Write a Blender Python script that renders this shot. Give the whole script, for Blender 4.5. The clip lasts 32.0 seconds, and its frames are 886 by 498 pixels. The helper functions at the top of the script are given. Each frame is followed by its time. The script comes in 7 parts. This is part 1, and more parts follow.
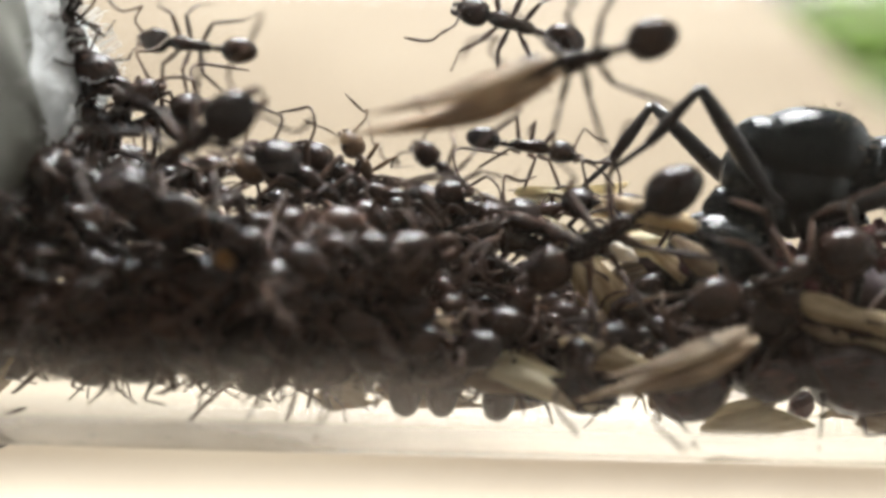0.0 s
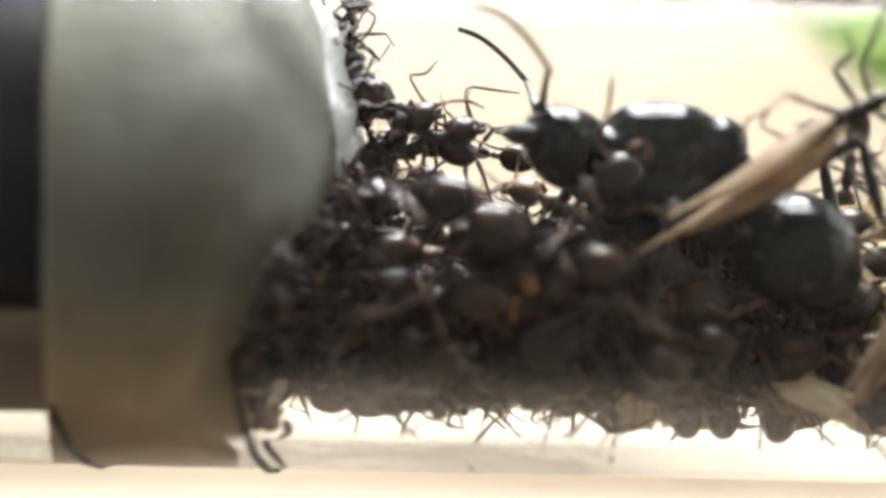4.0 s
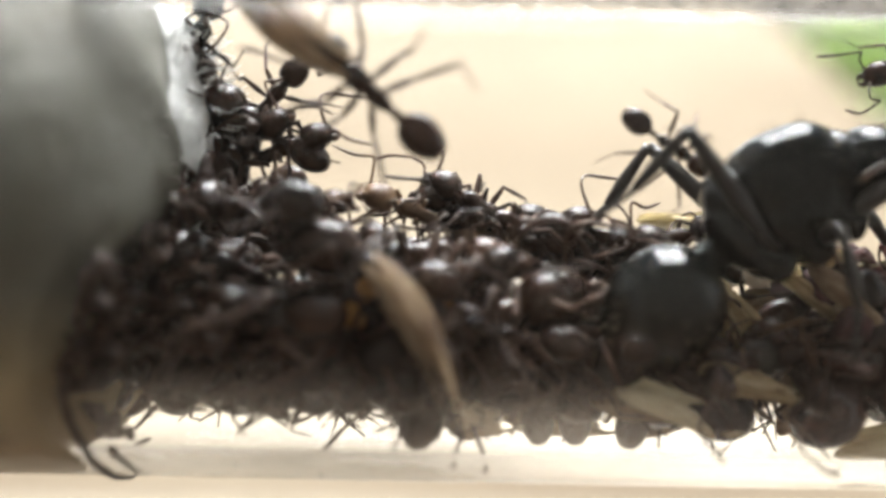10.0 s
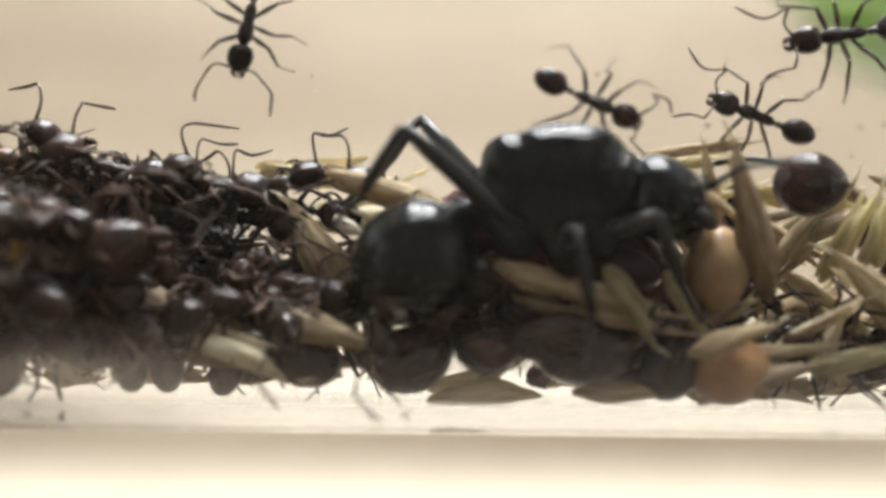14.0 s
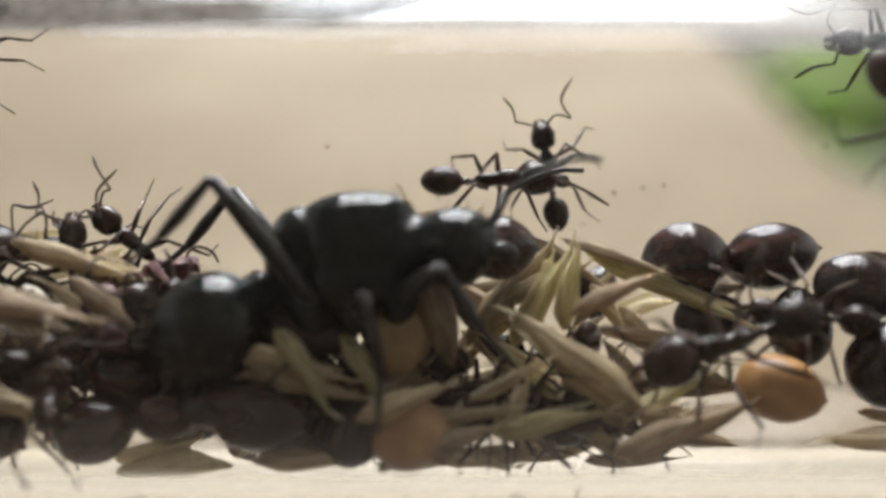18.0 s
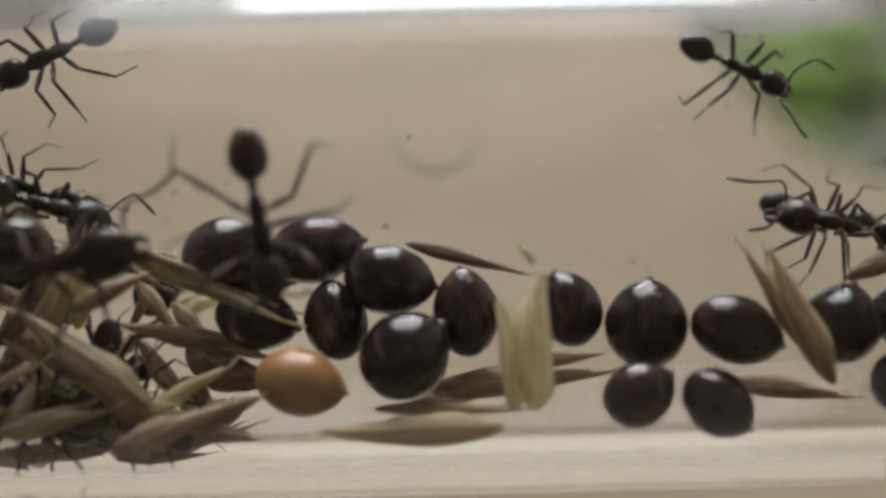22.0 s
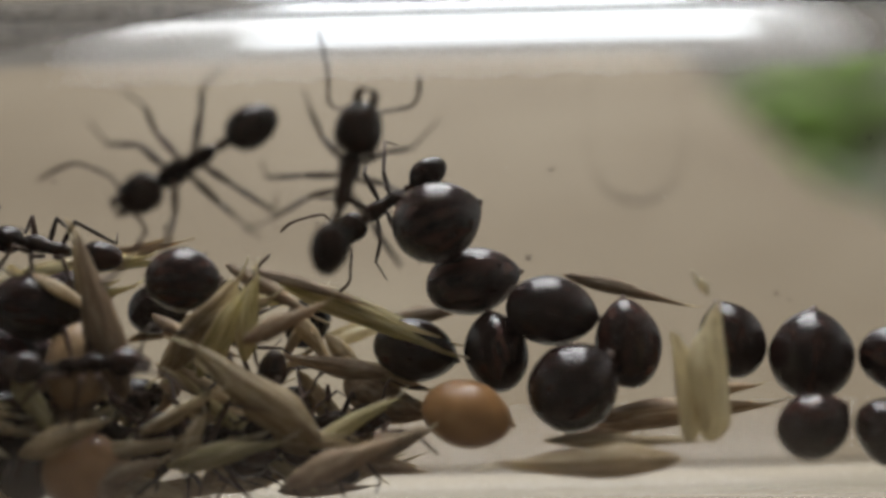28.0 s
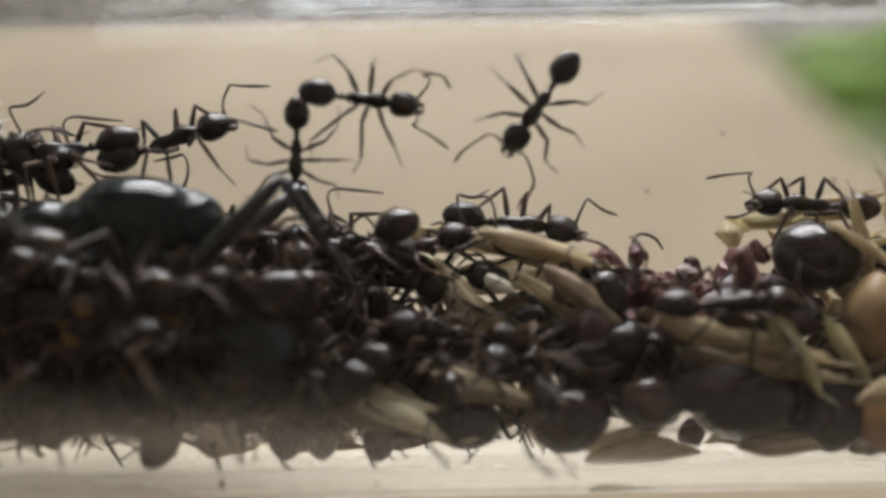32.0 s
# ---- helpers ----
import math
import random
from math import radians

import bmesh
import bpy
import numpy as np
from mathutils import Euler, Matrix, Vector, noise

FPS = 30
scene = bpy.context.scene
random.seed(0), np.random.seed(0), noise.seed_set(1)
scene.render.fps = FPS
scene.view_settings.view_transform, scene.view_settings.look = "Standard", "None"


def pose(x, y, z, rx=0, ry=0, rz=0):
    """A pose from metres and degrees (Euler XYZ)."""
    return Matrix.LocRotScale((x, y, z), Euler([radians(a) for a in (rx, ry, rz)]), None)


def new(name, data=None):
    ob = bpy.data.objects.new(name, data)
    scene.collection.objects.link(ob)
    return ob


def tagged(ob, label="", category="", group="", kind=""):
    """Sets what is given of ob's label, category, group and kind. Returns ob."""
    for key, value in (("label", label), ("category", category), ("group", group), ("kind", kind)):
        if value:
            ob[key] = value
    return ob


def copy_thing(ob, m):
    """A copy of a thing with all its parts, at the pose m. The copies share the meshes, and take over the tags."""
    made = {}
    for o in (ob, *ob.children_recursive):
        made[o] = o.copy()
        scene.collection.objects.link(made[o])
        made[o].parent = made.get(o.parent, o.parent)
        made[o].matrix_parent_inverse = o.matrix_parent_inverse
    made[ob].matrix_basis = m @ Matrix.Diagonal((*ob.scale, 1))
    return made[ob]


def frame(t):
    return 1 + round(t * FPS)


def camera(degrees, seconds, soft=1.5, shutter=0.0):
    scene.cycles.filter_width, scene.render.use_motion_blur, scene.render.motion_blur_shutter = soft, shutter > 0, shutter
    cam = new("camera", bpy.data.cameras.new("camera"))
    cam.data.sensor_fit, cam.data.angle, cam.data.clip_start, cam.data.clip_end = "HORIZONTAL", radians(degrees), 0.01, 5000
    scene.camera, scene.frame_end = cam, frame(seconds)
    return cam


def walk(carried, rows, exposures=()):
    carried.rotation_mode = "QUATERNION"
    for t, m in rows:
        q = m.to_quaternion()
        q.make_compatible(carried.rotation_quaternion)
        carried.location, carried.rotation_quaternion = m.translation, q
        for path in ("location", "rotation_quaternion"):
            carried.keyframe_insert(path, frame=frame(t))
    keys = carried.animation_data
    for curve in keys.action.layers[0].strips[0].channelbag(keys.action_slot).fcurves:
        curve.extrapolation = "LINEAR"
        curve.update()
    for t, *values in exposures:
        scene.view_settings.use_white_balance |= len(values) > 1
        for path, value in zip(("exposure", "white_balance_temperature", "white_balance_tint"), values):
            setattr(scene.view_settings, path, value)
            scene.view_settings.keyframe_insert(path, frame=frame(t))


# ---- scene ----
MM = 0.001
cam = camera(40.0, 32.0, soft=3.4)
cam.data.dof.use_dof = True
cam.data.dof.focus_distance = 41.8 * MM
cam.data.dof.aperture_fstop = 23.0
PATH = [
    (0, pose(-21.109 * MM, -40.93 * MM, 1.30 * MM, 85.90, -1.5, 0)),
    (0.5, pose(-22.078 * MM, -40.93 * MM, 1.30 * MM, 85.77, -1.5, 0)),
    (1, pose(-22.534 * MM, -40.93 * MM, 1.30 * MM, 85.85, -1.5, 0)),
    (1.5, pose(-22.572 * MM, -40.93 * MM, 1.30 * MM, 85.45, -1.4, 0)),
    (1.7, pose(-22.914 * MM, -40.93 * MM, 1.30 * MM, 85.22, -1.4, 0)),
    (2, pose(-26.068 * MM, -40.93 * MM, 1.30 * MM, 85.80, -1.3, 0)),
    (2.2, pose(-27.987 * MM, -40.93 * MM, 1.30 * MM, 87.20, -1.2, 0)),
    (2.5, pose(-30.476 * MM, -40.93 * MM, 1.30 * MM, 85.85, -1.2, 0)),
    (3, pose(-29.355 * MM, -40.93 * MM, 1.30 * MM, 86.19, -1.2, 0)),
    (3.5, pose(-29.469 * MM, -40.93 * MM, 1.30 * MM, 86.19, -1.2, 0)),
    (4.5, pose(-31.540 * MM, -40.93 * MM, 1.30 * MM, 87.44, -1.2, 0)),
    (5.5, pose(-33.079 * MM, -40.93 * MM, 1.30 * MM, 88.03, -1.2, 0)),
    (6, pose(-32.585 * MM, -40.93 * MM, 1.30 * MM, 87.60, -1.2, 0)),
    (6.5, pose(-30.742 * MM, -40.93 * MM, 1.30 * MM, 87.12, -1.2, 0)),
    (7, pose(-29.640 * MM, -40.93 * MM, 1.30 * MM, 86.99, -1.2, 0)),
    (7.5, pose(-28.937 * MM, -40.93 * MM, 1.30 * MM, 84.87, -1.2, 0)),
    (8, pose(-28.747 * MM, -40.93 * MM, 1.30 * MM, 86.49, -1.2, 0)),
    (8.5, pose(-28.253 * MM, -40.93 * MM, 1.30 * MM, 87.31, -1.2, 0)),
    (9, pose(-27.284 * MM, -40.93 * MM, 1.30 * MM, 87.81, -1.2, 0)),
    (9.5, pose(-26.315 * MM, -40.93 * MM, 1.30 * MM, 87.49, -1.2, 0)),
    (10, pose(-25.403 * MM, -40.93 * MM, 1.30 * MM, 87.07, -1.1, 0)),
    (10.5, pose(-24.092 * MM, -40.93 * MM, 1.30 * MM, 87.23, -1.1, 0)),
    (11, pose(-22.382 * MM, -40.93 * MM, 1.30 * MM, 87.39, -1, 0)),
    (11.5, pose(-20.501 * MM, -40.93 * MM, 1.30 * MM, 86.96, -1, 0)),
    (12, pose(-19.038 * MM, -40.93 * MM, 1.30 * MM, 86.01, -1, 0)),
    (12.5, pose(-17.290 * MM, -40.93 * MM, 1.30 * MM, 86.25, -0.9, 0)),
    (13, pose(-16.093 * MM, -40.93 * MM, 1.30 * MM, 86.43, -0.9, 0)),
    (13.5, pose(-16.283 * MM, -40.93 * MM, 1.30 * MM, 86.75, -0.8, 0)),
    (14, pose(-12.008 * MM, -40.93 * MM, 1.30 * MM, 84.90, -0.7, 0)),
    (14.5, pose(-9.158 * MM, -40.93 * MM, 1.30 * MM, 86.01, -0.5, 0)),
    (15, pose(-5.605 * MM, -40.93 * MM, 1.30 * MM, 87.39, -0.4, 0)),
    (15.5, pose(-4.465 * MM, -40.93 * MM, 1.30 * MM, 87.44, -0.3, 0)),
    (16.5, pose(-3.230 * MM, -40.93 * MM, 0.65 * MM, 89.28, 0, 0)),
    (17.5, pose(-2.185 * MM, -40.93 * MM, 0.00 * MM, 90.54, 0.2, 0)),
    (18, pose(-1.824 * MM, -40.93 * MM, 0.00 * MM, 89.95, 0.1, 0)),
    (18.5, pose(-1.273 * MM, -40.93 * MM, 0.00 * MM, 89.76, 0, 0)),
    (19, pose(0.000 * MM, -40.93 * MM, 0.00 * MM, 89.45, 0, 0)),
    (19.5, pose(1.672 * MM, -40.93 * MM, 0.00 * MM, 89.69, 0, 0)),
    (20, pose(3.287 * MM, -40.93 * MM, 0.00 * MM, 89.34, 0.1, 0)),
    (20.5, pose(5.947 * MM, -40.93 * MM, 0.00 * MM, 90.35, 0.4, 0)),
    (21, pose(8.265 * MM, -40.93 * MM, 0.00 * MM, 89.98, 0.7, 0)),
    (21.5, pose(10.792 * MM, -40.93 * MM, 0.00 * MM, 89.95, 1, 0)),
    (22, pose(13.965 * MM, -40.93 * MM, 0.00 * MM, 89.47, 1.4, 0)),
    (22.5, pose(16.644 * MM, -40.93 * MM, 0.00 * MM, 89.26, 1.7, 0)),
    (23, pose(20.349 * MM, -40.93 * MM, 0.00 * MM, 90.94, 2.4, 0)),
    (23.5, pose(23.085 * MM, -40.93 * MM, 0.00 * MM, 91.17, 2.7, 0)),
    (24, pose(25.612 * MM, -40.93 * MM, 0.00 * MM, 91.57, 3.1, 0)),
    (24.5, pose(26.220 * MM, -40.93 * MM, 0.00 * MM, 91.57, 3.2, 0)),
    (25, pose(25.669 * MM, -40.93 * MM, 0.00 * MM, 90.72, 3.1, 0)),
    (25.5, pose(22.648 * MM, -40.93 * MM, 0.00 * MM, 91.55, 2.5, 0)),
    (26, pose(19.323 * MM, -40.93 * MM, 0.00 * MM, 92.00, 2.1, 0)),
    (26.5, pose(15.542 * MM, -40.93 * MM, 0.00 * MM, 91.52, 1.8, 0)),
    (27.5, pose(10.640 * MM, -40.93 * MM, 0.00 * MM, 91.25, 1.5, 0)),
    (28.5, pose(5.719 * MM, -40.93 * MM, 0.00 * MM, 91.04, 1.2, 0)),
    (29, pose(2.375 * MM, -40.93 * MM, 0.00 * MM, 91.47, 0.7, 0)),
    (29.5, pose(0.057 * MM, -40.93 * MM, 0.00 * MM, 91.71, 0.4, 0)),
    (30, pose(-3.990 * MM, -40.93 * MM, 0.00 * MM, 92.00, 0.1, 0)),
    (30.5, pose(-7.125 * MM, -40.93 * MM, 0.00 * MM, 90.35, 0, 0)),
    (31, pose(-9.842 * MM, -40.93 * MM, 0.00 * MM, 90.91, 0.1, 0)),
    (31.5, pose(-13.680 * MM, -40.93 * MM, 0.00 * MM, 89.92, 0.5, 0)),
    (32, pose(-16.910 * MM, -40.93 * MM, 0.00 * MM, 89.53, 1, 0)),
]
walk(cam, PATH, exposures=[(0, 0.04), (3, 0.27), (6, 0.92), (7.5, 0.44), (8.2, 0.28), (9, 0.31), (11, 0.16), (13, -0.22), (14, -0.22), (15.5, -0.5), (18, -0.53), (20, -0.78), (22, -1.26), (24.5, -1.58), (26.5, -1.7), (29, -1.08), (32, -0.78)])

# ---------- world and light ----------
world = bpy.data.worlds.new("sky")
scene.world = world
world.use_nodes = True
wt = world.node_tree
sky = wt.nodes.new("ShaderNodeTexSky")
sky.sky_type = 'NISHITA'
sky.sun_disc = False
sky.sun_elevation, sky.sun_rotation = radians(63), radians(180)
sky.dust_density, sky.air_density = 5.0, 0.8
wt.links.new(sky.outputs[0], wt.nodes["Background"].inputs[0])
wt.nodes["Background"].inputs[1].default_value = 0.10

# daylight that enters by the roof window over the table
win_data = bpy.data.lights.new("window_daylight", 'AREA')
win_data.shape, win_data.size, win_data.size_y, win_data.energy = 'RECTANGLE', 0.62, 0.85, 28.0
win_data.color = (0.97, 0.985, 1.0)
win = new("window_daylight", win_data)
win.matrix_world = pose(0.03, 0.32, 0.93, 0, 0, 0)

# pale sky in the tall window behind the board
back_data = bpy.data.lights.new("window_sky", 'AREA')
back_data.shape, back_data.size, back_data.size_y, back_data.energy = 'RECTANGLE', 0.43, 0.60, 1.9
back_data.color = (0.95, 0.98, 1.0)
back_sky = new("window_sky", back_data)
back_sky.matrix_world = pose(0.065, 0.99, 0.61, -90, 0, 0)

# sunlight that falls through the same opening on the board behind the tube
sun_data = bpy.data.lights.new("sun", 'SUN')
sun_data.energy, sun_data.angle, sun_data.color = 1.7, radians(0.5), (1.0, 0.97, 0.93)
sun = new("sun", sun_data)
sun.matrix_world = pose(0, -1.0, 2.2, 27, 0, 0)


# ---------- materials ----------
def nodes_of(name):
    m = bpy.data.materials.new(name)
    m.use_nodes = True
    nt = m.node_tree
    return m, nt, nt.nodes["Principled BSDF"]


def ramp(nt, fac, stops):
    r = nt.nodes.new("ShaderNodeValToRGB")
    while len(r.color_ramp.elements) < len(stops):
        r.color_ramp.elements.new(0.5)
    for e, (p, c) in zip(r.color_ramp.elements, stops):
        e.position, e.color = p, (*c, 1)
    nt.links.new(fac, r.inputs[0])
    return r.outputs[0]


def coords(nt, scale, kind="Object"):
    tc = nt.nodes.new("ShaderNodeTexCoord")
    mp = nt.nodes.new("ShaderNodeMapping")
    mp.inputs["Scale"].default_value = scale
    nt.links.new(tc.outputs[kind], mp.inputs[0])
    return mp.outputs[0]


def noise_tex(nt, vec, scale, detail=5, rough=0.6):
    n = nt.nodes.new("ShaderNodeTexNoise")
    n.inputs["Scale"].default_value, n.inputs["Detail"].default_value, n.inputs["Roughness"].default_value = scale, detail, rough
    nt.links.new(vec, n.inputs["Vector"])
    return n.outputs["Fac"]


def bumped(nt, b, fac, strength, dist):
    bp = nt.nodes.new("ShaderNodeBump")
    bp.inputs["Strength"].default_value, bp.inputs["Distance"].default_value = strength, dist
    nt.links.new(fac, bp.inputs["Height"])
    nt.links.new(bp.outputs[0], b.inputs["Normal"])


def tint_by_object(nt, colour, amount):
    """Varies a colour from one object to the next."""
    oi = nt.nodes.new("ShaderNodeObjectInfo")
    hsv = nt.nodes.new("ShaderNodeHueSaturation")
    mr = nt.nodes.new("ShaderNodeMapRange")
    mr.inputs["To Min"].default_value, mr.inputs["To Max"].default_value = 1 - amount, 1 + amount
    nt.links.new(oi.outputs["Random"], mr.inputs["Value"])
    nt.links.new(mr.outputs[0], hsv.inputs["Value"])
    nt.links.new(colour, hsv.inputs["Color"])
    return hsv.outputs[0]


def mottled(name, stops, scale=(1, 1, 1), freq=900.0, rough=(0.25, 0.45), bump=0.0, bdist=0.00003, vary=0.2, spec=0.5, sss=0.0, fine=4000.0, trans=0.0):
    m, nt, b = nodes_of(name)
    v = coords(nt, scale)
    n = noise_tex(nt, v, freq)
    c = tint_by_object(nt, ramp(nt, n, stops), vary)
    nt.links.new(c, b.inputs["Base Color"])
    n2 = noise_tex(nt, v, fine, 3)
    mr = nt.nodes.new("ShaderNodeMapRange")
    mr.inputs["To Min"].default_value, mr.inputs["To Max"].default_value = rough
    nt.links.new(n2, mr.inputs["Value"])
    nt.links.new(mr.outputs[0], b.inputs["Roughness"])
    b.inputs["Specular IOR Level"].default_value = spec
    if bump:
        bumped(nt, b, n2, bump, bdist)
    if trans:
        tr = nt.nodes.new("ShaderNodeBsdfTranslucent")
        mx = nt.nodes.new("ShaderNodeMixShader")
        mx.inputs[0].default_value = trans
        nt.links.new(c, tr.inputs[0])
        nt.links.new(b.outputs[0], mx.inputs[1])
        nt.links.new(tr.outputs[0], mx.inputs[2])
        nt.links.new(mx.outputs[0], nt.nodes["Material Output"].inputs[0])
    return m


M_ANT = mottled("ant_cuticle", [(0.3, (0.007, 0.004, 0.003)), (0.7, (0.034, 0.0155, 0.0092))], rough=(0.16, 0.34), bump=0.25, vary=0.45, fine=9000, spec=0.36)
M_LIMB = mottled("ant_limb", [(0.3, (0.018, 0.009, 0.0055)), (0.7, (0.07, 0.034, 0.019))], rough=(0.35, 0.55), vary=0.4, spec=0.3)
M_PALE = mottled("callow_cuticle", [(0.3, (0.055, 0.03, 0.015)), (0.7, (0.135, 0.078, 0.038))], rough=(0.25, 0.45), vary=0.3, trans=0.1)
M_QUEEN = mottled("queen_cuticle", [(0.3, (0.0015, 0.0021, 0.002)), (0.7, (0.0045, 0.0058, 0.0052))], rough=(0.09, 0.2), bump=0.25, vary=0.05, freq=500, spec=0.4)
M_QLEG = mottled("queen_limb", [(0.3, (0.010, 0.009, 0.008)), (0.7, (0.024, 0.018, 0.014))], rough=(0.2, 0.4), vary=0.1)
M_SEED = mottled("dark_seed_coat", [(0.3, (0.010, 0.005, 0.004)), (0.55, (0.022, 0.010, 0.008)), (0.78, (0.085, 0.032, 0.022))], scale=(0.3, 1, 1), freq=5000, rough=(0.11, 0.25), bump=0.15, vary=0.35, fine=16000)
M_SEEDTIP = mottled("seed_tip", [(0.3, (0.05, 0.03, 0.02)), (0.7, (0.12, 0.07, 0.05))], rough=(0.4, 0.6))
M_GOLD = mottled("golden_seed_coat", [(0.25, (0.23, 0.11, 0.038)), (0.6, (0.35, 0.185, 0.07)), (0.85, (0.46, 0.28, 0.125))], freq=2600, rough=(0.25, 0.42), bump=0.25, vary=0.1, fine=14000)
M_TAN = mottled("tan_seed_coat", [(0.25, (0.22, 0.13, 0.06)), (0.6, (0.36, 0.235, 0.115)), (0.85, (0.48, 0.34, 0.19))], freq=2600, rough=(0.25, 0.42), bump=0.25, vary=0.1, fine=14000)
M_RED = mottled("red_seed_flesh", [(0.3, (0.045, 0.012, 0.012)), (0.7, (0.13, 0.036, 0.033))], freq=2600, rough=(0.35, 0.65), bump=0.6, vary=0.5, fine=12000)
M_PURPLE = mottled("purple_seed_coat", [(0.3, (0.035, 0.02, 0.022)), (0.7, (0.09, 0.052, 0.054))], freq=3000, rough=(0.3, 0.5), bump=0.5, vary=0.2, fine=12000)
M_ORANGE = mottled("orange_flesh", [(0.3, (0.24, 0.10, 0.022)), (0.7, (0.42, 0.22, 0.06))], freq=2600, rough=(0.3, 0.5), bump=0.5, vary=0.2, trans=0.3, fine=12000)
M_LARVA = mottled("larva_skin", [(0.3, (0.5, 0.44, 0.36)), (0.7, (0.68, 0.62, 0.52))], freq=700, rough=(0.3, 0.5), vary=0.15, trans=0.3)


def striped(name, dark, mid, light, vary=0.25, trans=0.5):
    """Straw: streaks along x, blotches, and light that shines through."""
    m, nt, b = nodes_of(name)
    streak = noise_tex(nt, coords(nt, (700, 9000, 9000)), 1.0, 4, 0.65)
    blotch = noise_tex(nt, coords(nt, (3000, 2500, 2500)), 1.0, 4)
    mix = nt.nodes.new("ShaderNodeMath")
    mix.operation = 'MULTIPLY_ADD'
    mix.inputs[1].default_value = 0.65
    nt.links.new(streak, mix.inputs[0])
    half = nt.nodes.new("ShaderNodeMath")
    half.operation = 'MULTIPLY'
    half.inputs[1].default_value = 0.35
    nt.links.new(blotch, half.inputs[0])
    nt.links.new(half.outputs[0], mix.inputs[2])
    c = tint_by_object(nt, ramp(nt, mix.outputs[0], [(0.36, dark), (0.5, mid), (0.64, light)]), vary)
    nt.links.new(c, b.inputs["Base Color"])
    b.inputs["Roughness"].default_value = 0.55
    bumped(nt, b, streak, 0.7, 0.00012)
    tr = nt.nodes.new("ShaderNodeBsdfTranslucent")
    mx = nt.nodes.new("ShaderNodeMixShader")
    mx.inputs[0].default_value = trans
    nt.links.new(c, tr.inputs[0])
    nt.links.new(b.outputs[0], mx.inputs[1])
    nt.links.new(tr.outputs[0], mx.inputs[2])
    nt.links.new(mx.outputs[0], nt.nodes["Material Output"].inputs[0])
    return m


M_STRAW = striped("straw", (0.26, 0.18, 0.09), (0.56, 0.44, 0.27), (0.76, 0.66, 0.45), 0.15)
M_BROWN = striped("brown_husk", (0.16, 0.1, 0.06), (0.4, 0.29, 0.18), (0.6, 0.48, 0.33), 0.2)
M_PALESTRAW = striped("pale_straw", (0.52, 0.43, 0.27), (0.76, 0.68, 0.48), (0.88, 0.83, 0.66), 0.1)
M_GREENSTRAW = striped("green_straw", (0.3, 0.25, 0.11), (0.58, 0.5, 0.27), (0.76, 0.7, 0.45), 0.15)

M_GLASS, nt, b = nodes_of("tube_glass")
b.inputs["Transmission Weight"].default_value = 1.0
b.inputs["IOR"].default_value = 1.17
b.inputs["Roughness"].default_value = 0.0
b.inputs["Base Color"].default_value = (0.985, 0.99, 0.985, 1)

M_COTTON = mottled("cotton", [(0.3, (0.58, 0.59, 0.57)), (0.7, (0.76, 0.77, 0.75))], freq=350, rough=(0.8, 1.0), bump=0.6, bdist=0.0002, vary=0.03, spec=0.1, fine=2500, trans=0.25)
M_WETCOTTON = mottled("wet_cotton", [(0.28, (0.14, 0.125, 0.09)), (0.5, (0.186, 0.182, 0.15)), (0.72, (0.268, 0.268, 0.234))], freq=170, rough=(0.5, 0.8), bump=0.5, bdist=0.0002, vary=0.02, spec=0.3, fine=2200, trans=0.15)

nt = M_WETCOTTON.node_tree  # tan foot: stain plus painted-in light shining through; upper part slightly darker
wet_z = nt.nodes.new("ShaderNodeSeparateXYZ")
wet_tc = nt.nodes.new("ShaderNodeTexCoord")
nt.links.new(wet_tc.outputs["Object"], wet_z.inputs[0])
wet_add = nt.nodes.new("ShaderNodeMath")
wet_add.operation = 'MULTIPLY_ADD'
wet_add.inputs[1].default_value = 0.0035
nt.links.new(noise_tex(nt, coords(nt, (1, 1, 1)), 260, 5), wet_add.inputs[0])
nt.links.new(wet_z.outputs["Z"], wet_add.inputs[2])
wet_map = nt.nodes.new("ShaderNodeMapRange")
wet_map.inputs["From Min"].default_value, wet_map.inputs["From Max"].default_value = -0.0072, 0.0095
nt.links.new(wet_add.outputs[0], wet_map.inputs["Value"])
foot_glow = ramp(nt, wet_map.outputs[0], [(0.0, (3.6, 2.9, 2.1)), (0.22, (2.1, 1.75, 1.3)), (0.42, (0.95, 0.95, 0.95)), (0.7, (0.86, 0.86, 0.86)), (1.0, (0.86, 0.86, 0.86))])
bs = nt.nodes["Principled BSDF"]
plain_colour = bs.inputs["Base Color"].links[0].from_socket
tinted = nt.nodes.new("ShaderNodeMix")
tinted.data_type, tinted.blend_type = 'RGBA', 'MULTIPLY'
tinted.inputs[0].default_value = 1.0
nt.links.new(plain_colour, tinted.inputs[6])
nt.links.new(foot_glow, tinted.inputs[7])
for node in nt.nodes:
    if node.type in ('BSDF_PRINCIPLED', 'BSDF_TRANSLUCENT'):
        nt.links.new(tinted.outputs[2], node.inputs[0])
M_FIBRE = mottled("cotton_fibre", [(0.3, (0.7, 0.7, 0.67)), (0.7, (0.85, 0.85, 0.83))], rough=(0.6, 0.9), vary=0.1, trans=0.4)
M_FIBRE_DARK = mottled("brown_bristle", [(0.3, (0.09, 0.06, 0.035)), (0.7, (0.2, 0.14, 0.08))], rough=(0.4, 0.6))
M_STAIN = mottled("brown_stain", [(0.35, (0.014, 0.008, 0.005)), (0.7, (0.05, 0.026, 0.015))], freq=600, rough=(0.5, 0.8), vary=0.1)
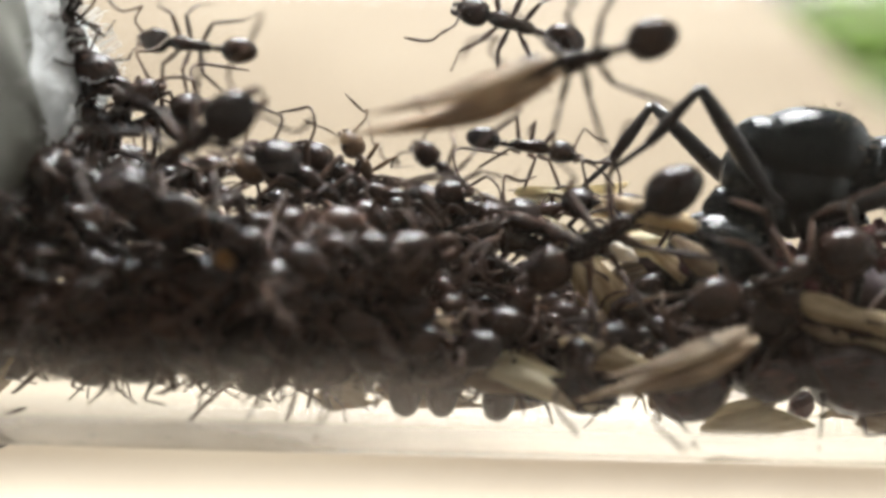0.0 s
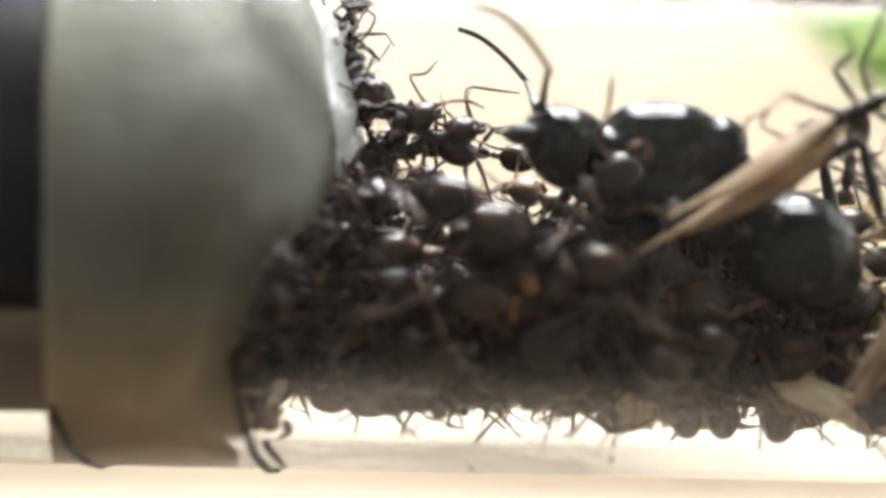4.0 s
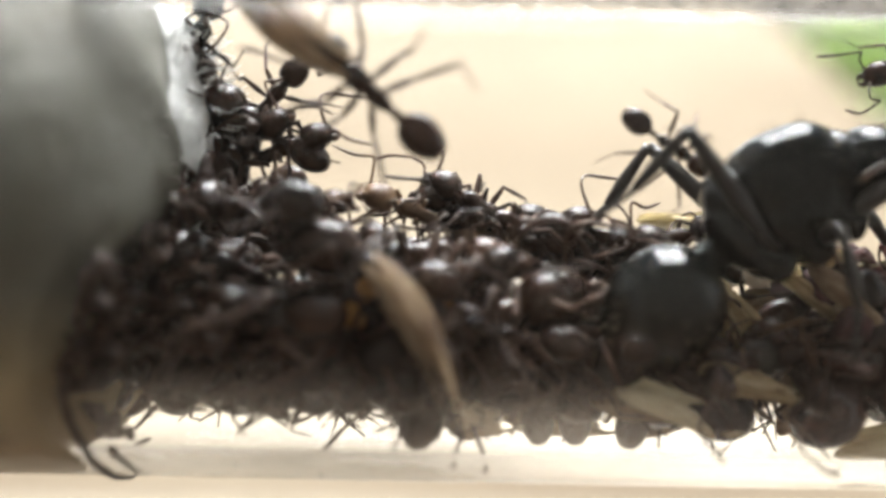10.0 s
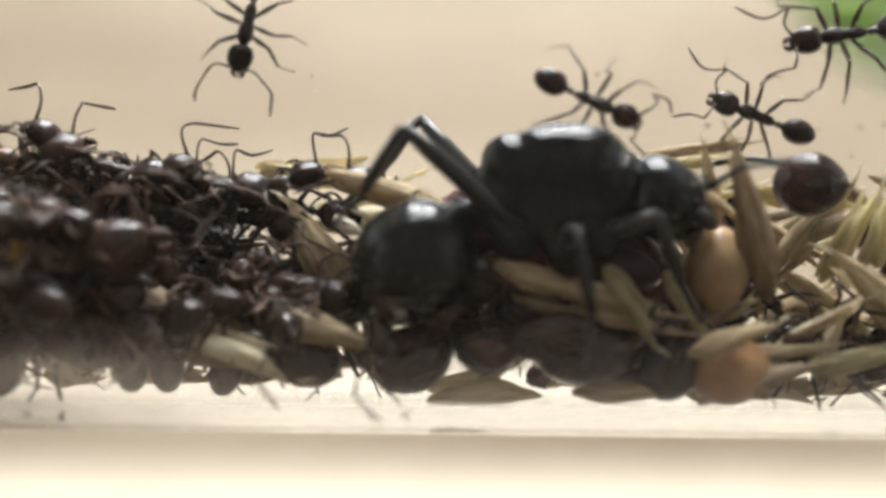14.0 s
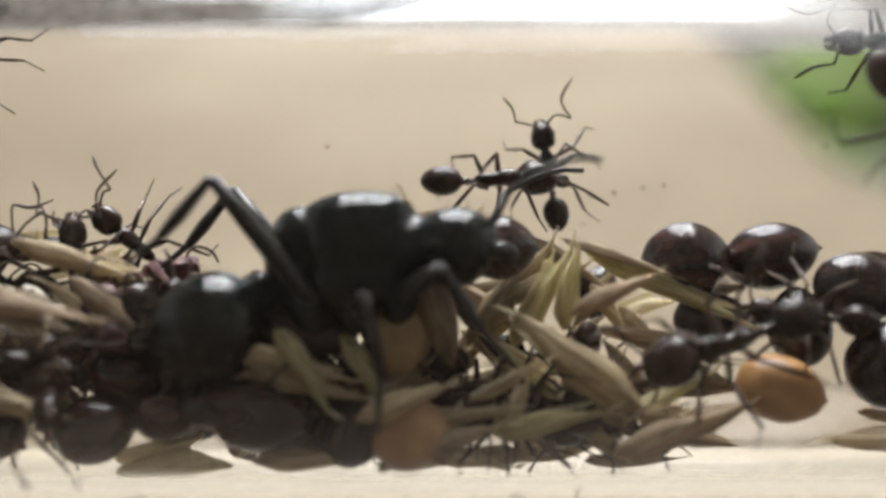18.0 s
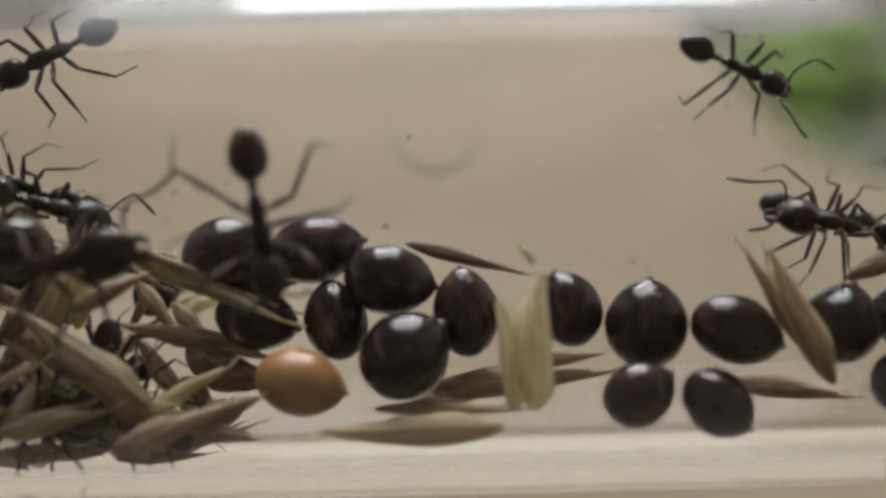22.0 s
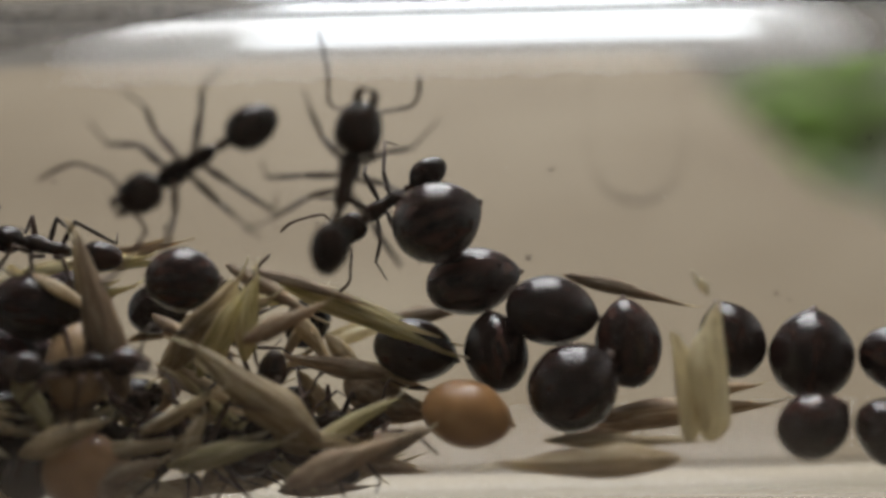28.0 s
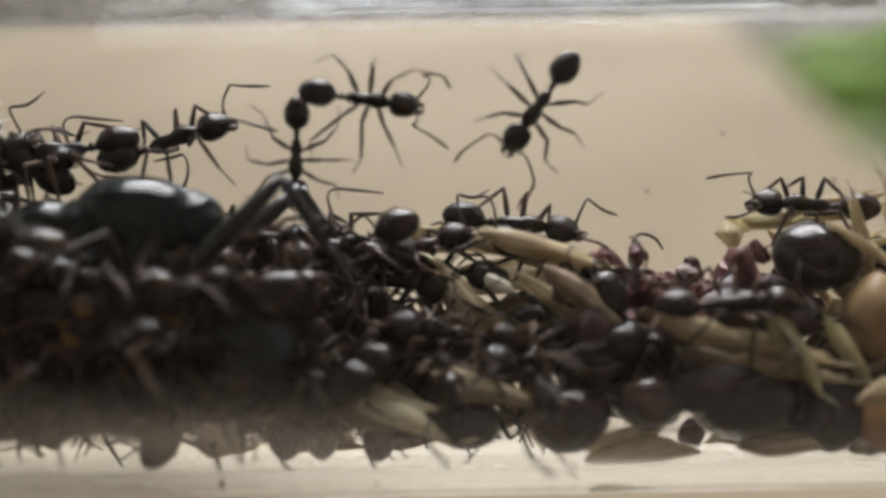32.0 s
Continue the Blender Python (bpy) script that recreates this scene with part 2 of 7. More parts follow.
M_BLACK = mottled("plain_black", [(0.3, (0.003, 0.003, 0.004)), (0.7, (0.009, 0.009, 0.012))], scale=(0.2, 1, 4), freq=250, rough=(0.3, 0.5), vary=0.02, spec=0.15)
M_HEM = mottled("brown_strip", [(0.3, (0.16, 0.12, 0.09)), (0.7, (0.3, 0.23, 0.17))], scale=(0.3, 1, 3), freq=300, rough=(0.4, 0.7), vary=0.02, trans=0.35)
M_DIRT = mottled("dirt_speck", [(0.3, (0.03, 0.02, 0.015)), (0.7, (0.1, 0.06, 0.04))], rough=(0.6, 0.9))
M_LEDGE = mottled("cream_ledge", [(0.3, (0.44, 0.385, 0.3)), (0.7, (0.52, 0.462, 0.37))], freq=40, rough=(0.4, 0.6), vary=0.01, fine=900, bump=0.1)
M_WALL = mottled("white_wall", [(0.3, (0.72, 0.73, 0.72)), (0.7, (0.8, 0.81, 0.8))], freq=8, rough=(0.7, 0.9), vary=0.01)
M_DARKWALL = mottled("grey_plaster", [(0.3, (0.2, 0.18, 0.16)), (0.7, (0.28, 0.26, 0.23))], freq=8, rough=(0.6, 0.8), vary=0.01)
M_TABLE = mottled("dark_table_wood", [(0.3, (0.07, 0.045, 0.03)), (0.7, (0.13, 0.09, 0.06))], scale=(0.2, 1, 1), freq=30, rough=(0.4, 0.6), vary=0.01)
M_LEAF = mottled("green_leaf", [(0.3, (0.50, 0.64, 0.27)), (0.7, (0.66, 0.78, 0.42))], freq=60, rough=(0.35, 0.55), vary=0.2, trans=0.5)
M_POT = mottled("white_pot", [(0.3, (0.66, 0.67, 0.66)), (0.7, (0.78, 0.79, 0.78))], freq=60, rough=(0.7, 0.9))
M_FRAME = mottled("window_paint", [(0.3, (0.74, 0.74, 0.73)), (0.7, (0.82, 0.82, 0.81))], freq=30, rough=(0.4, 0.6), vary=0.01)

M_BOARD, nt, b = nodes_of("pale_wood")
grain = noise_tex(nt, coords(nt, (1.2, 20, 16)), 3.2, 6, 0.6)
wide = noise_tex(nt, coords(nt, (1.5, 3, 3)), 2.0, 3)
add = nt.nodes.new("ShaderNodeMath")
add.operation = 'MULTIPLY_ADD'
add.inputs[1].default_value = 0.6
nt.links.new(grain, add.inputs[0])
nt.links.new(wide, add.inputs[2])
nt.links.new(ramp(nt, add.outputs[0], [(0.5, (0.246, 0.194, 0.134)), (0.8, (0.333, 0.273, 0.198)), (1.05, (0.4, 0.34, 0.254))]), b.inputs["Base Color"])
b.inputs["Roughness"].default_value = 0.6


# ---------- mesh helpers (millimetres) ----------
def part(name, bm, material, parent, label="", at=(0, 0, 0), smooth=True):
    me = bpy.data.meshes.new(name)
    bmesh.ops.scale(bm, vec=(MM, MM, MM), verts=bm.verts)
    bmesh.ops.recalc_face_normals(bm, faces=bm.faces)
    bm.to_mesh(me)
    bm.free()
    me.materials.append(material)
    if smooth:
        me.polygons.foreach_set("use_smooth", [True] * len(me.polygons))
    ob = new(name, me)
    ob.parent = parent
    ob.location = Vector(at) * MM
    return tagged(ob, label)


def sq(v, p):
    return math.copysign(abs(v) ** p, v)


def sweep(pts, radii, seg=8, bm=None, flat=1.0, power=1.0):
    """A limb along pts; radii are numbers or (sideways, upward) pairs; rounded ends."""
    bm = bm or bmesh.new()
    pts = [Vector(p) for p in pts]
    rings = []
    n = len(pts)
    for i, p in enumerate(pts):
        d = (pts[min(i + 1, n - 1)] - pts[max(i - 1, 0)]).normalized()
        side = Vector((0, 0, 1)).cross(d)
        if side.length < 0.2:
            side = Vector((0, 1, 0))
        side.normalize()
        up = d.cross(side).normalized()
        r = radii[i]
        ra, rb = r if isinstance(r, tuple) else (r, r * flat)
        rings.append([bm.verts.new(p + side * ra * sq(math.cos(2 * math.pi * k / seg), power) + up * rb * sq(math.sin(2 * math.pi * k / seg), power)) for k in range(seg)])
    for a, c in zip(rings, rings[1:]):
        for k in range(seg):
            bm.faces.new((a[k], a[(k + 1) % seg], c[(k + 1) % seg], c[k]))
    bm.faces.new(rings[0][::-1])
    bm.faces.new(rings[-1])
    return bm


def bent(points, steps=4):
    """Smooth points through a rough line (Catmull-Rom)."""
    p = [Vector(q) for q in points]
    p = [2 * p[0] - p[1]] + p + [2 * p[-1] - p[-2]]
    out = []
    for i in range(1, len(p) - 2):
        for s in range(steps):
            t = s / steps
            out.append(0.5 * (2 * p[i] + (p[i + 1] - p[i - 1]) * t + (2 * p[i - 1] - 5 * p[i] + 4 * p[i + 1] - p[i + 2]) * t * t + (3 * p[i] - p[i - 1] - 3 * p[i + 1] + p[i + 2]) * t ** 3))
    out.append(p[-2])
    return out


def spread(values, count):
    """The values resampled to that many."""
    return [float(v) for v in np.interp(np.linspace(0, len(values) - 1, count), range(len(values)), values)]


def blob(c, r, shape=None, seg=18, rings=12, bm=None):
    bm = bm or bmesh.new()
    made = bmesh.ops.create_uvsphere(bm, u_segments=seg, v_segments=rings, radius=1.0)["verts"]
    for v in made:
        q = v.co.copy()
        q = Vector((q.z, q.x, q.y))
        if shape:
            q = shape(q)
        v.co = Vector(c) + Vector((q.x * r[0], q.y * r[1], q.z * r[2]))
    return bm


def box(x0, x1, y0, y1, z0, z1, bm=None):
    bm = bm or bmesh.new()
    vs = [bm.verts.new((x, y, z)) for x in (x0, x1) for y in (y0, y1) for z in (z0, z1)]
    for f in ((0, 1, 3, 2), (4, 6, 7, 5), (0, 4, 5, 1), (2, 3, 7, 6), (0, 2, 6, 4), (1, 5, 7, 3)):
        bm.faces.new([vs[i] for i in f])
    return bm


def empty(name, label, category, group=""):
    return tagged(new(name), label, category, group)


def rand(a, b):
    return random.uniform(a, b)


# ---------- the setting ----------
bm = bmesh.new()
profile = [(-300, -165), (300, -165), (300, 10), (216, 52), (170, 126), (150, 190), (-300, 190)]
for a in (0, 14):
    ring = [bm.verts.new((x, a, z)) for x, z in profile]
    bm.faces.new(ring if a else ring[::-1])
bm.verts.ensure_lookup_table()
n = len(profile)
for i in range(n):
    bm.faces.new((bm.verts[i], bm.verts[(i + 1) % n], bm.verts[n + (i + 1) % n], bm.verts[n + i]))
board = part("backdrop", bm, M_BOARD, None, "pale beige wooden board standing behind the tube", at=(0, 620, 0), smooth=False)
board.rotation_euler = (radians(-16), 0, 0)
tagged(board, category="board", kind="structure")
bm = box(-700, 700, -260, 900, -205, -165)
bmesh.ops.bevel(bm, geom=bm.edges[:], offset=4, segments=2, affect='EDGES')
tagged(part("ground", bm, M_TABLE, None, "dark brown wooden table top below the tube", smooth=False), category="table top", kind="structure")
bm = box(-330, 330, 110, 560, -165, -161)
bmesh.ops.bevel(bm, geom=bm.edges[:], offset=1.2, segments=2, affect='EDGES')
tagged(part("cream_mat", bm, M_LEDGE, None, "smooth cream mat lying on the dark table", smooth=False), category="mat")
# unseen walls, added to set the fill light and the glass's reflections
for nm, lab, b6 in (("wall_front", "plain grey plastered wall opposite, unseen, added to dim reflections", (-900, 900, -840, -800, -600, 1000)),
                   ("wall_left", "plain white side wall, unseen, added for bounce light", (-940, -900, -800, 1000, -600, 1000)), ("wall_right", "plain white side wall, unseen, added for bounce light", (900, 940, -800, 1000, -600, 1000))):
    tagged(part(nm, box(*b6), M_DARKWALL if nm == "wall_front" else M_WALL, None, lab, smooth=False), category="wall", kind="structure")
bm = bmesh.new()
for b6 in ((-900, -160, 1000, 1040, -600, 1000), (290, 900, 1000, 1040, -600, 1000), (-160, 290, 1000, 1040, -600, 300), (-160, 290, 1000, 1040, 920, 1000)):
    box(*b6, bm=bm)
tagged(part("wall_back", bm, M_DARKWALL, None, "plain grey plastered wall with a tall window", smooth=False), category="wall", kind="structure")
window2 = tagged(new("window_2"), "white painted tall window behind the board", "window", kind="structure")
for nm, b6 in (("frame_rail", (-160, 290, 1002, 1030, 300.5, 316)), ("frame_rail", (-160, 290, 1002, 1030, 904, 919.5)), ("frame_stile", (-159.5, -146, 1002, 1030, 316.5, 903.5)), ("frame_stile", (276, 289.5, 1002, 1030, 316.5, 903.5))):
    part(nm, box(*b6), M_FRAME, window2, smooth=False)
tagged(part("floor", box(-900, 900, -800, 1000, -650, -600), M_BOARD, None, "pale wooden floor far below", smooth=False), category="floor", kind="structure")
# unseen ceiling, added so light enters only by its opening
bm = bmesh.new()
for b6 in ((-940, 940, -840, -150, 960, 1000), (-940, 940, 800, 1040, 960, 1000), (-940, -560, -150, 800, 960, 1000), (560, 940, -150, 800, 960, 1000)):
    box(*b6, bm=bm)
tagged(part("ceiling", bm, M_WALL, None, "plain white ceiling with a roof window, unseen, added to shape the light", smooth=False), category="ceiling", kind="structure")
window = tagged(new("window_1"), "white painted roof window with a middle bar", "window", kind="structure")
window.location = Vector((0, 325, 945)) * MM
for nm, b4 in (("frame_rail", (-575, 575, 475, 487)), ("frame_rail", (-575, 575, -487, -475)), ("frame_stile", (-575, -561, -474, 474)),
               ("frame_stile", (561, 575, -474, 474))):
    part(nm, box(b4[0], b4[1], b4[2], b4[3], -30, -16), M_FRAME, window, smooth=False)

# potted plant beside the board
plant = empty("potted_plant", "bright green leafy plant in a white pot", "plant")
plant.location = Vector((262, 760, 62)) * MM
part("pot", sweep([(0, 0, -80), (0, 0, -78), (0, 0, 0), (0, 0, 2), (0, 0, 3)], [30, 32, 40, 41, 38], 24), M_POT, plant, "white glazed pot")
for i in range(110):
    a, h, l = rand(0, 6.28), rand(-30, 120), rand(34, 70)
    base = Vector((math.cos(a) * 14, math.sin(a) * 14, h * 0.8))
    tip = base + Vector((math.cos(a) * l, math.sin(a) * l, rand(-30, 40)))
    mid = (base + tip) / 2 + Vector((0, 0, 9))
    part("leaf", sweep(bent([base, mid, tip], 3), spread([(1.2), 9, 11, 8, 1], 7), 8, flat=0.12), M_LEAF, plant)
tagged(part("plant_stand", box(180, 330, 690, 830, -165, -18), M_WALL, None, "plain white stand under the plant", smooth=False), category="stand")

# ---------- the tube ----------
X0, X1, RO, RI = -70.0, 80.0, 8.95, 8.1
DZ = 0.5  # height of the tube's axis


def tube_shell(r_out, r_in, x0, x1, seg=128):
    bm = bmesh.new()
    rr = [[bm.verts.new((x, r * math.cos(2 * math.pi * k / seg), r * math.sin(2 * math.pi * k / seg))) for k in range(seg)]
          for r, x in ((r_out, x0), (r_out, x1), (r_in, x1), (r_in, x0))]
    for j in range(4):
        a, c = rr[j], rr[(j + 1) % 4]
        for k in range(seg):
            f = bm.faces.new((a[k], a[(k + 1) % seg], c[(k + 1) % seg], c[k]))
            f.smooth = j % 2 == 0
    for e in bm.edges:
        e.smooth = abs(e.verts[0].co.x - e.verts[1].co.x) > 1.0
    return bm


tube = empty("test_tube", "clear glass test tube held up by wooden stands", "test tube")
tube.location.z = DZ * MM
glass = part("glass_wall", tube_shell(RO, RI, X0, X1), M_GLASS, tube, smooth=False)
glass.visible_shadow = False
part("glass_end", blob((X0 + 0.4, 0, 0), (7.0, RO - 0.02, RO - 0.02), lambda q: Vector((min(q.x, 0.0), q.y, q.z)), 48, 24), M_GLASS, tube).visible_shadow = False
for x in (-64.0, 73.0):
    rest = empty("tube_stand", "plain wooden stand holding up one end of the tube", "stand")
    part("foot_block", box(x - 14, x + 14, -22, 22, -165, -157), M_BOARD, rest, smooth=False)
    part("post", box(x - 4, x + 4, -9, 9, -156.9, -11), M_BOARD, rest, smooth=False)
    part("cradle", box(x - 4, x + 4, -10, 10, -10.9, -8.46), M_BOARD, rest, smooth=False)


# dusty film on the outer top of the tube
M_GRIME, nt, b = nodes_of("dust_film")
gv = coords(nt, (1, 1, 1))
cover_n = noise_tex(nt, coords(nt, (120, 500, 500)), 1.0, 6, 0.7)
spot_n = noise_tex(nt, gv, 2600, 3, 0.6)
b.inputs["Roughness"].default_value = 0.9
b.inputs["Specular IOR Level"].default_value = 0.1
nt.links.new(ramp(nt, spot_n, [(0.35, (0.07, 0.06, 0.05)), (0.6, (0.22, 0.195, 0.165))]), b.inputs["Base Color"])
veil = nt.nodes.new("ShaderNodeMath")
veil.operation = 'MULTIPLY_ADD'
veil.inputs[1].default_value, veil.inputs[2].default_value = 2.0, -0.35
veil.use_clamp = True
nt.links.new(cover_n, veil.inputs[0])
nt.links.new(veil.outputs[0], b.inputs["Alpha"])
bm = bmesh.new()
prev = None
for i in range(150):
    x = -35.75 + i * 0.45
    lo = 40 + 1.2 * noise.noise(Vector((x * 0.3, 1, 0))) + max(0.0, min(26.0, (x + 5.0) * 2.0))
    ring = [bm.verts.new((x, -(RO + 0.03) * math.cos(radians(a)), (RO + 0.03) * math.sin(radians(a)))) for a in np.linspace(min(lo, 59), 60, 14)]
    if prev:
        for k in range(13):
            bm.faces.new((prev[k], prev[k + 1], ring[k + 1], ring[k]))
    prev = ring
# pale film that paints in haze and lifts the darks behind the glass
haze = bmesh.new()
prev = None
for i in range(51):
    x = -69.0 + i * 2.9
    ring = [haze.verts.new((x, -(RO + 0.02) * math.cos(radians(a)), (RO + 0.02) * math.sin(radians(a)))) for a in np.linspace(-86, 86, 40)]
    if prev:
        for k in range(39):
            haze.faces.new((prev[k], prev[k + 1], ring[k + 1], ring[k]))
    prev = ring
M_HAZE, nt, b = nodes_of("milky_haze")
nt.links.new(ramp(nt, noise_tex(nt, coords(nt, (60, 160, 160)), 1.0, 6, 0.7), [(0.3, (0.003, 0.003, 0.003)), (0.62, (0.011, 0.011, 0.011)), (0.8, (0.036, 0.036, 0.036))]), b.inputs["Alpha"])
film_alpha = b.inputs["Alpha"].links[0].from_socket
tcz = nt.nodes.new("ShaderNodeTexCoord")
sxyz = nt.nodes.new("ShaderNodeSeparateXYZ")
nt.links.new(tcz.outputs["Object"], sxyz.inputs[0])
low = nt.nodes.new("ShaderNodeMapRange")  # painted haze thickens downward, veiling what lies along the lowest part of the glass
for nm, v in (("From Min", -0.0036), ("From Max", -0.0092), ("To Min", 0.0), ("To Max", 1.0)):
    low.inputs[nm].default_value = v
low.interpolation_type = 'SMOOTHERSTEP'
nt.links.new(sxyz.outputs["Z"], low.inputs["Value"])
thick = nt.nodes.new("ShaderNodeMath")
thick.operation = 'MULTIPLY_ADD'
haze_end = nt.nodes.new("ShaderNodeMapRange")  # painted haze is strong at the damp plug's end only
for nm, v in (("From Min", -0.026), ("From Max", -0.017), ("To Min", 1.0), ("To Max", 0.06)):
    haze_end.inputs[nm].default_value = v
nt.links.new(sxyz.outputs["X"], haze_end.inputs["Value"])
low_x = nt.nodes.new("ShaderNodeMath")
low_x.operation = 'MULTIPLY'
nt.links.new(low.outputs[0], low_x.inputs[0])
nt.links.new(haze_end.outputs[0], low_x.inputs[1])
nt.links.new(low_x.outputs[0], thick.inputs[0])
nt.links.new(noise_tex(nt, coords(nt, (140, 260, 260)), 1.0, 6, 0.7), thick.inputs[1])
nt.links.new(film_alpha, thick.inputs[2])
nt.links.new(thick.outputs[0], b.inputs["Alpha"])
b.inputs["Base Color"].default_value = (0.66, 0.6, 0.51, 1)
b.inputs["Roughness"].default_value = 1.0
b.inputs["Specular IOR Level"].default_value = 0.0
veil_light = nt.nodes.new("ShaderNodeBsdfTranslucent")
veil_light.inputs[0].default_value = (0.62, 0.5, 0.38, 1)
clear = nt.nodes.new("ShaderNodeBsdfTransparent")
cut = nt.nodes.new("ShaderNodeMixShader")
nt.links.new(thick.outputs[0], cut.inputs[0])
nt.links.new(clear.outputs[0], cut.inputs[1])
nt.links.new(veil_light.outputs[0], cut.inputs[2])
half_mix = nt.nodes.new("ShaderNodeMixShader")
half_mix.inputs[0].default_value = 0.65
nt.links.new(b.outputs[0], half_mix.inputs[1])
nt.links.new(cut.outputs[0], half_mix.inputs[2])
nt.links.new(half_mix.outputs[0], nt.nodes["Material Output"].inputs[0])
part("haze_film", haze, M_HAZE, tube, "faint milky haze painted in as a film on the glass")
part("dust_film", bm, M_GRIME, tube, "grey-brown dusty film on the glass")


def plug(name, label, x0, x1, material, lump, lean, edge, dome=0.16, count=520, slant=0.0, deep=4.6, reach=0.0):
    """A cotton plug: a lumpy round pad that fills the tube from x0 to x1; edge says which end is domed and frayed."""
    bm = bmesh.new()
    seg, steps = 72, 40
    rings = []
    for i in range(steps + 1):
        s = i / steps
        d, e = (1 - s, s) if edge > 0 else (s, 1 - s)
        prof = max(0.02, math.sin(math.pi / 2 * min(1.0, d * (x1 - x0) / deep)) ** dome * min(1.0, e / 0.04) ** 0.35)
        ring = []
        for k in range(seg):
            a = 2 * math.pi * k / seg
            y, z = math.cos(a), math.sin(a)
            q = Vector((s * 3, y * 1.3, z * 1.3))
            r = (RI - 0.06 + reach) * prof * (1 - lump * (0.5 + 0.5 * noise.noise(q * 1.4)) * (1.0 - 0.75 * min(1, 2 * d)))
            x = x0 + (x1 - x0) * s + lean(z) * (s if edge > 0 else 1 - s) + 0.5 * noise.noise(q * 2.1 + Vector((7, 0, 0))) * min(1.0, 3 * e) - slant * r * y * (1 - s)
            ring.append(bm.verts.new((x, r * y, r * z)))
        rings.append(ring)
    for a, c in zip(rings, rings[1:]):
        for k in range(seg):
            bm.faces.new((a[k], a[(k + 1) % seg], c[(k + 1) % seg], c[k]))
    bm.faces.new(rings[0][::-1])
    bm.faces.new(rings[-1])
    root = empty(name, label, "cotton")
    root.location.z = DZ * MM
    part("pad", bm, material, root)
    fb = bmesh.new()
    xe = x1 if edge > 0 else x0
    for i in range(count):
        a, q = rand(0, 6.28), math.sqrt(rand(0.15, 1))
        y, z = math.cos(a) * q * (RI - 0.9), math.sin(a) * q * (RI - 0.9)
        x = xe + lean(z / 7) + edge * (rand(-1.1, 0.1) - 2.3 * q ** 2.6)
        p = Vector((x, y, z))
        d = Vector((edge * rand(0.2, 1), rand(-1, 1), rand(-1, 1)))
        pts = [p]
        for j in range(3):
            d = (d + Vector((rand(-0.7, 0.7), rand(-0.7, 0.7), rand(-0.7, 0.7)))).normalized()
            pts.append(pts[-1] + d * rand(0.2, 0.65))
        pts = [w if w.yz.length < RI - 0.1 else Vector((w.x, *(w.yz.normalized() * (RI - 0.1)))) for w in pts]
        sweep(pts, [0.016, 0.016, 0.014, 0.007], 3, fb)
    tagged(part("frayed_fibres", fb, M_FIBRE, root, "fine white loose fibres"), kind="stuff")
    return root


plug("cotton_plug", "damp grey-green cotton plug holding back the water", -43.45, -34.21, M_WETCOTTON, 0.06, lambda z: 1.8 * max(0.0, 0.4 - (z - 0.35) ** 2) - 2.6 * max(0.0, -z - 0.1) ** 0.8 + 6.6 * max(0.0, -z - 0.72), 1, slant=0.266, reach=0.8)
plug("cotton_plug", "fluffy white dry cotton plug with frayed fibres", 34.24, 56.0, M_COTTON, 0.16, lambda z: 2.0 * max(0.0, -z - 0.1) - 0.5, -1, 0.36, 3200, deep=5.5)
tuft = empty("cotton_tuft", "dry white cotton tuft on the damp plug", "cotton")
part("pad", blob((0, 0, 0), (3.0, 4.6, 4.3), lambda q: q * (1 + 0.16 * noise.noise(q * 1.6) + 0.07 * noise.noise(q * 4.5)), 48, 32), M_COTTON, tuft)
fb = bmesh.new()
for i in range(420):
    a = Vector((rand(-0.3, 1), rand(-1, 1), rand(-0.6, 1))).normalized()
    q = Vector((a.x * 3.1, a.y * 4.4, a.z * 4.2))
    d = (a + Vector((rand(-1, 1), rand(-1, 1), rand(-1, 1)))).normalized()
    sweep([q, q + d * 0.35, q + d * 0.6 + a * 0.1, q + d * 0.7 + Vector((rand(-0.3, 0.3), rand(-0.3, 0.3), rand(-0.3, 0.3)))], [0.022, 0.02, 0.016, 0.01], 3, fb)
tagged(part("frayed_fibres", fb, M_FIBRE, tuft, "fine white loose fibres"), kind="stuff")
tuft.location = Vector((-35.75, 1.0, 3.0)) * MM
# black shell added in place of the dark water and its dark reflection
bm = tube_shell(RI - 0.05, RI - 0.45, X0 + 1, -43.45 + 0.5, 96)
bmesh.ops.delete(bm, geom=[v for v in bm.verts if v.co.z < -3.0], context='VERTS')
bmesh.ops.holes_fill(bm, edges=bm.edges[:], sides=0)
for v in bm.verts:
    if v.co.x > -60:
        v.co.x -= 0.266 * v.co.y
# translucent brown strip, added to tone the bright zone below the black
hem = tube_shell(RI - 0.06, RI - 0.3, X0 + 1, -43.45 + 0.5, 96)
bmesh.ops.delete(hem, geom=[v for v in hem.verts if v.co.z < -6.2 or v.co.z > -2.6], context='VERTS')
for v in hem.verts:
    if v.co.x > -60:
        v.co.x -= 0.266 * v.co.y
bmesh.ops.solidify(hem, geom=hem.faces[:], thickness=0.1)
tagged(part("damp_hem", hem, M_HEM, None, "brown strip added for the brownish zone below the black shell", at=(0, 0, DZ)), category="lining")
tagged(part("dark_lining", bm, M_BLACK, None, "black shell standing in for the dark water end of the tube", at=(0, 0, DZ)), category="lining")


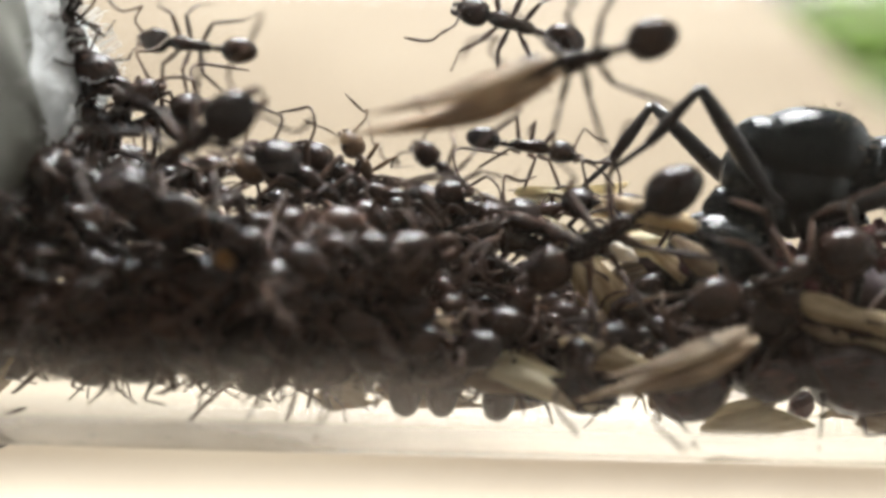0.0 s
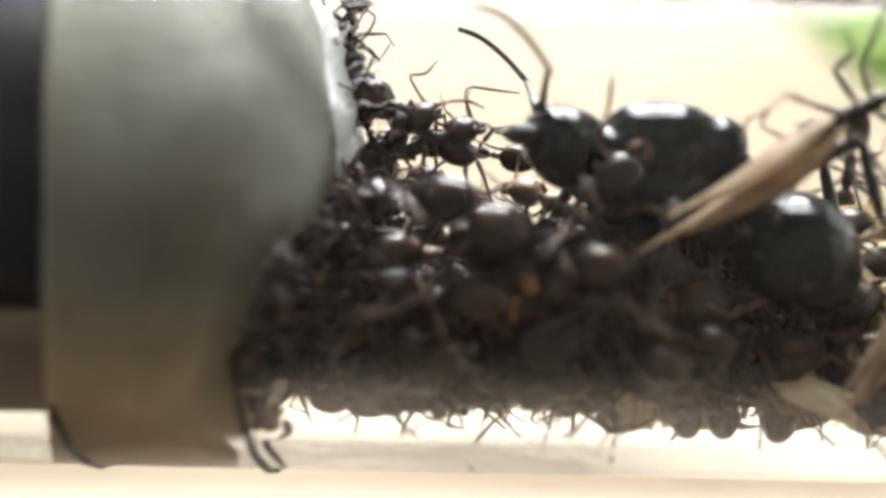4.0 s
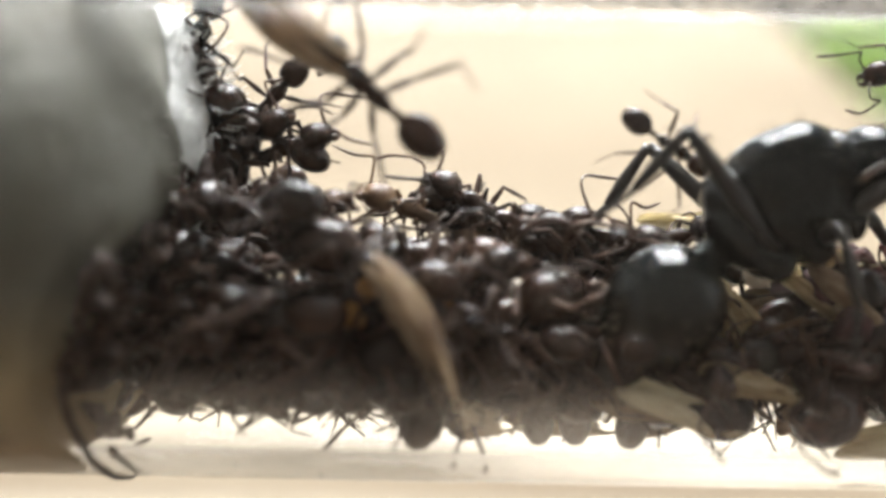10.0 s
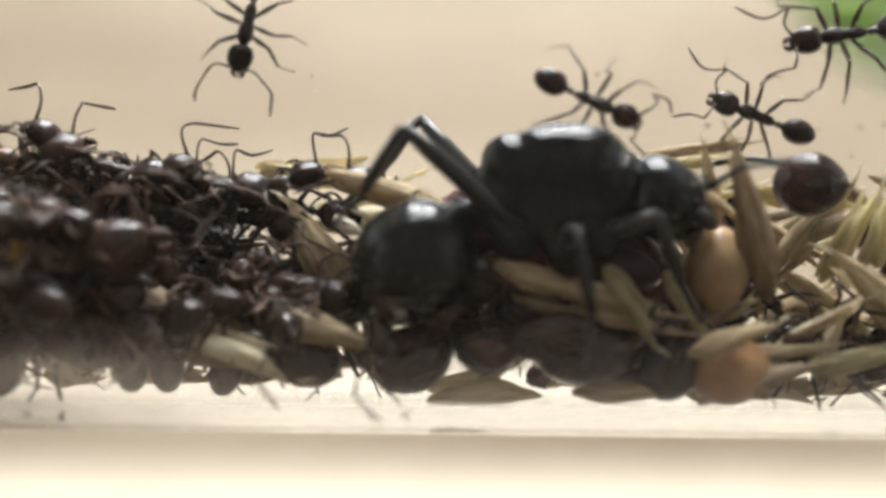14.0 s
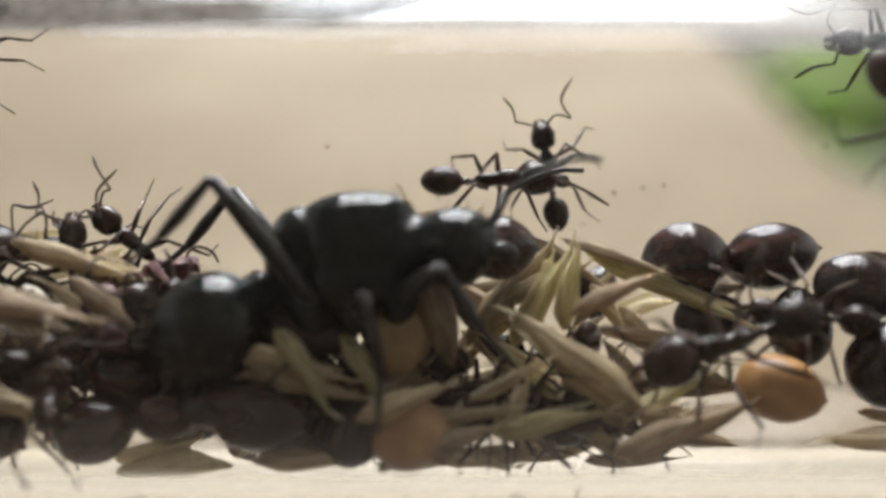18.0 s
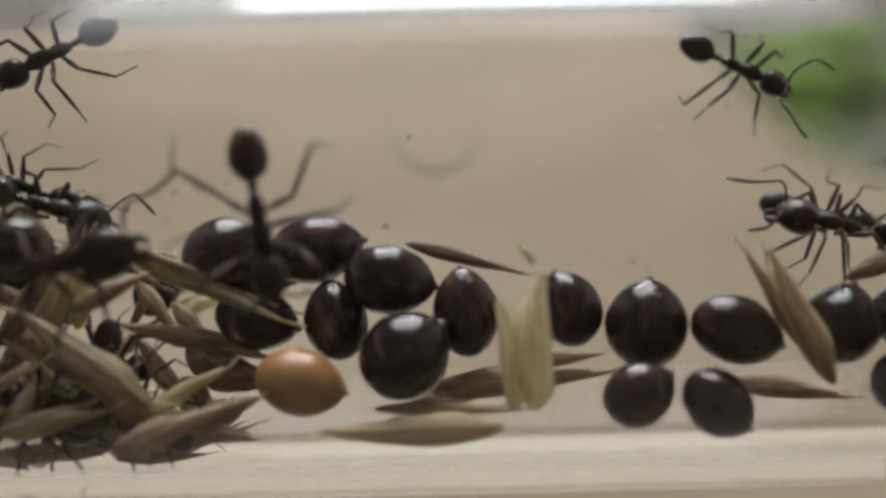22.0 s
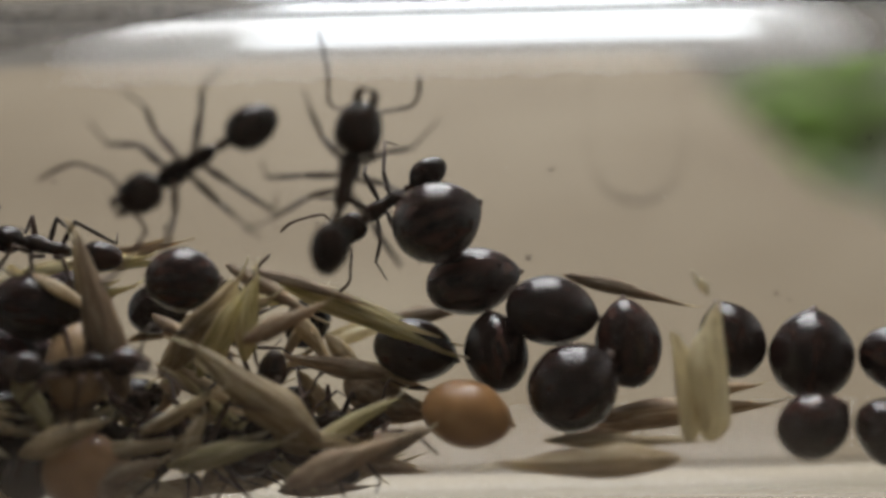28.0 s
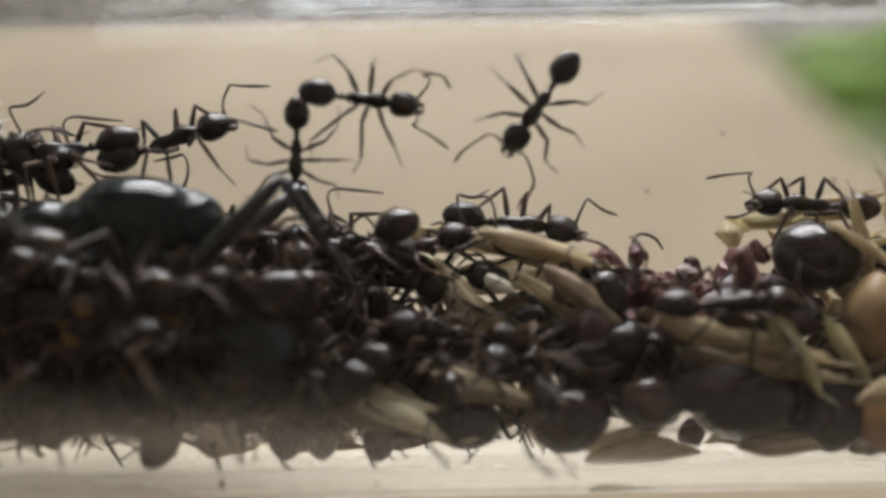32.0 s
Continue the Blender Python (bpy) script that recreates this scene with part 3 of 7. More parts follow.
def stain_arc(x, a0, a1, lean, width):
    """A brown tide mark on the inner wall, from angle a0 to a1 (degrees, 270 is the lowest line)."""
    pts, rad = [], []
    for i in range(26):
        s = i / 25
        a = radians(a0 + (a1 - a0) * s)
        pts.append((x + lean * s + 0.08 * noise.noise(Vector((s * 9, x, 0))), (RO + 0.02) * math.cos(a), DZ + (RO + 0.02) * math.sin(a)))
        rad.append(width * (0.5 + 0.9 * abs(noise.noise(Vector((s * 7, x, 3))))) + 0.02)
    return sweep(pts, rad, 6)


mark = empty("tide_mark", "dark brown tide mark on the glass beside the wet cotton", "stain")
part("stain_line", stain_arc(-35.44 - 0.5, 214, 276, 0.5, 0.2), M_STAIN, mark)
mark2 = empty("tide_mark", "blackish water line at the rear of the wet cotton", "stain")
part("stain_line", stain_arc(-41.08 - 0.2, 222, 276, 0.2, 0.16), M_BLACK, mark2)


# ---------- ants ----------
def limb_set(m_body, m_limb, k, rng):
    """The poses of six legs, three to a side, varied a little: (name, hip, knee, ankle, foot)."""
    out = []
    for s in (1, -1):
        for nm, hip, knee, ankle, foot in (("leg", (0.5, 0.22, -0.18), (0.95, 1.05, 0.5), (1.55, 1.75, -0.6), (2.05, 2.1, -1.0)),
                                          ("leg", (0.05, 0.24, -0.2), (0.1, 1.3, 0.55), (-0.05, 2.1, -0.6), (-0.2, 2.6, -1.0)),
                                          ("leg", (-0.4, 0.22, -0.2), (-1.0, 1.15, 0.55), (-1.75, 1.95, -0.6), (-2.3, 2.3, -1.0))):
            j = lambda q, w: Vector((q[0] + rng.uniform(-w, w), s * (q[1] + rng.uniform(-w, w)), q[2] + rng.uniform(-w, w) * 0.6))
            h = Vector((hip[0], s * hip[1], hip[2]))
            if k < 1:
                knee, ankle, foot = [(q[0], q[1] * k, q[2] * 0.8) for q in (knee, ankle, foot)]
            out.append((nm, h, j(knee, 0.22) - h, j(ankle, 0.4) - h, j(foot, 0.5) - h))
    return out


def ant(label, seed, m_body=None, m_limb=None, big_head=1.0, plain=False):
    m_body, m_limb = m_body or M_ANT, m_limb or M_LIMB
    rng = random.Random(seed)
    root = empty("ant", label, "ant", "worker ants")
    hs = big_head
    head = part("head", blob((0.55, 0, 0), (0.64 * hs, 0.56 * hs, 0.48 * hs), lambda q: Vector((sq(q.x, 0.9), sq(q.y, 0.85) * (1.0 - 0.14 * q.x), q.z * (1 - 0.22 * q.x))), 18, 12), m_body, root, at=(1.0, 0, 0.14))
    for s in (1, -1):
        if not plain:
            part("eye", blob((0.62, s * 0.5 * hs, 0.14), (0.12, 0.06, 0.1), None, 8, 6), M_BLACK_EYE, head)
        part("mandible", sweep(bent([(1.0 * hs, s * 0.2 * hs, -0.12), (1.26 * hs, s * 0.17 * hs, -0.17), (1.36 * hs, s * 0.02, -0.2)], 3), spread([0.12, 0.14, 0.09, 0.03], 7), 6), m_limb, head)
        a = [(1.0, s * 0.2, 0.16), (1.2 + rng.uniform(-0.2, 0.3), s * (0.75 + rng.uniform(-0.1, 0.2)), 0.6 + rng.uniform(-0.2, 0.2)), (1.35 + rng.uniform(-0.3, 0.4), s * (1.2 + rng.uniform(-0.2, 0.2)), 0.72)]
        e = [a[-1], (2.0 + rng.uniform(-0.4, 0.3), s * (1.35 + rng.uniform(-0.3, 0.4)), 0.35), (2.75 + rng.uniform(-0.5, 0.3), s * (1.3 + rng.uniform(-0.5, 0.6)), 0.0)]
        if plain:
            part("antenna", sweep(bent(a + e[1:], 3), spread([0.07, 0.05, 0.05, 0.06, 0.07, 0.03], 13), 6), m_limb, head)
            continue
        ant_ob = part("antenna", sweep(bent(a, 3), spread([0.07, 0.05, 0.05, 0.065], 7), 6), m_limb, head, "jointed antenna")
        part("flagellum", sweep(bent(e, 4), spread([0.045, 0.05, 0.055, 0.065, 0.075, 0.03], 9), 6), m_limb, ant_ob)
    spine = [(0.98, 0, 0.1), (0.8, 0, 0.12), (0.5, 0, 0.16), (0.2, 0, 0.14), (-0.05, 0, 0.06), (-0.35, 0, 0.05), (-0.65, 0, 0.02), (-0.85, 0, -0.06), (-0.95, 0, -0.08)]
    part("thorax", sweep(spine, [(0.12, 0.12), (0.26, 0.24), (0.36, 0.34), (0.33, 0.33), (0.24, 0.26), (0.26, 0.28), (0.25, 0.27), (0.17, 0.19), (0.07, 0.08)], 12), m_body, root)
    part("petiole", sweep([(-0.88, 0, -0.08), (-1.0, 0, -0.06), (-1.12, 0, 0.0), (-1.22, 0, -0.06), (-1.35, 0, -0.02), (-1.45, 0, -0.03)], [0.08, 0.1, 0.19, 0.1, 0.2, 0.1], 8), m_body, root)
    part("gaster", blob((-0.72, 0, 0.02), (0.8, 0.6, 0.56), lambda q: Vector((q.x, q.y * (1 + 0.12 * q.x), q.z * (1 + 0.1 * q.x))) * (1 - 0.012 * (math.sin(q.x * 11) > 0.8)), 18, 14), m_body, root, at=(-1.4, 0, -0.02))
    for nm, h, kn, an, ft in limb_set(m_body, m_limb, 0.42 if plain else 1.0, rng):
        mid = (kn + an) / 2
        pts = [Vector((0, 0, 0)), kn * 0.12, kn * 0.45, kn * 0.9, kn, kn + (an - kn) * 0.1, mid, an, an + (ft - an) * 0.5, ft]
        if plain:
            part(nm, sweep(pts, [0.1, 0.075, 0.12, 0.085, 0.075, 0.06, 0.085, 0.055, 0.035, 0.03], 6), m_limb, root, at=h)
            continue
        leg = part(nm, sweep(pts[:6], [0.1, 0.075, 0.12, 0.085, 0.075, 0.06], 6), m_limb, root, at=h)
        part("tibia", sweep(pts[4:8], [0.05, 0.07, 0.085, 0.055], 6), m_limb, leg)
        part("foot", sweep(pts[7:], [0.04, 0.035, 0.03], 5), m_limb, leg)
    return root


M_BLACK_EYE = mottled("ant_eye", [(0.3, (0.004, 0.004, 0.004)), (0.7, (0.01, 0.01, 0.01))], rough=(0.1, 0.2))
BLACK_ANT = "glossy black-brown worker ant with thin legs"
kinds = [ant(BLACK_ANT, 11), ant(BLACK_ANT, 23), ant("black worker ant with a broad glossy head", 37, big_head=1.28),
         ant("pale amber young worker ant", 41, M_PALE, M_PALE), ant(BLACK_ANT, 57)]
for i, k0 in enumerate(kinds):
    k0.matrix_basis = pose((-17.5 + 0.9 * i) * MM, (1.5 - i) * MM, -4.5 * MM, 20 * i, 15, 70 * i)
heap_kinds = [ant(BLACK_ANT, 61, plain=True), ant(BLACK_ANT, 67, plain=True), ant("black worker ant with a broad glossy head", 71, big_head=1.28, plain=True),
              ant("pale amber young worker ant", 73, M_PALE, M_PALE, plain=True), ant(BLACK_ANT, 79, plain=True)]
for i, k0 in enumerate(heap_kinds):
    k0.matrix_basis = pose((-20.5 + 0.9 * i) * MM, (2.0 - i) * MM, -4.2 * MM, 20 * i, 15, 70 * i)
ants = {}


def facing(x, y, z, a, side, up=0.2):
    """The pose of a crawling thing at x, y, z (mm): its head points a degrees from +x in the upright plane along the tube; side says
    where its back points: "back" crawls on the far wall, "front" on the near wall, "heap" walks on the heap."""
    f = Vector((math.cos(radians(a)), 0, math.sin(radians(a))))
    d0 = {"back": Vector((0, -1, up)), "front": Vector((0, 1, up)), "heap": Vector((0, -0.75, 1.0)), "roof": Vector((0, -0.5, -1.0))}[side]
    d = (d0 - f * d0.dot(f)).normalized()
    l = d.cross(f)
    m = Matrix((f, l, d)).transposed().to_4x4()
    m.translation = Vector((x, y, z)) * MM
    return m


def place_ant(key, kind, size, label="", plain=False):
    ob = copy_thing((heap_kinds if plain else kinds)[kind], Matrix())
    ob.scale = (size, size, size)
    ants[key] = tagged(ob, label)
    return ob


def crawl(key, side, rows, bob=0.0):
    """Keys an ant along rows of (seconds, x, y, z, heading); it rests before the first and after the last."""
    ob = ants[key]
    rows = [(t, facing(x, y, z, a, side)) for t, x, y, z, a in rows]
    if rows[0][0] > 0:
        rows = [(0, rows[0][1])] + rows
    if rows[-1][0] < 32:
        rows = rows + [(32, rows[-1][1])]
    walk(ob, rows)
    t0, t1 = (rows[1][0] if len(rows) > 2 else 0), (rows[-2][0] if len(rows) > 2 else 32)
    if not bob:
        return
    for i, leg in enumerate(c for c in ob.children if c.name.startswith("leg")):
        base = leg.location.copy()
        steps = [(0, 0)]
        t, j = max(0.2, t0), 0
        while t < min(t1, 31.5):
            steps.append((t, bob * (1 if (j + i + i // 3) % 2 else -1)))
            t, j = t + 0.3, j + 1
        steps += [(t + 0.2, 0), (32, 0)] if t < 31.6 else [(32, 0)]
        walk(leg, [(u, Matrix.Translation(base) @ pose(0, 0, 0, 0, 0, w)) for u, w in steps])


# ---------- the queen ----------
queen = empty("queen_ant", "large glossy black queen ant with a bulky thorax", "ant")
queen.scale = (1.02, 1.02, 1.02)
def plate(name, c, r, power=0.92, tilt=0.0, owner=None, ripple=0.0):
    """One smooth plate of the queen's armour: a rounded-off ellipsoid, tilted nose-up by tilt degrees."""
    bm = blob((0, 0, 0), r, lambda q: Vector((sq(q.x, power), sq(q.y, power), sq(q.z, power))) * (1 + ripple * noise.noise(q * 1.7)), 32, 22)
    bmesh.ops.rotate(bm, cent=(0, 0, 0), matrix=Matrix.Rotation(radians(-tilt), 3, 'Y'), verts=bm.verts)
    return part(name, bm, M_QUEEN, owner or queen, at=c)


plate("scutum", (0.3, 0, 0.42), (2.0, 1.52, 1.46), 0.84, -2, ripple=0.03)
plate("scutellum", (-1.42, 0, 0.5), (0.92, 1.2, 1.06), 0.92, 20)
plate("propodeum", (-1.8, 0, -0.55), (0.85, 1.15, 1.3), 0.95, 14, ripple=0.03)
plate("pronotum", (1.85, 0, -0.1), (0.78, 1.32, 1.2), 0.95, -18)
plate("mesopleuron", (0.15, 0, -0.72), (1.72, 1.42, 1.18), 0.86, 6, ripple=0.04)
for s in (1, -1):
    for c, r, tilt in (((1.45, s * 0.62, -1.5), (0.55, 0.5, 0.85), -12), ((0.1, s * 0.68, -1.8), (0.6, 0.5, 0.72), 0), ((-1.3, s * 0.7, -1.65), (0.62, 0.55, 0.78), 18)):
        plate("coxa", c, r, 1.0, tilt)
qhead = part("head", blob((1.0, 0, -0.3), (1.32, 1.42, 1.22), lambda q: Vector((sq(q.x, 0.9), sq(q.y, 0.85) * (1 - 0.12 * q.x), sq(q.z, 0.92) * (1 - 0.2 * q.x))), 30, 20), M_QUEEN, queen, at=(2.35, 0, 0.1))
for s in (1, -1):
    part("eye", blob((1.3, s * 1.3, 0.1), (0.3, 0.14, 0.26), None, 12, 8), M_BLACK_EYE, qhead)
    part("mandible", sweep(bent([(1.9, s * 0.8, -0.6), (2.45, s * 0.72, -0.85), (2.65, s * 0.15, -0.95)], 4), spread([0.26, 0.3, 0.2, 0.05], 9), 8), M_QLEG, qhead)
    sc = part("antenna", sweep(bent([(2.2, s * 0.55, 0.2), (2.6, s * 1.5, 0.7), (2.8, s * 2.2, 1.0)], 4), spread([0.14, 0.1, 0.12], 9), 8), M_QLEG, qhead)
    fl = bmesh.new()
    way = bent([(2.8, s * 2.2, 1.0), (3.8, s * 2.5, 1.3), (4.8, s * 2.5, 1.4), (5.6, s * 2.3, 1.2)], 5)
    sweep(way, [0.085 + 0.015 * (i % 2) for i in range(len(way))], 8, fl)
    part("flagellum", fl, M_QLEG, sc)
qgaster = part("gaster", blob((-2.6, 0, 0), (2.1, 1.9, 1.85), lambda q: Vector((q.x, q.y * (1 + 0.1 * q.x), q.z * (1 + 0.08 * q.x))) * (1 - 0.015 * (math.sin(q.x * 8) > 0.86)), 32, 24), M_QUEEN, queen, at=(-2.35, 0, -1.0))
part("petiole", sweep(bent([(0.1, 0, 0), (-0.15, 0, 0), (-0.35, 0, 0.3), (-0.55, 0, -0.05), (-0.75, 0, 0.25), (-1.0, 0, 0)], 3), spread([0.3, 0.38, 0.62, 0.42, 0.7, 0.4], 16), 12), M_QUEEN, qgaster)
qlegs = []
hr = random.Random(9)
for owner, c, r in ((queen, (0.5, 0, 0.5), (1.75, 1.48, 1.4)), (qhead, (1.0, 0, -0.3), (1.28, 1.36, 1.16)), (qgaster, (-2.6, 0, 0), (2.08, 1.88, 1.83))):
    fb = bmesh.new()
    for i in range(130):
        n = Vector((hr.uniform(-1, 1), hr.uniform(-1, 1), hr.uniform(-1, 1))).normalized()
        q = Vector(c) + Vector((n.x * r[0], n.y * r[1], n.z * r[2]))
        d = (n + Vector((hr.uniform(-0.4, 0.4), hr.uniform(-0.4, 0.4), hr.uniform(-0.4, 0.4)))).normalized() * hr.uniform(0.22, 0.42)
        sweep([q, q + d * 0.6, q + d + Vector((-0.05, 0, 0))], [0.016, 0.012, 0.005], 3, fb)
    tagged(part("bristles", fb, M_FIBRE_DARK, owner, "fine brown bristles"), kind="stuff")
for s in (1, -1):
    for hip, kn, an, ft in (((1.4, 0.8, -1.5), (2.7, 1.9, -0.7), (3.7, 1.8, -2.7), (4.5, 1.7, -3.8)),
                            ((0.2, 0.9, -1.7), (0.5, 2.3, -1.3), (0.9, 2.5, -3.6), (0.7, 2.6, -5.2)),
                            ((-1.2, 0.9, -1.4), (-4.4, 1.9, 2.0), (-5.8, 1.8, 0.1), (-6.8, 1.7, -0.8))):
        h = Vector((hip[0], s * hip[1], hip[2]))
        kn, an, ft = (Vector((q[0], s * q[1], q[2])) - h for q in (kn, an, ft))
        leg = part("leg", sweep([(0, 0, 0), kn * 0.12, kn * 0.4, kn * 0.75, kn], [0.34, 0.22, 0.33, 0.28, 0.19], 10), M_QLEG, queen, at=h)
        part("tibia", sweep([kn, kn + (an - kn) * 0.15, kn + (an - kn) * 0.65, an], [0.17, 0.16, 0.23, 0.15], 10), M_QLEG, leg)
        part("foot", sweep(bent([an, an + (ft - an) * 0.5, ft], 4), spread([0.12, 0.1, 0.1, 0.08], 9), 8), M_QLEG, leg)
        qlegs.append(leg)


def queen_pose(x, y, z, yaw, pitch):
    return Matrix.Translation(Vector((x, y, z)) * MM) @ pose(0, 0, 0, 0, 0, yaw) @ pose(0, 0, 0, 0, -pitch, 0)


# ---------- seeds, husks and scraps ----------
def seed_kind(label, material, shape, seed):
    rng = random.Random(seed)
    root = empty("seed", label, "seed")
    ph = rng.uniform(0, 9)
    part("seed_coat", blob((0, 0, 0), (0.5, 0.5, 0.5), lambda q: Vector((q.x, q.y * (1 - shape * q.x ** 2 * (q.x > 0)), q.z * (1 - shape * q.x ** 2 * (q.x > 0)))) * (1 + 0.02 * noise.noise(q * 2 + Vector((ph, 0, 0)))), 28, 18), material, root)
    part("seed_tip", sweep([(0.45, 0, 0), (0.5, 0, 0), (0.545, 0.01, 0)], [0.09, 0.06, 0.012], 8), M_SEEDTIP if material != M_GOLD else M_GOLD, root)
    return root


seed_kinds = {"dark": seed_kind("glossy black-brown round seed", M_SEED, 0.22, 1), "gold": seed_kind("smooth golden-orange round seed", M_GOLD, 0.18, 2),
              "tan": seed_kind("dull tan round seed", M_TAN, 0.18, 4),
              "purple": seed_kind("dull purple-brown oval seed", M_PURPLE, 0.1, 3)}


def seed(kind, x, y, z, w, h, a=0.0, turn=0.0):
    ob = seed_kinds[kind]
    m = pose(x * MM, y * MM, z * MM) @ pose(0, 0, 0, 0, -a, 0) @ pose(0, 0, 0, turn, 0, 0)
    if kind + "_used" in ants:
        ob = copy_thing(ob, m)
    else:
        ants[kind + "_used"] = ob
        ob.matrix_basis = m
    ob.scale = (w, h, h)
    return ob


def shell(bow, thick, ridges, tipx, seed, y0=0.0):
    """A ridged narrow bract one unit long and one wide: rounded base, long pointed tip, keeled back, hollow front."""
    bm = bmesh.new()
    rows, seg = 22, 28
    rings = []
    for i in range(rows + 1):
        s = i / rows
        w = 0.46 * min(1.0, (s / 0.3) ** 0.55, ((1.02 - s) / 0.62) ** 0.9) + 0.008
        ring = []
        for k in range(seg):
            a = 2 * math.pi * k / seg
            r = 1 + 0.09 * math.cos(ridges * a) * min(1.0, 5 * s * (1 - s) + 0.2)
            yy = math.cos(a) * w * r
            zz = math.sin(a) * w * thick * r
            if math.sin(a) > 0:
                zz *= 0.25
            zz += 0.5 * thick * (yy * yy) / (w + 0.05)
            wave = 0.05 * noise.noise(Vector((s * 4, seed, 0)))
            ring.append(bm.verts.new((s - 0.5 + tipx * s, zz + bow * math.sin(math.pi * s) + y0, yy + wave)))
        rings.append(ring)
    for a, c in zip(rings, rings[1:]):
        for k in range(seg):
            bm.faces.new((a[k], a[(k + 1) % seg], c[(k + 1) % seg], c[k]))
    bm.faces.new(rings[0][::-1])
    bm.faces.new(rings[-1])
    return bm


def husk_kind(label, mat, mat2, fork, seed):
    """Two bracts that grip each other, a rolled edge, and a short awn; fork spreads their tips (degrees, at unit proportions)."""
    root = empty("husk", label, "husk", "grass husks")
    bm = shell(-0.16, 0.55, 7, 0.04, seed)
    bmesh.ops.rotate(bm, cent=(-0.48, 0, 0), matrix=Matrix.Rotation(radians(fork), 3, 'Y'), verts=bm.verts)
    part("lemma", bm, mat, root)
    bm = shell(0.16, 0.5, 5, -0.02, seed + 5, 0.0)
    bmesh.ops.scale(bm, vec=(0.93, -0.8, 0.72), verts=bm.verts)
    bmesh.ops.translate(bm, vec=(0, 0.22, 0), verts=bm.verts)
    bmesh.ops.rotate(bm, cent=(-0.45, 0, 0), matrix=Matrix.Rotation(radians(-1.5 * fork), 3, 'Y'), verts=bm.verts)
    part("palea", bm, mat2, root)
    part("awn", sweep(bent([(0.5, -0.02, -0.5 * math.sin(radians(fork))), (0.58, -0.05, 0.03), (0.65, -0.03, 0.12)], 3), spread([0.05, 0.03, 0.008], 7), 5), mat2, root)
    return root


husk_kinds = {"straw": husk_kind("dry straw-coloured grass husk with ridges", M_STRAW, M_PALESTRAW, 6, 1),
              "brown": husk_kind("dull brown weathered grass husk", M_BROWN, M_STRAW, 3, 2),
              "pale": husk_kind("pale cream grass husk with forked tips", M_PALESTRAW, M_PALESTRAW, 28, 3),
              "whole": husk_kind("closed plump brown-grey grass grain", M_BROWN, M_BROWN, 0, 6),
              "green": husk_kind("yellow-green fresh grass husk with ridges", M_GREENSTRAW, M_PALESTRAW, 12, 4)}


def husk(kind, x0, z0, x1, z1, y, w, roll=0.0, dy=0.0):
    """A husk from (x0, z0) to its tip (x1, z1), mm; dy: how much farther the tip lies than the base."""
    L = math.hypot(x1 - x0, z1 - z0) * 0.93
    a = math.degrees(math.atan2(z1 - z0, x1 - x0))
    ob = husk_kinds[kind]
    m = pose((x0 + x1) / 2 * MM, y * MM, (z0 + z1) / 2 * MM) @ pose(0, 0, 0, 0, -a, 0) @ pose(0, 0, 0, roll, 0, math.degrees(math.atan2(dy, L)))
    if "husk_" + kind in ants:
        ob = copy_thing(ob, m)
    else:
        ants["husk_" + kind] = ob
        ob.matrix_basis = m
    ob.scale = (L, w, w)
    return ob


def scrap_kind(label, mat, seed):
    rng = random.Random(seed)
    bm = bmesh.new()
    bmesh.ops.create_icosphere(bm, subdivisions=2, radius=0.5)
    for v in bm.verts:
        q = v.co.copy()
        k = 1 + 0.5 * noise.noise(q * 2.2 + Vector((seed * 3.1, 0, 0))) + 0.2 * noise.noise(q * 6 + Vector((seed, 1, 0)))
        v.co = Vector((q.x * k, q.y * k * 0.6, q.z * k * 0.85))
    ob = part("scrap", bm, mat, None, label, smooth=False)
    return tagged(ob, category="seed scrap", group="seed scraps")


scraps = [scrap_kind("dark red broken seed fragment", M_RED, 1), scrap_kind("dark red broken seed fragment", M_RED, 2), scrap_kind("maroon crumb of seed flesh", M_RED, 3),
          scrap_kind("orange soft food scrap", M_ORANGE, 4), scrap_kind("pale whitish larva crumb", M_LARVA, 5),
          scrap_kind("brown rotten crumb on the damp cotton", M_STAIN, 6)]


def scrap(i, x, y, z, s, a=0.0):
    ob = scraps[i]
    m = pose(x * MM, y * MM, z * MM, a, a * 1.7, a * 2.3)
    if "scrap_%d" % i in ants:
        ob = copy_thing(ob, m)
    else:
        ants["scrap_%d" % i] = ob
        ob.matrix_basis = m
    ob.scale = (s, s, s)
    return ob


seed("dark", 9.56, 1.50, -0.31, 3.34, 2.38, 10, 219)
seed("dark", 12.14, 0.00, -1.38, 3.13, 2.38, -10, 325)
seed("dark", 10.26, 0.50, -2.73, 2.81, 2.19, 100, 55)
seed("dark", 7.51, 1.00, -2.65, 2.94, 2.19, -15, 190)
seed("dark", 12.66, -1.50, -3.77, 3.13, 2.85, 40, 84)
seed("dark", 14.66, 0.00, -2.53, 3.04, 2.24, 95, 190)
seed("dark", 18.12, 0.00, -2.49, 2.66, 2.24, 110, 24)
seed("dark", 20.63, -0.50, -3.03, 3.04, 2.77, 85, 242)
seed("dark", 23.42, -1.40, -3.24, 3.1, 2.25, -20, 275)
seed("dark", 20.01, -2.60, -5.03, 2.40, 2.05, 30, 350)
seed("dark", 22.54, -2.40, -5.42, 2.55, 2.05, -40, 215)
seed("dark", 27.26, 0.00, -3.21, 2.75, 2.66, 70, 165)
seed("dark", 30.18, 1.50, -3.15, 2.85, 2.38, -10, 30)
seed("dark", 28.91, -2.00, -4.94, 2.85, 2.38, 10, 250)
seed("dark", 31.93, -1.50, -5.40, 3.13, 2.47, -10, 290)
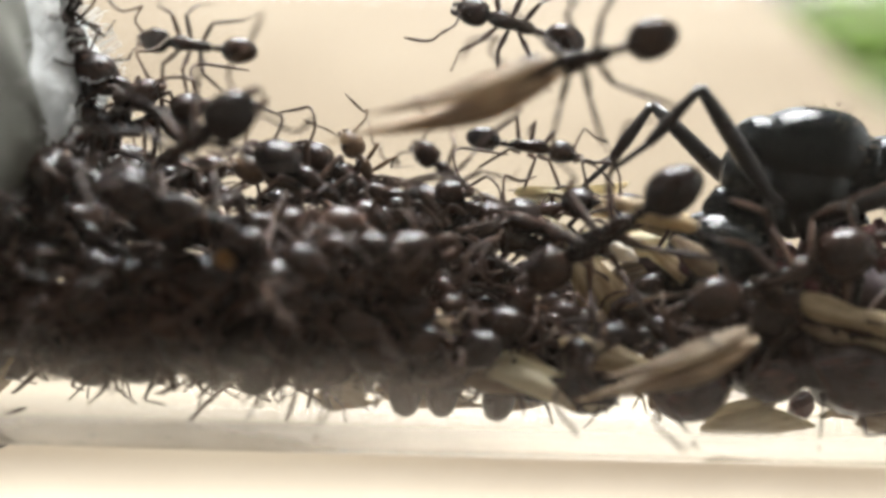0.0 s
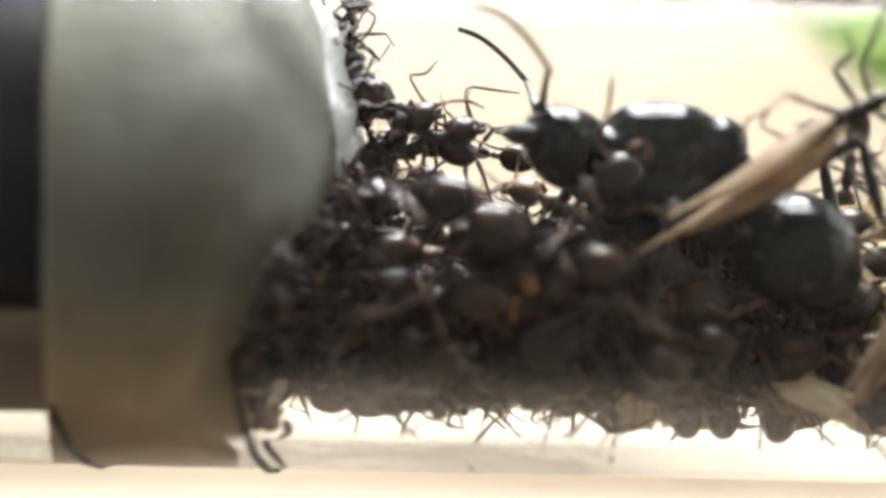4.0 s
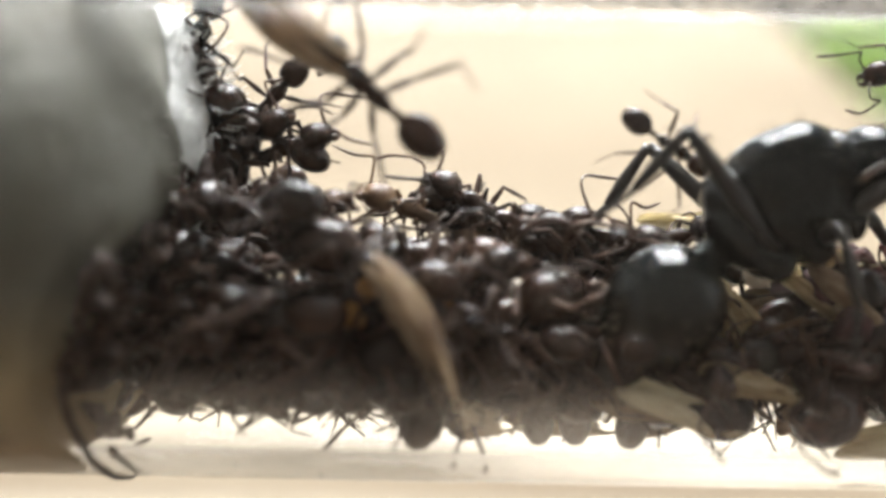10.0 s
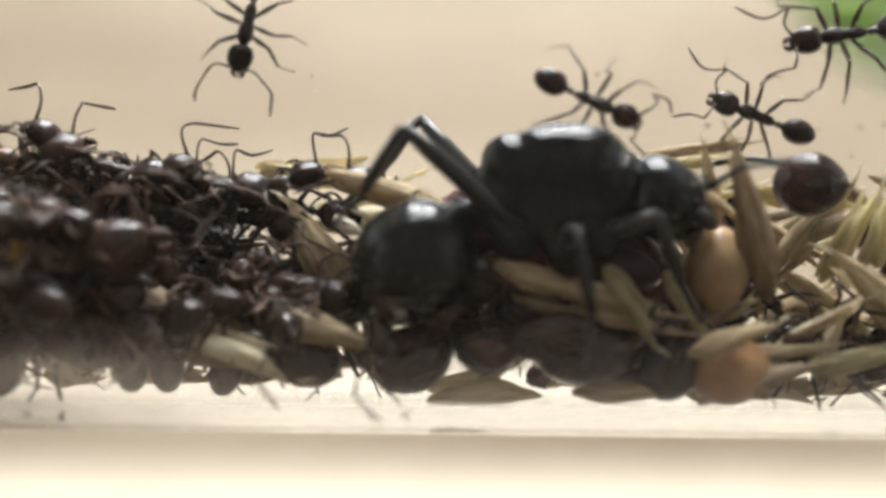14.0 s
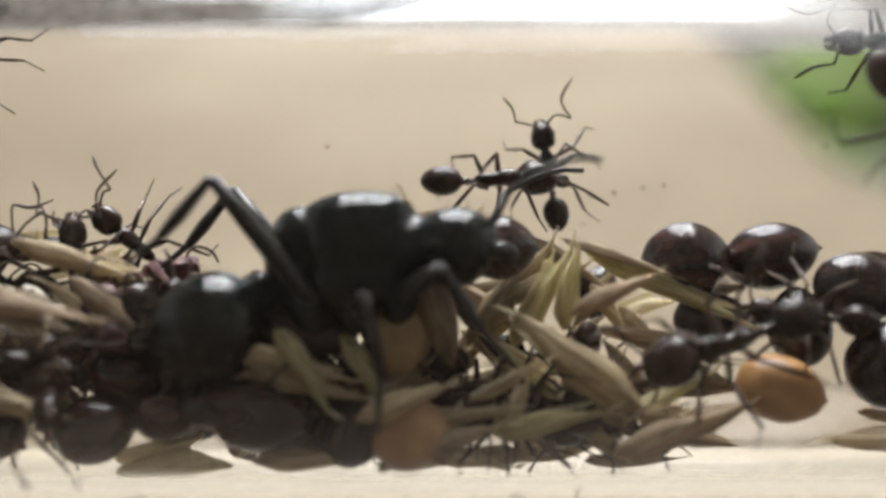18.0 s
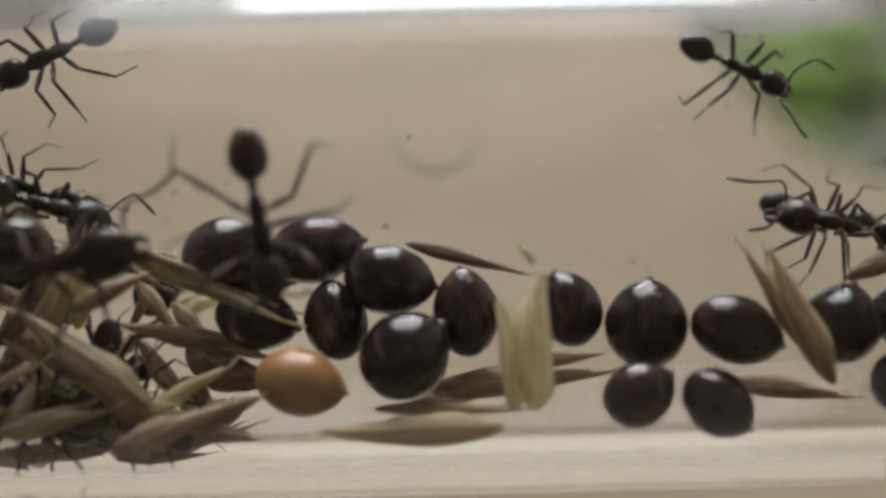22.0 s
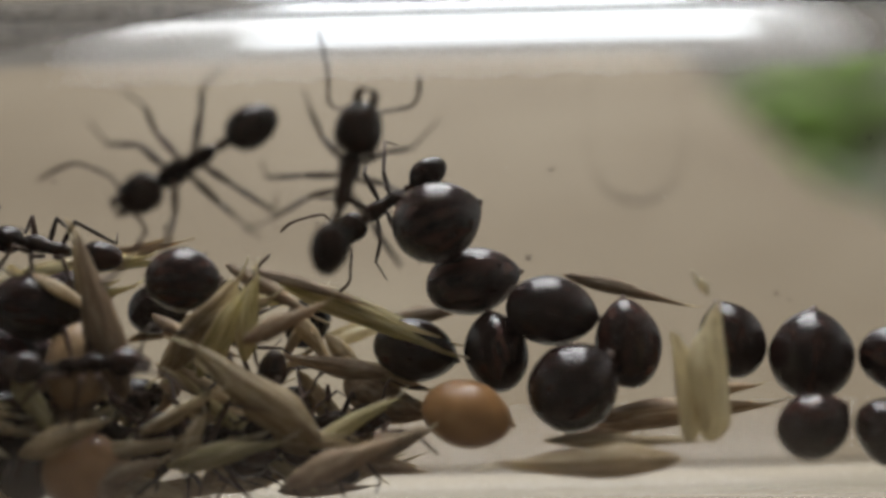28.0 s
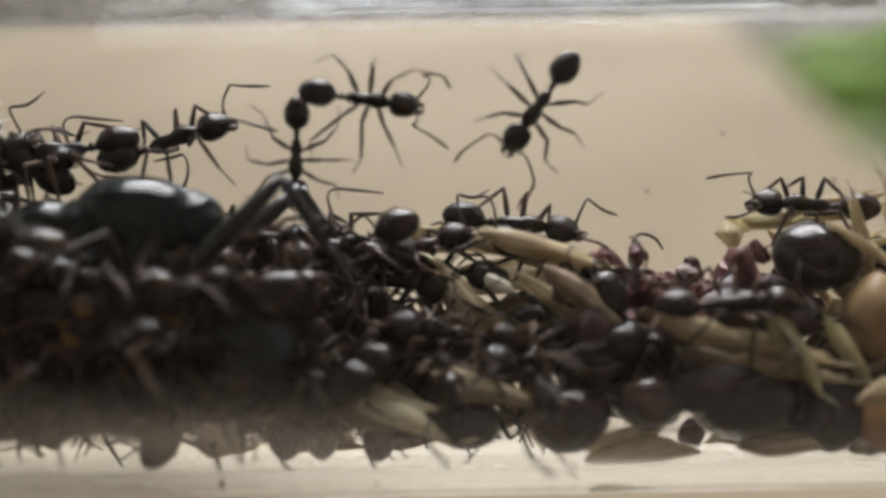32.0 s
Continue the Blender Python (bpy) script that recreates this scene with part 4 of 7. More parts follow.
seed("dark", 35.30, 2.00, -4.88, 2.85, 2.47, 30, 15)
seed("gold", 9.20, -1.00, -4.64, 3.00, 2.24, -15, 264)
seed("dark", 0.02, -1.00, 0.00, 2.47, 2.13, 0, 95)
seed("dark", -4.17, 1.00, -0.48, 2.66, 1.80, 0, 30)
seed("dark", 3.63, 3.00, -1.63, 2.09, 1.61, 60, 254)
seed("dark", -1.71, 3.00, -1.02, 2.28, 1.90, 20, 220)
seed("dark", -10.04, 0.00, -5.39, 2.75, 2.28, 10, 105)
seed("dark", -7.14, -1.50, -5.40, 3.80, 2.56, 5, 110)
seed("dark", -13.70, 1.00, -3.61, 2.09, 1.80, 80, 250)
seed("dark", -12.00, -1.50, -4.15, 2.56, 2.09, 0, 255)
seed("dark", -6.29, -1.00, -5.87, 3.23, 2.47, 10, 300)
seed("purple", -6.34, 0.00, -2.34, 3.61, 2.09, -12, 300)
seed("purple", -10.22, 2.00, -5.61, 2.85, 1.99, 10, 50)
seed("purple", -12.60, 1.00, -2.02, 3.80, 1.14, 3, 240)
seed("purple", -8.92, 2.00, -2.25, 3.42, 1.33, -4, 60)
seed("tan", -3.18, -2.00, -2.71, 2.85, 2.05, 85, 296)
seed("gold", -2.83, -2.62, -5.79, 2.66, 2.20, 10, 55)
seed("gold", 5.92, 2.00, -6.08, 1.71, 1.14, 10, 270)

husk("brown", -1.50, -3.93, -3.01, 1.52, -2.50, 1.28, 10, 0)
husk("straw", -1.22, -3.42, 1.82, 0.29, 0.00, 1.06, 0, 0)
husk("green", 0.30, -3.34, 2.37, 0.23, -1.00, 0.94, 20, 0)
husk("green", 2.00, -2.78, 2.43, 0.19, -1.50, 0.85, -20, 0)
husk("green", 2.77, 0.00, 9.09, -2.77, 0.00, 0.79, 30, 0)
husk("green", 3.43, -0.09, 8.88, -2.43, 1.00, 0.51, 0, 0)
husk("brown", 6.77, -3.42, 2.87, -2.66, 0.00, 0.77, 0, 0)
husk("straw", 4.72, -5.46, 0.20, -2.04, -2.00, 1.45, 15, 0)
husk("green", 4.39, -7.20, -0.26, -3.09, -1.27, 0.72, 0, 0)
husk("straw", 4.14, -5.86, 1.39, -3.29, -1.50, 1.20, 0, 0)
husk("brown", 3.28, -6.43, 7.28, -4.93, -3.00, 0.94, 0, 0)
husk("straw", -0.46, -3.80, -4.83, -5.02, 0.00, 0.68, 0, 0)
husk("brown", -4.97, 0.72, -0.73, 1.43, 3.00, 0.85, 60, 0)
husk("green", -4.76, 0.40, -1.67, 0.96, 2.00, 0.51, 0, 0)
husk("brown", -3.73, -7.10, -7.99, -7.20, 0.38, 0.65, 0, 0)
husk("straw", 1.62, -6.97, -3.47, -7.20, -0.38, 0.85, 0, 0)
husk("straw", 3.32, -6.60, -0.64, -7.20, -0.38, 0.85, 0, 0)
husk("brown", 5.18, -4.28, 8.40, -4.83, 1.00, 1.45, 0, 0)
husk("straw", -1.26, -5.32, 2.29, -3.54, 1.50, 1.03, 0, 0)
husk("brown", -2.47, -5.58, 1.32, -0.59, 2.00, 0.85, 0, 0)
husk("straw", 4.31, -1.99, 5.90, -3.79, 2.00, 0.68, 0, 0)
husk("straw", -0.07, -6.15, 0.83, -4.16, -2.00, 0.94, 0, 0)
husk("straw", 3.27, -1.18, 4.65, -3.15, 1.50, 0.68, 0, 0)
husk("brown", 12.44, -5.81, 15.46, -5.52, 1.50, 0.68, 0, 0)
husk("straw", -3.97, -6.94, -1.40, -4.95, -2.83, 0.79, 0, 0)
husk("brown", -1.65, -6.66, -3.40, -4.73, -3.20, 0.72, 0, 0)
husk("straw", -4.56, -5.17, -1.62, -4.05, -3.80, 0.82, 0, 0)
husk("brown", 10.69, -6.35, 15.15, -6.16, -1.00, 0.85, 0, 0)
husk("brown", 4.79, -4.58, 6.06, -5.84, 1.00, 1.03, 0, 0)
husk("pale", 4.20, -2.44, 6.65, -1.63, 3.00, 0.60, 0, 0)
husk("green", -4.74, -5.72, -6.75, -2.20, -1.00, 0.94, 20, 0)
husk("straw", -10.71, -2.35, -6.69, -3.79, -1.00, 1.06, 20, 0)
husk("straw", -9.78, -3.66, -6.60, -4.53, 0.00, 0.72, 0, 0)
husk("straw", -5.86, 0.38, -1.71, 1.22, 3.00, 0.72, 60, 0)
husk("straw", -7.20, -7.02, -4.05, -7.13, 0.95, 0.65, 0, 0)
husk("straw", -2.92, -1.71, -3.59, 1.44, -1.00, 0.62, 0, 0)
husk("brown", -19.50, -6.96, -16.34, -6.39, 0.00, 0.89, 0, 0)
husk("brown", -15.65, -6.76, -13.23, -5.18, 1.00, 0.85, 0, 0)
husk("brown", -13.80, -7.20, -12.88, -5.27, 0.38, 0.89, 0, 0)
husk("brown", -19.80, -4.89, -17.62, -6.44, 1.00, 1.03, 0, 0)
husk("straw", -27.56, -4.48, -25.26, -5.60, 0.00, 1.03, 0, 0)
husk("straw", -25.22, -6.57, -23.16, -6.72, -1.00, 0.94, 0, 0)
husk("straw", -21.36, -5.31, -18.80, -6.46, 1.00, 0.68, 0, 0)
husk("brown", -17.56, -4.94, -16.42, -6.62, -1.00, 1.03, 0, 0)
husk("pale", -18.66, -0.01, -12.89, 0.22, 2.00, 0.96, 30, 0)
husk("straw", -12.78, -0.38, -16.96, -0.33, 3.00, 0.68, 0, 0)
husk("straw", -14.69, -4.67, -17.28, -0.72, -0.50, 1.71, 10, 0)
husk("pale", -16.18, -6.30, -16.69, -2.65, 0.00, 1.03, 0, 0)
husk("pale", -20.63, -5.06, -22.48, -2.99, 1.00, 1.03, 0, 0)
husk("straw", -20.65, -4.52, -17.72, -3.44, 0.00, 0.85, 0, 0)
husk("brown", -15.84, -1.55, -13.90, -1.30, 1.00, 0.68, 0, 0)
husk("brown", -6.22, -6.04, -8.02, -6.75, -1.00, 1.03, 0, 0)
husk("straw", -10.77, -2.25, -7.10, -3.57, 0.00, 1.20, 0, 0)
husk("brown", -22.37, -3.61, -18.71, -5.08, 0.00, 1.54, 0, 0)
husk("brown", -19.78, -6.24, -16.54, -6.34, 1.00, 1.03, 0, 0)
husk("straw", -26.73, -3.44, -24.17, -4.49, -2.00, 1.03, 0, 0)
husk("pale", -24.86, -4.97, -22.95, -6.21, -2.50, 1.20, 0, 0)
husk("pale", -18.57, 0.16, -13.37, -0.03, 2.00, 0.77, 0, 0)
husk("pale", -16.38, -1.42, -11.52, -0.93, 1.00, 1.03, 0, 0)
husk("straw", -23.37, -6.48, -19.53, -6.98, 0.00, 1.03, 0, 0)
husk("pale", 16.45, -5.44, 16.41, -0.61, -3.00, 1.40, 5, 0)
husk("brown", 12.48, -0.10, 16.94, -1.33, 1.00, 0.58, 0, 0)
husk("brown", 12.94, -5.11, 19.41, -4.63, 0.00, 1.06, 0, 0)
husk("straw", 11.39, -5.38, 16.58, -5.50, -2.00, 0.51, 0, 0)
husk("straw", 15.99, -5.89, 9.89, -5.99, -3.00, 1.06, 0, 0)
husk("brown", 23.40, -5.22, 28.09, -5.95, 1.50, 0.85, 0, 0)
husk("brown", 27.23, -1.79, 31.59, 0.08, 0.00, 0.82, 0, 0)
husk("straw", 29.26, -1.31, 34.70, -0.19, 0.50, 1.20, 0, 0)
husk("pale", 30.48, -0.89, 33.49, 0.16, 1.50, 0.68, 0, 0)
husk("brown", 29.16, -1.71, 32.72, -2.44, 1.00, 0.62, 0, 0)
husk("brown", 31.06, -3.58, 32.78, -2.35, -1.00, 1.20, 0, 0)
husk("straw", 33.33, -2.21, 35.44, -1.90, 2.00, 1.03, 0, 0)
husk("brown", 4.96, -3.51, 7.15, -4.61, 1.00, 1.54, 0, 0)
husk("brown", 5.60, -5.85, 8.07, -4.88, -2.00, 0.85, 0, 0)
husk("brown", 16.50, -4.49, 19.50, -4.22, 2.00, 0.68, 0, 0)
husk("brown", 6.29, -1.71, 9.53, -1.24, 2.50, 0.68, 0, 0)
husk("brown", 35.02, -4.09, 37.00, -5.90, 0.00, 1.20, 0, 0)
husk("straw", 34.33, -4.10, 34.16, -6.82, -1.50, 1.03, 0, 0)
husk("straw", 35.03, -3.95, 35.01, -7.06, -1.68, 1.20, 0, 0)
husk("straw", 35.76, -4.55, 36.07, -6.93, -1.50, 0.85, 0, 0)
husk("brown", 32.45, -3.12, 34.87, -3.07, -1.00, 1.20, 0, 0)
husk("brown", 32.14, -4.02, 37.29, -5.66, 1.00, 0.85, 0, 0)
husk("straw", -11.21, -1.22, -17.30, 0.35, 0.00, 1.06, 20, 0)
husk("straw", -11.33, -3.37, -14.84, -1.04, -1.50, 0.89, 20, 0)
husk("straw", -20.31, -4.04, -16.15, -6.33, -2.00, 1.06, 0, 0)
husk("pale", -19.88, -4.65, -16.21, -6.13, -3.00, 0.85, 0, 0)
husk("pale", -12.51, -7.20, -8.30, -6.50, -1.33, 1.23, 0, 0)
husk("green", -9.07, -3.19, -6.15, -4.16, -1.50, 0.89, 0, 0)
husk("straw", -5.30, -4.58, -2.22, -4.09, -2.00, 0.72, 0, 0)
husk("green", -6.99, 0.40, -1.07, 0.77, 3.00, 0.68, 0, 0)
husk("straw", -17.81, -4.56, -16.13, -4.04, -1.00, 0.68, 0, 0)
husk("pale", -7.02, 0.49, -6.24, -0.52, 2.00, 0.94, 0, 0)
husk("brown", -15.48, -2.69, -12.93, -1.96, 1.00, 1.03, 0, 0)
husk("straw", -3.91, -7.14, -1.67, -7.20, -0.38, 0.94, 0, 0)
husk("brown", 2.06, -2.08, 4.90, -0.77, -2.73, 0.70, 0.565415, 0)
husk("straw", -3.52, -7.20, -0.75, -4.83, -0.38, 0.72, 41.626, 0)
husk("straw", -4.94, -3.00, -2.17, -5.54, -1.80, 0.91, -37.2997, 0)
husk("brown", -1.45, -1.08, 1.07, -3.02, 0.54, 0.70, -39.5602, 0)
husk("straw", -3.96, -7.20, -1.99, -6.17, 0.38, 0.86, -14.0224, 0)
husk("straw", 0.30, -7.20, 2.42, -4.03, -0.86, 0.66, -37.1418, 0)
husk("brown", 0.74, 0.60, 4.16, -1.55, 2.08, 0.73, -34.5731, 0)
husk("brown", 2.72, -7.20, 6.02, -7.07, -0.38, 0.81, 35.0851, 0)
husk("straw", 0.78, -5.01, 3.96, -2.43, 3.04, 0.74, -21.2259, 0)
husk("brown", -5.42, -4.98, -3.80, -2.18, -0.16, 0.57, 30.8219, 0)
husk("straw", -1.38, -2.71, 2.60, -4.78, 0.23, 0.82, 23.9134, 0)
husk("straw", -0.52, -1.91, 2.94, -0.54, -0.15, 0.84, -5.35488, 0)
husk("straw", -6.46, -5.56, -3.22, -3.72, 2.23, 0.71, -28.9592, 0)
husk("pale", -2.09, -6.63, 0.66, -7.20, -0.96, 0.78, -56.7021, 0)
husk("green", -5.84, -1.17, -1.58, -0.02, -0.35, 0.71, 24.4132, 0)
husk("brown", -6.00, -5.92, -2.34, -3.63, -2.39, 0.89, -3.04968, 0)
husk("green", -4.21, -7.20, -1.95, -4.39, -0.38, 0.86, 34.5407, 0)
husk("green", -1.32, -3.62, 2.10, -1.50, 1.09, 0.56, -18.6313, 0)
husk("straw", -4.75, -5.13, -2.62, -6.76, -2.60, 0.56, 0.363972, 0)
husk("straw", -1.81, -5.09, 3.03, -3.69, 2.96, 0.73, 52.8108, 0)
husk("straw", -5.80, -6.61, -2.02, -4.01, 2.43, 0.71, 6.40039, 0)
husk("green", 3.95, -5.61, 7.08, -3.86, -1.25, 0.82, -39.6308, 0)
husk("straw", 2.69, -3.08, 4.37, -0.48, 2.35, 0.61, -48.9605, 0)
husk("pale", 0.90, -7.00, 5.17, -5.61, 0.38, 0.80, -6.01148, 0)
husk("straw", 4.63, -7.20, 6.05, -5.29, -0.38, 0.62, -22.6412, 0)
husk("brown", -1.22, -1.79, 1.63, -2.73, 0.81, 0.61, -58.6011, 0)
husk("pale", -3.51, -6.08, -1.16, -7.20, -0.38, 0.75, 45.9465, 0)
husk("straw", 1.80, -4.88, 5.97, -5.41, -1.70, 0.78, 47.1941, 0)
husk("straw", -5.60, 0.27, -2.83, -3.07, 1.95, 0.59, 44.604, 0)
husk("straw", -2.17, -7.20, 0.14, -4.77, 0.38, 0.92, -35.2815, 0)
husk("pale", -0.25, -4.87, 2.80, -6.21, 1.46, 0.84, -16.2422, 0)
husk("brown", 1.96, 0.36, 6.15, -1.06, -0.20, 0.57, -49.8975, 0)
husk("pale", -4.09, -2.39, -0.90, -5.58, 0.01, 0.94, 25.3513, 0)
husk("straw", 3.53, -3.01, 6.23, -6.82, 0.05, 0.74, 10.5086, 0)
husk("straw", -3.48, -5.48, 0.48, -4.97, -2.76, 0.66, -3.81695, 0)
husk("straw", -4.24, -6.22, -1.01, -6.83, -1.66, 0.71, -1.52294, 0)
husk("green", -5.04, -5.72, -1.08, -3.33, -1.15, 0.63, -4.42104, 0)
husk("straw", 3.63, -7.20, 6.81, -5.20, -0.38, 0.75, 3.70359, 0)
husk("green", -1.25, -0.42, 3.84, -0.87, 3.37, 0.86, 34.2643, 0)
husk("straw", 4.84, -2.93, 8.12, -4.00, 0.92, 0.90, 37.3471, 0)
husk("straw", -1.19, -4.86, 1.56, -3.39, -2.76, 0.56, 59.5164, 0)
husk("straw", -4.28, -0.27, -1.97, -3.90, 0.31, 0.88, 39.7196, 0)
husk("straw", -0.49, -4.26, 3.26, -4.76, 0.04, 0.57, 19.8584, 0)
husk("straw", 3.96, -7.20, 7.66, -6.13, 0.38, 0.66, 59.0536, 0)
husk("green", -0.16, -2.19, 3.02, -0.39, 3.24, 0.65, -41.3634, 0)
husk("pale", -2.84, -6.64, 0.03, -4.86, 0.98, 0.73, -56.3285, 0)
husk("green", -0.46, -5.84, 3.56, -4.99, -2.33, 0.84, 20.2431, 0)
husk("straw", -3.15, -2.24, 1.62, -0.90, 3.12, 0.62, -12.4108, 0)
husk("green", -5.03, -2.57, -3.27, -5.27, -2.77, 0.70, -9.91657, 0)
husk("pale", -1.75, -7.20, 1.30, -6.79, -0.38, 0.58, 15.8744, 0)
husk("straw", -4.72, -0.28, -2.23, -4.10, -1.26, 0.82, -2.05887, 0)
husk("brown", -4.00, -5.60, -0.09, -6.62, 2.79, 0.61, -38.6506, 0)
husk("brown", 4.94, -5.84, 7.75, -6.48, -0.98, 0.85, 17.8377, 0)
husk("straw", -4.75, 0.44, -1.94, -1.49, -1.82, 0.59, -56.8447, 0)

scrap(1, -5.98, 2.59, -3.21, 1.42, 48)
scrap(0, -6.31, -0.75, -2.54, 1.50, 24)
scrap(2, -5.32, 1.49, -3.12, 1.27, 163)
scrap(2, -4.83, 2.08, -4.43, 1.26, 38)
scrap(1, -5.47, 1.02, -3.08, 0.90, 115)
scrap(0, -9.99, -0.51, -2.10, 1.13, 53)
scrap(1, -8.00, 3.39, -3.06, 1.20, 56)
scrap(1, -12.21, 3.21, -3.47, 1.05, 161)
scrap(2, -10.78, 2.79, -2.65, 1.11, 123)
scrap(1, -4.08, 1.32, -2.76, 1.22, 2)
scrap(0, -10.50, 1.51, -2.98, 1.10, 24)
scrap(1, -8.01, 0.42, -2.16, 1.34, 127)
scrap(0, -7.11, -1.10, -1.19, 1.56, 66)
scrap(2, -8.07, 0.47, -2.05, 1.06, 56)
scrap(1, -11.38, -0.72, -2.87, 1.43, 146)
scrap(0, -4.13, -0.18, -3.41, 1.05, 145)
scrap(1, -12.90, -0.75, -1.59, 1.32, 108)
scrap(0, -3.50, 2.74, -3.61, 1.15, 30)
scrap(2, -11.70, -0.16, -3.08, 1.16, 22)
scrap(2, -9.33, 0.08, -1.65, 0.95, 145)
scrap(2, -5.32, 0.73, -2.73, 1.13, 74)
scrap(0, -3.88, 2.63, -1.93, 1.18, 112)
scrap(2, -9.20, 2.23, -2.98, 0.98, 151)
scrap(1, -7.12, 2.89, -2.94, 1.24, 155)
scrap(2, -13.53, 1.27, -2.06, 0.82, 10)
scrap(0, -3.93, 2.76, -1.80, 1.00, 86)
scrap(0, -5.58, 2.88, -2.45, 0.90, 21)
scrap(0, -12.94, -1.17, -1.84, 1.46, 113)
scrap(1, -4.89, 1.64, -1.49, 1.00, 94)
scrap(1, -11.83, 0.59, -2.05, 1.11, 55)
scrap(0, -10.99, 0.92, -1.29, 0.83, 117)
scrap(0, -9.08, 0.79, -3.14, 1.30, 67)
scrap(1, -9.64, 0.72, -3.35, 1.56, 3)
scrap(1, -4.79, 1.37, -4.27, 1.58, 157)
scrap(2, -14.07, 2.88, -3.44, 1.33, 143)
scrap(2, -7.15, 2.53, -3.65, 1.23, 129)
scrap(1, -10.15, -0.78, -1.74, 0.84, 18)
scrap(0, -4.36, 2.72, -1.97, 1.07, 5)
scrap(1, -12.34, 3.25, -3.16, 1.25, 68)
scrap(2, -8.43, 1.76, -4.19, 1.19, 162)
scrap(2, -13.74, 2.01, -1.44, 1.19, 171)
scrap(0, -8.75, -0.28, -3.78, 1.01, 105)
scrap(2, -11.62, 2.39, -1.86, 1.23, 121)
scrap(2, -5.46, 0.03, -3.09, 1.27, 39)
scrap(1, -9.77, 1.01, -3.90, 1.59, 108)
scrap(2, -5.72, -0.99, -2.43, 1.51, 164)
scrap(0, -7.95, 0.37, -6.32, 0.96, 46)
scrap(0, -6.11, 2.20, -4.57, 1.40, 7)
scrap(2, -8.59, 0.53, -6.88, 1.21, 21)
scrap(3, -27.54, -4.60, -1.85, 0.80, 19)
scrap(3, -27.47, -2.60, -1.67, 1.70, 40)
scrap(3, -26.93, -3.00, -2.25, 1.30, 110)
scrap(3, -27.95, -4.60, -2.63, 0.90, 21)
scrap(3, -24.72, -2.50, -3.39, 1.80, 69)
scrap(3, -25.48, -3.00, -2.61, 1.60, 169)
scrap(3, -26.74, -2.50, -3.84, 1.50, 109)
scrap(4, -22.96, -1.00, -2.28, 1.20, 168)
scrap(4, -23.27, -1.00, -4.95, 1.60, 67)
scrap(4, -23.24, -1.00, -4.76, 1.80, 26)
scrap(4, -15.15, -1.00, -1.52, 0.90, 86)
scrap(4, -25.26, -1.00, -4.87, 1.60, 98)
scrap(5, -35.70, -4.42, -5.58, 0.82, 85)
scrap(5, -35.48, -5.57, -4.44, 0.83, 80)
scrap(5, -34.66, -5.60, -2.44, 0.55, 27)
scrap(5, -34.95, -5.60, -2.73, 0.78, 53)
scrap(5, -35.24, -5.60, -4.49, 0.55, 155)
scrap(5, -35.45, -3.65, -6.12, 0.82, 23)
scrap(5, -35.69, -5.60, -3.63, 0.71, 32)
scrap(5, -35.50, -5.60, -3.44, 0.46, 73)
scrap(5, -35.24, -5.60, -3.41, 0.75, 50)
scrap(5, -34.74, -5.60, -2.77, 0.56, 106)
scrap(5, -34.30, -5.60, -1.31, 0.68, 115)
scrap(5, -34.91, -5.60, -3.54, 0.79, 130)
scrap(5, -34.33, -5.60, -2.05, 0.57, 176)
scrap(5, -34.80, -5.60, -1.79, 0.70, 40)
scrap(5, -34.94, -3.44, -6.39, 0.52, 78)
scrap(5, -34.79, -5.60, -1.61, 0.57, 142)
scrap(5, -34.01, -5.60, -1.05, 0.66, 179)
scrap(5, -33.94, -5.60, -0.31, 0.67, 110)
scrap(5, -34.73, -5.60, -1.75, 0.59, 38)
scrap(5, -33.89, -5.60, -0.45, 0.43, 89)
scrap(5, -33.74, -5.60, -0.70, 0.59, 101)
scrap(5, -33.90, -5.60, -0.08, 0.59, 79)
scrap(5, -35.02, -4.62, -5.61, 0.45, 89)
scrap(5, -35.08, -5.60, -1.95, 0.43, 0)
scrap(5, -35.56, -4.69, -5.47, 0.62, 35)
scrap(5, -33.52, -5.60, -0.17, 0.56, 80)
scrap(1, -7.44, -0.29, -3.02, 1.63, 123)
scrap(0, -10.03, -1.81, -3.18, 1.08, 55)
scrap(2, -12.21, -2.08, -2.90, 1.38, 5)
scrap(1, -10.49, -0.14, -2.06, 1.69, 25)
scrap(0, -9.35, 0.80, -1.93, 1.40, 79)
scrap(0, -9.31, -2.18, -2.59, 1.60, 158)
scrap(2, -6.38, -0.10, -0.66, 0.91, 76)
scrap(0, -7.30, 0.41, -1.53, 1.24, 159)
scrap(0, -8.54, 0.09, -3.47, 0.94, 163)
scrap(2, -9.86, -1.34, -2.18, 0.97, 84)
scrap(2, -9.78, 2.30, -1.78, 1.26, 41)
scrap(2, -10.94, 0.16, -3.36, 1.01, 112)
scrap(1, -10.59, 1.11, -3.34, 1.37, 95)
scrap(1, -12.99, -1.53, -1.83, 1.15, 157)
scrap(0, -11.39, 2.14, -1.04, 1.27, 90)
scrap(0, -11.20, -1.27, -2.76, 1.16, 158)
scrap(5, -33.32, -0.83, 5.17, 0.40, 160)
scrap(5, -32.56, -0.29, 3.94, 0.37, 141)
scrap(5, -33.05, -0.73, 5.20, 0.46, 121)
scrap(5, -32.67, -0.97, 4.58, 0.29, 133)
scrap(5, -33.42, -0.42, 4.63, 0.29, 151)
scrap(5, -33.74, -0.38, 5.94, 0.32, 152)
scrap(5, -31.96, -0.49, 3.42, 0.48, 101)
scrap(5, -32.20, -0.24, 3.39, 0.28, 93)
scrap(5, -33.86, -0.98, 5.66, 0.49, 111)
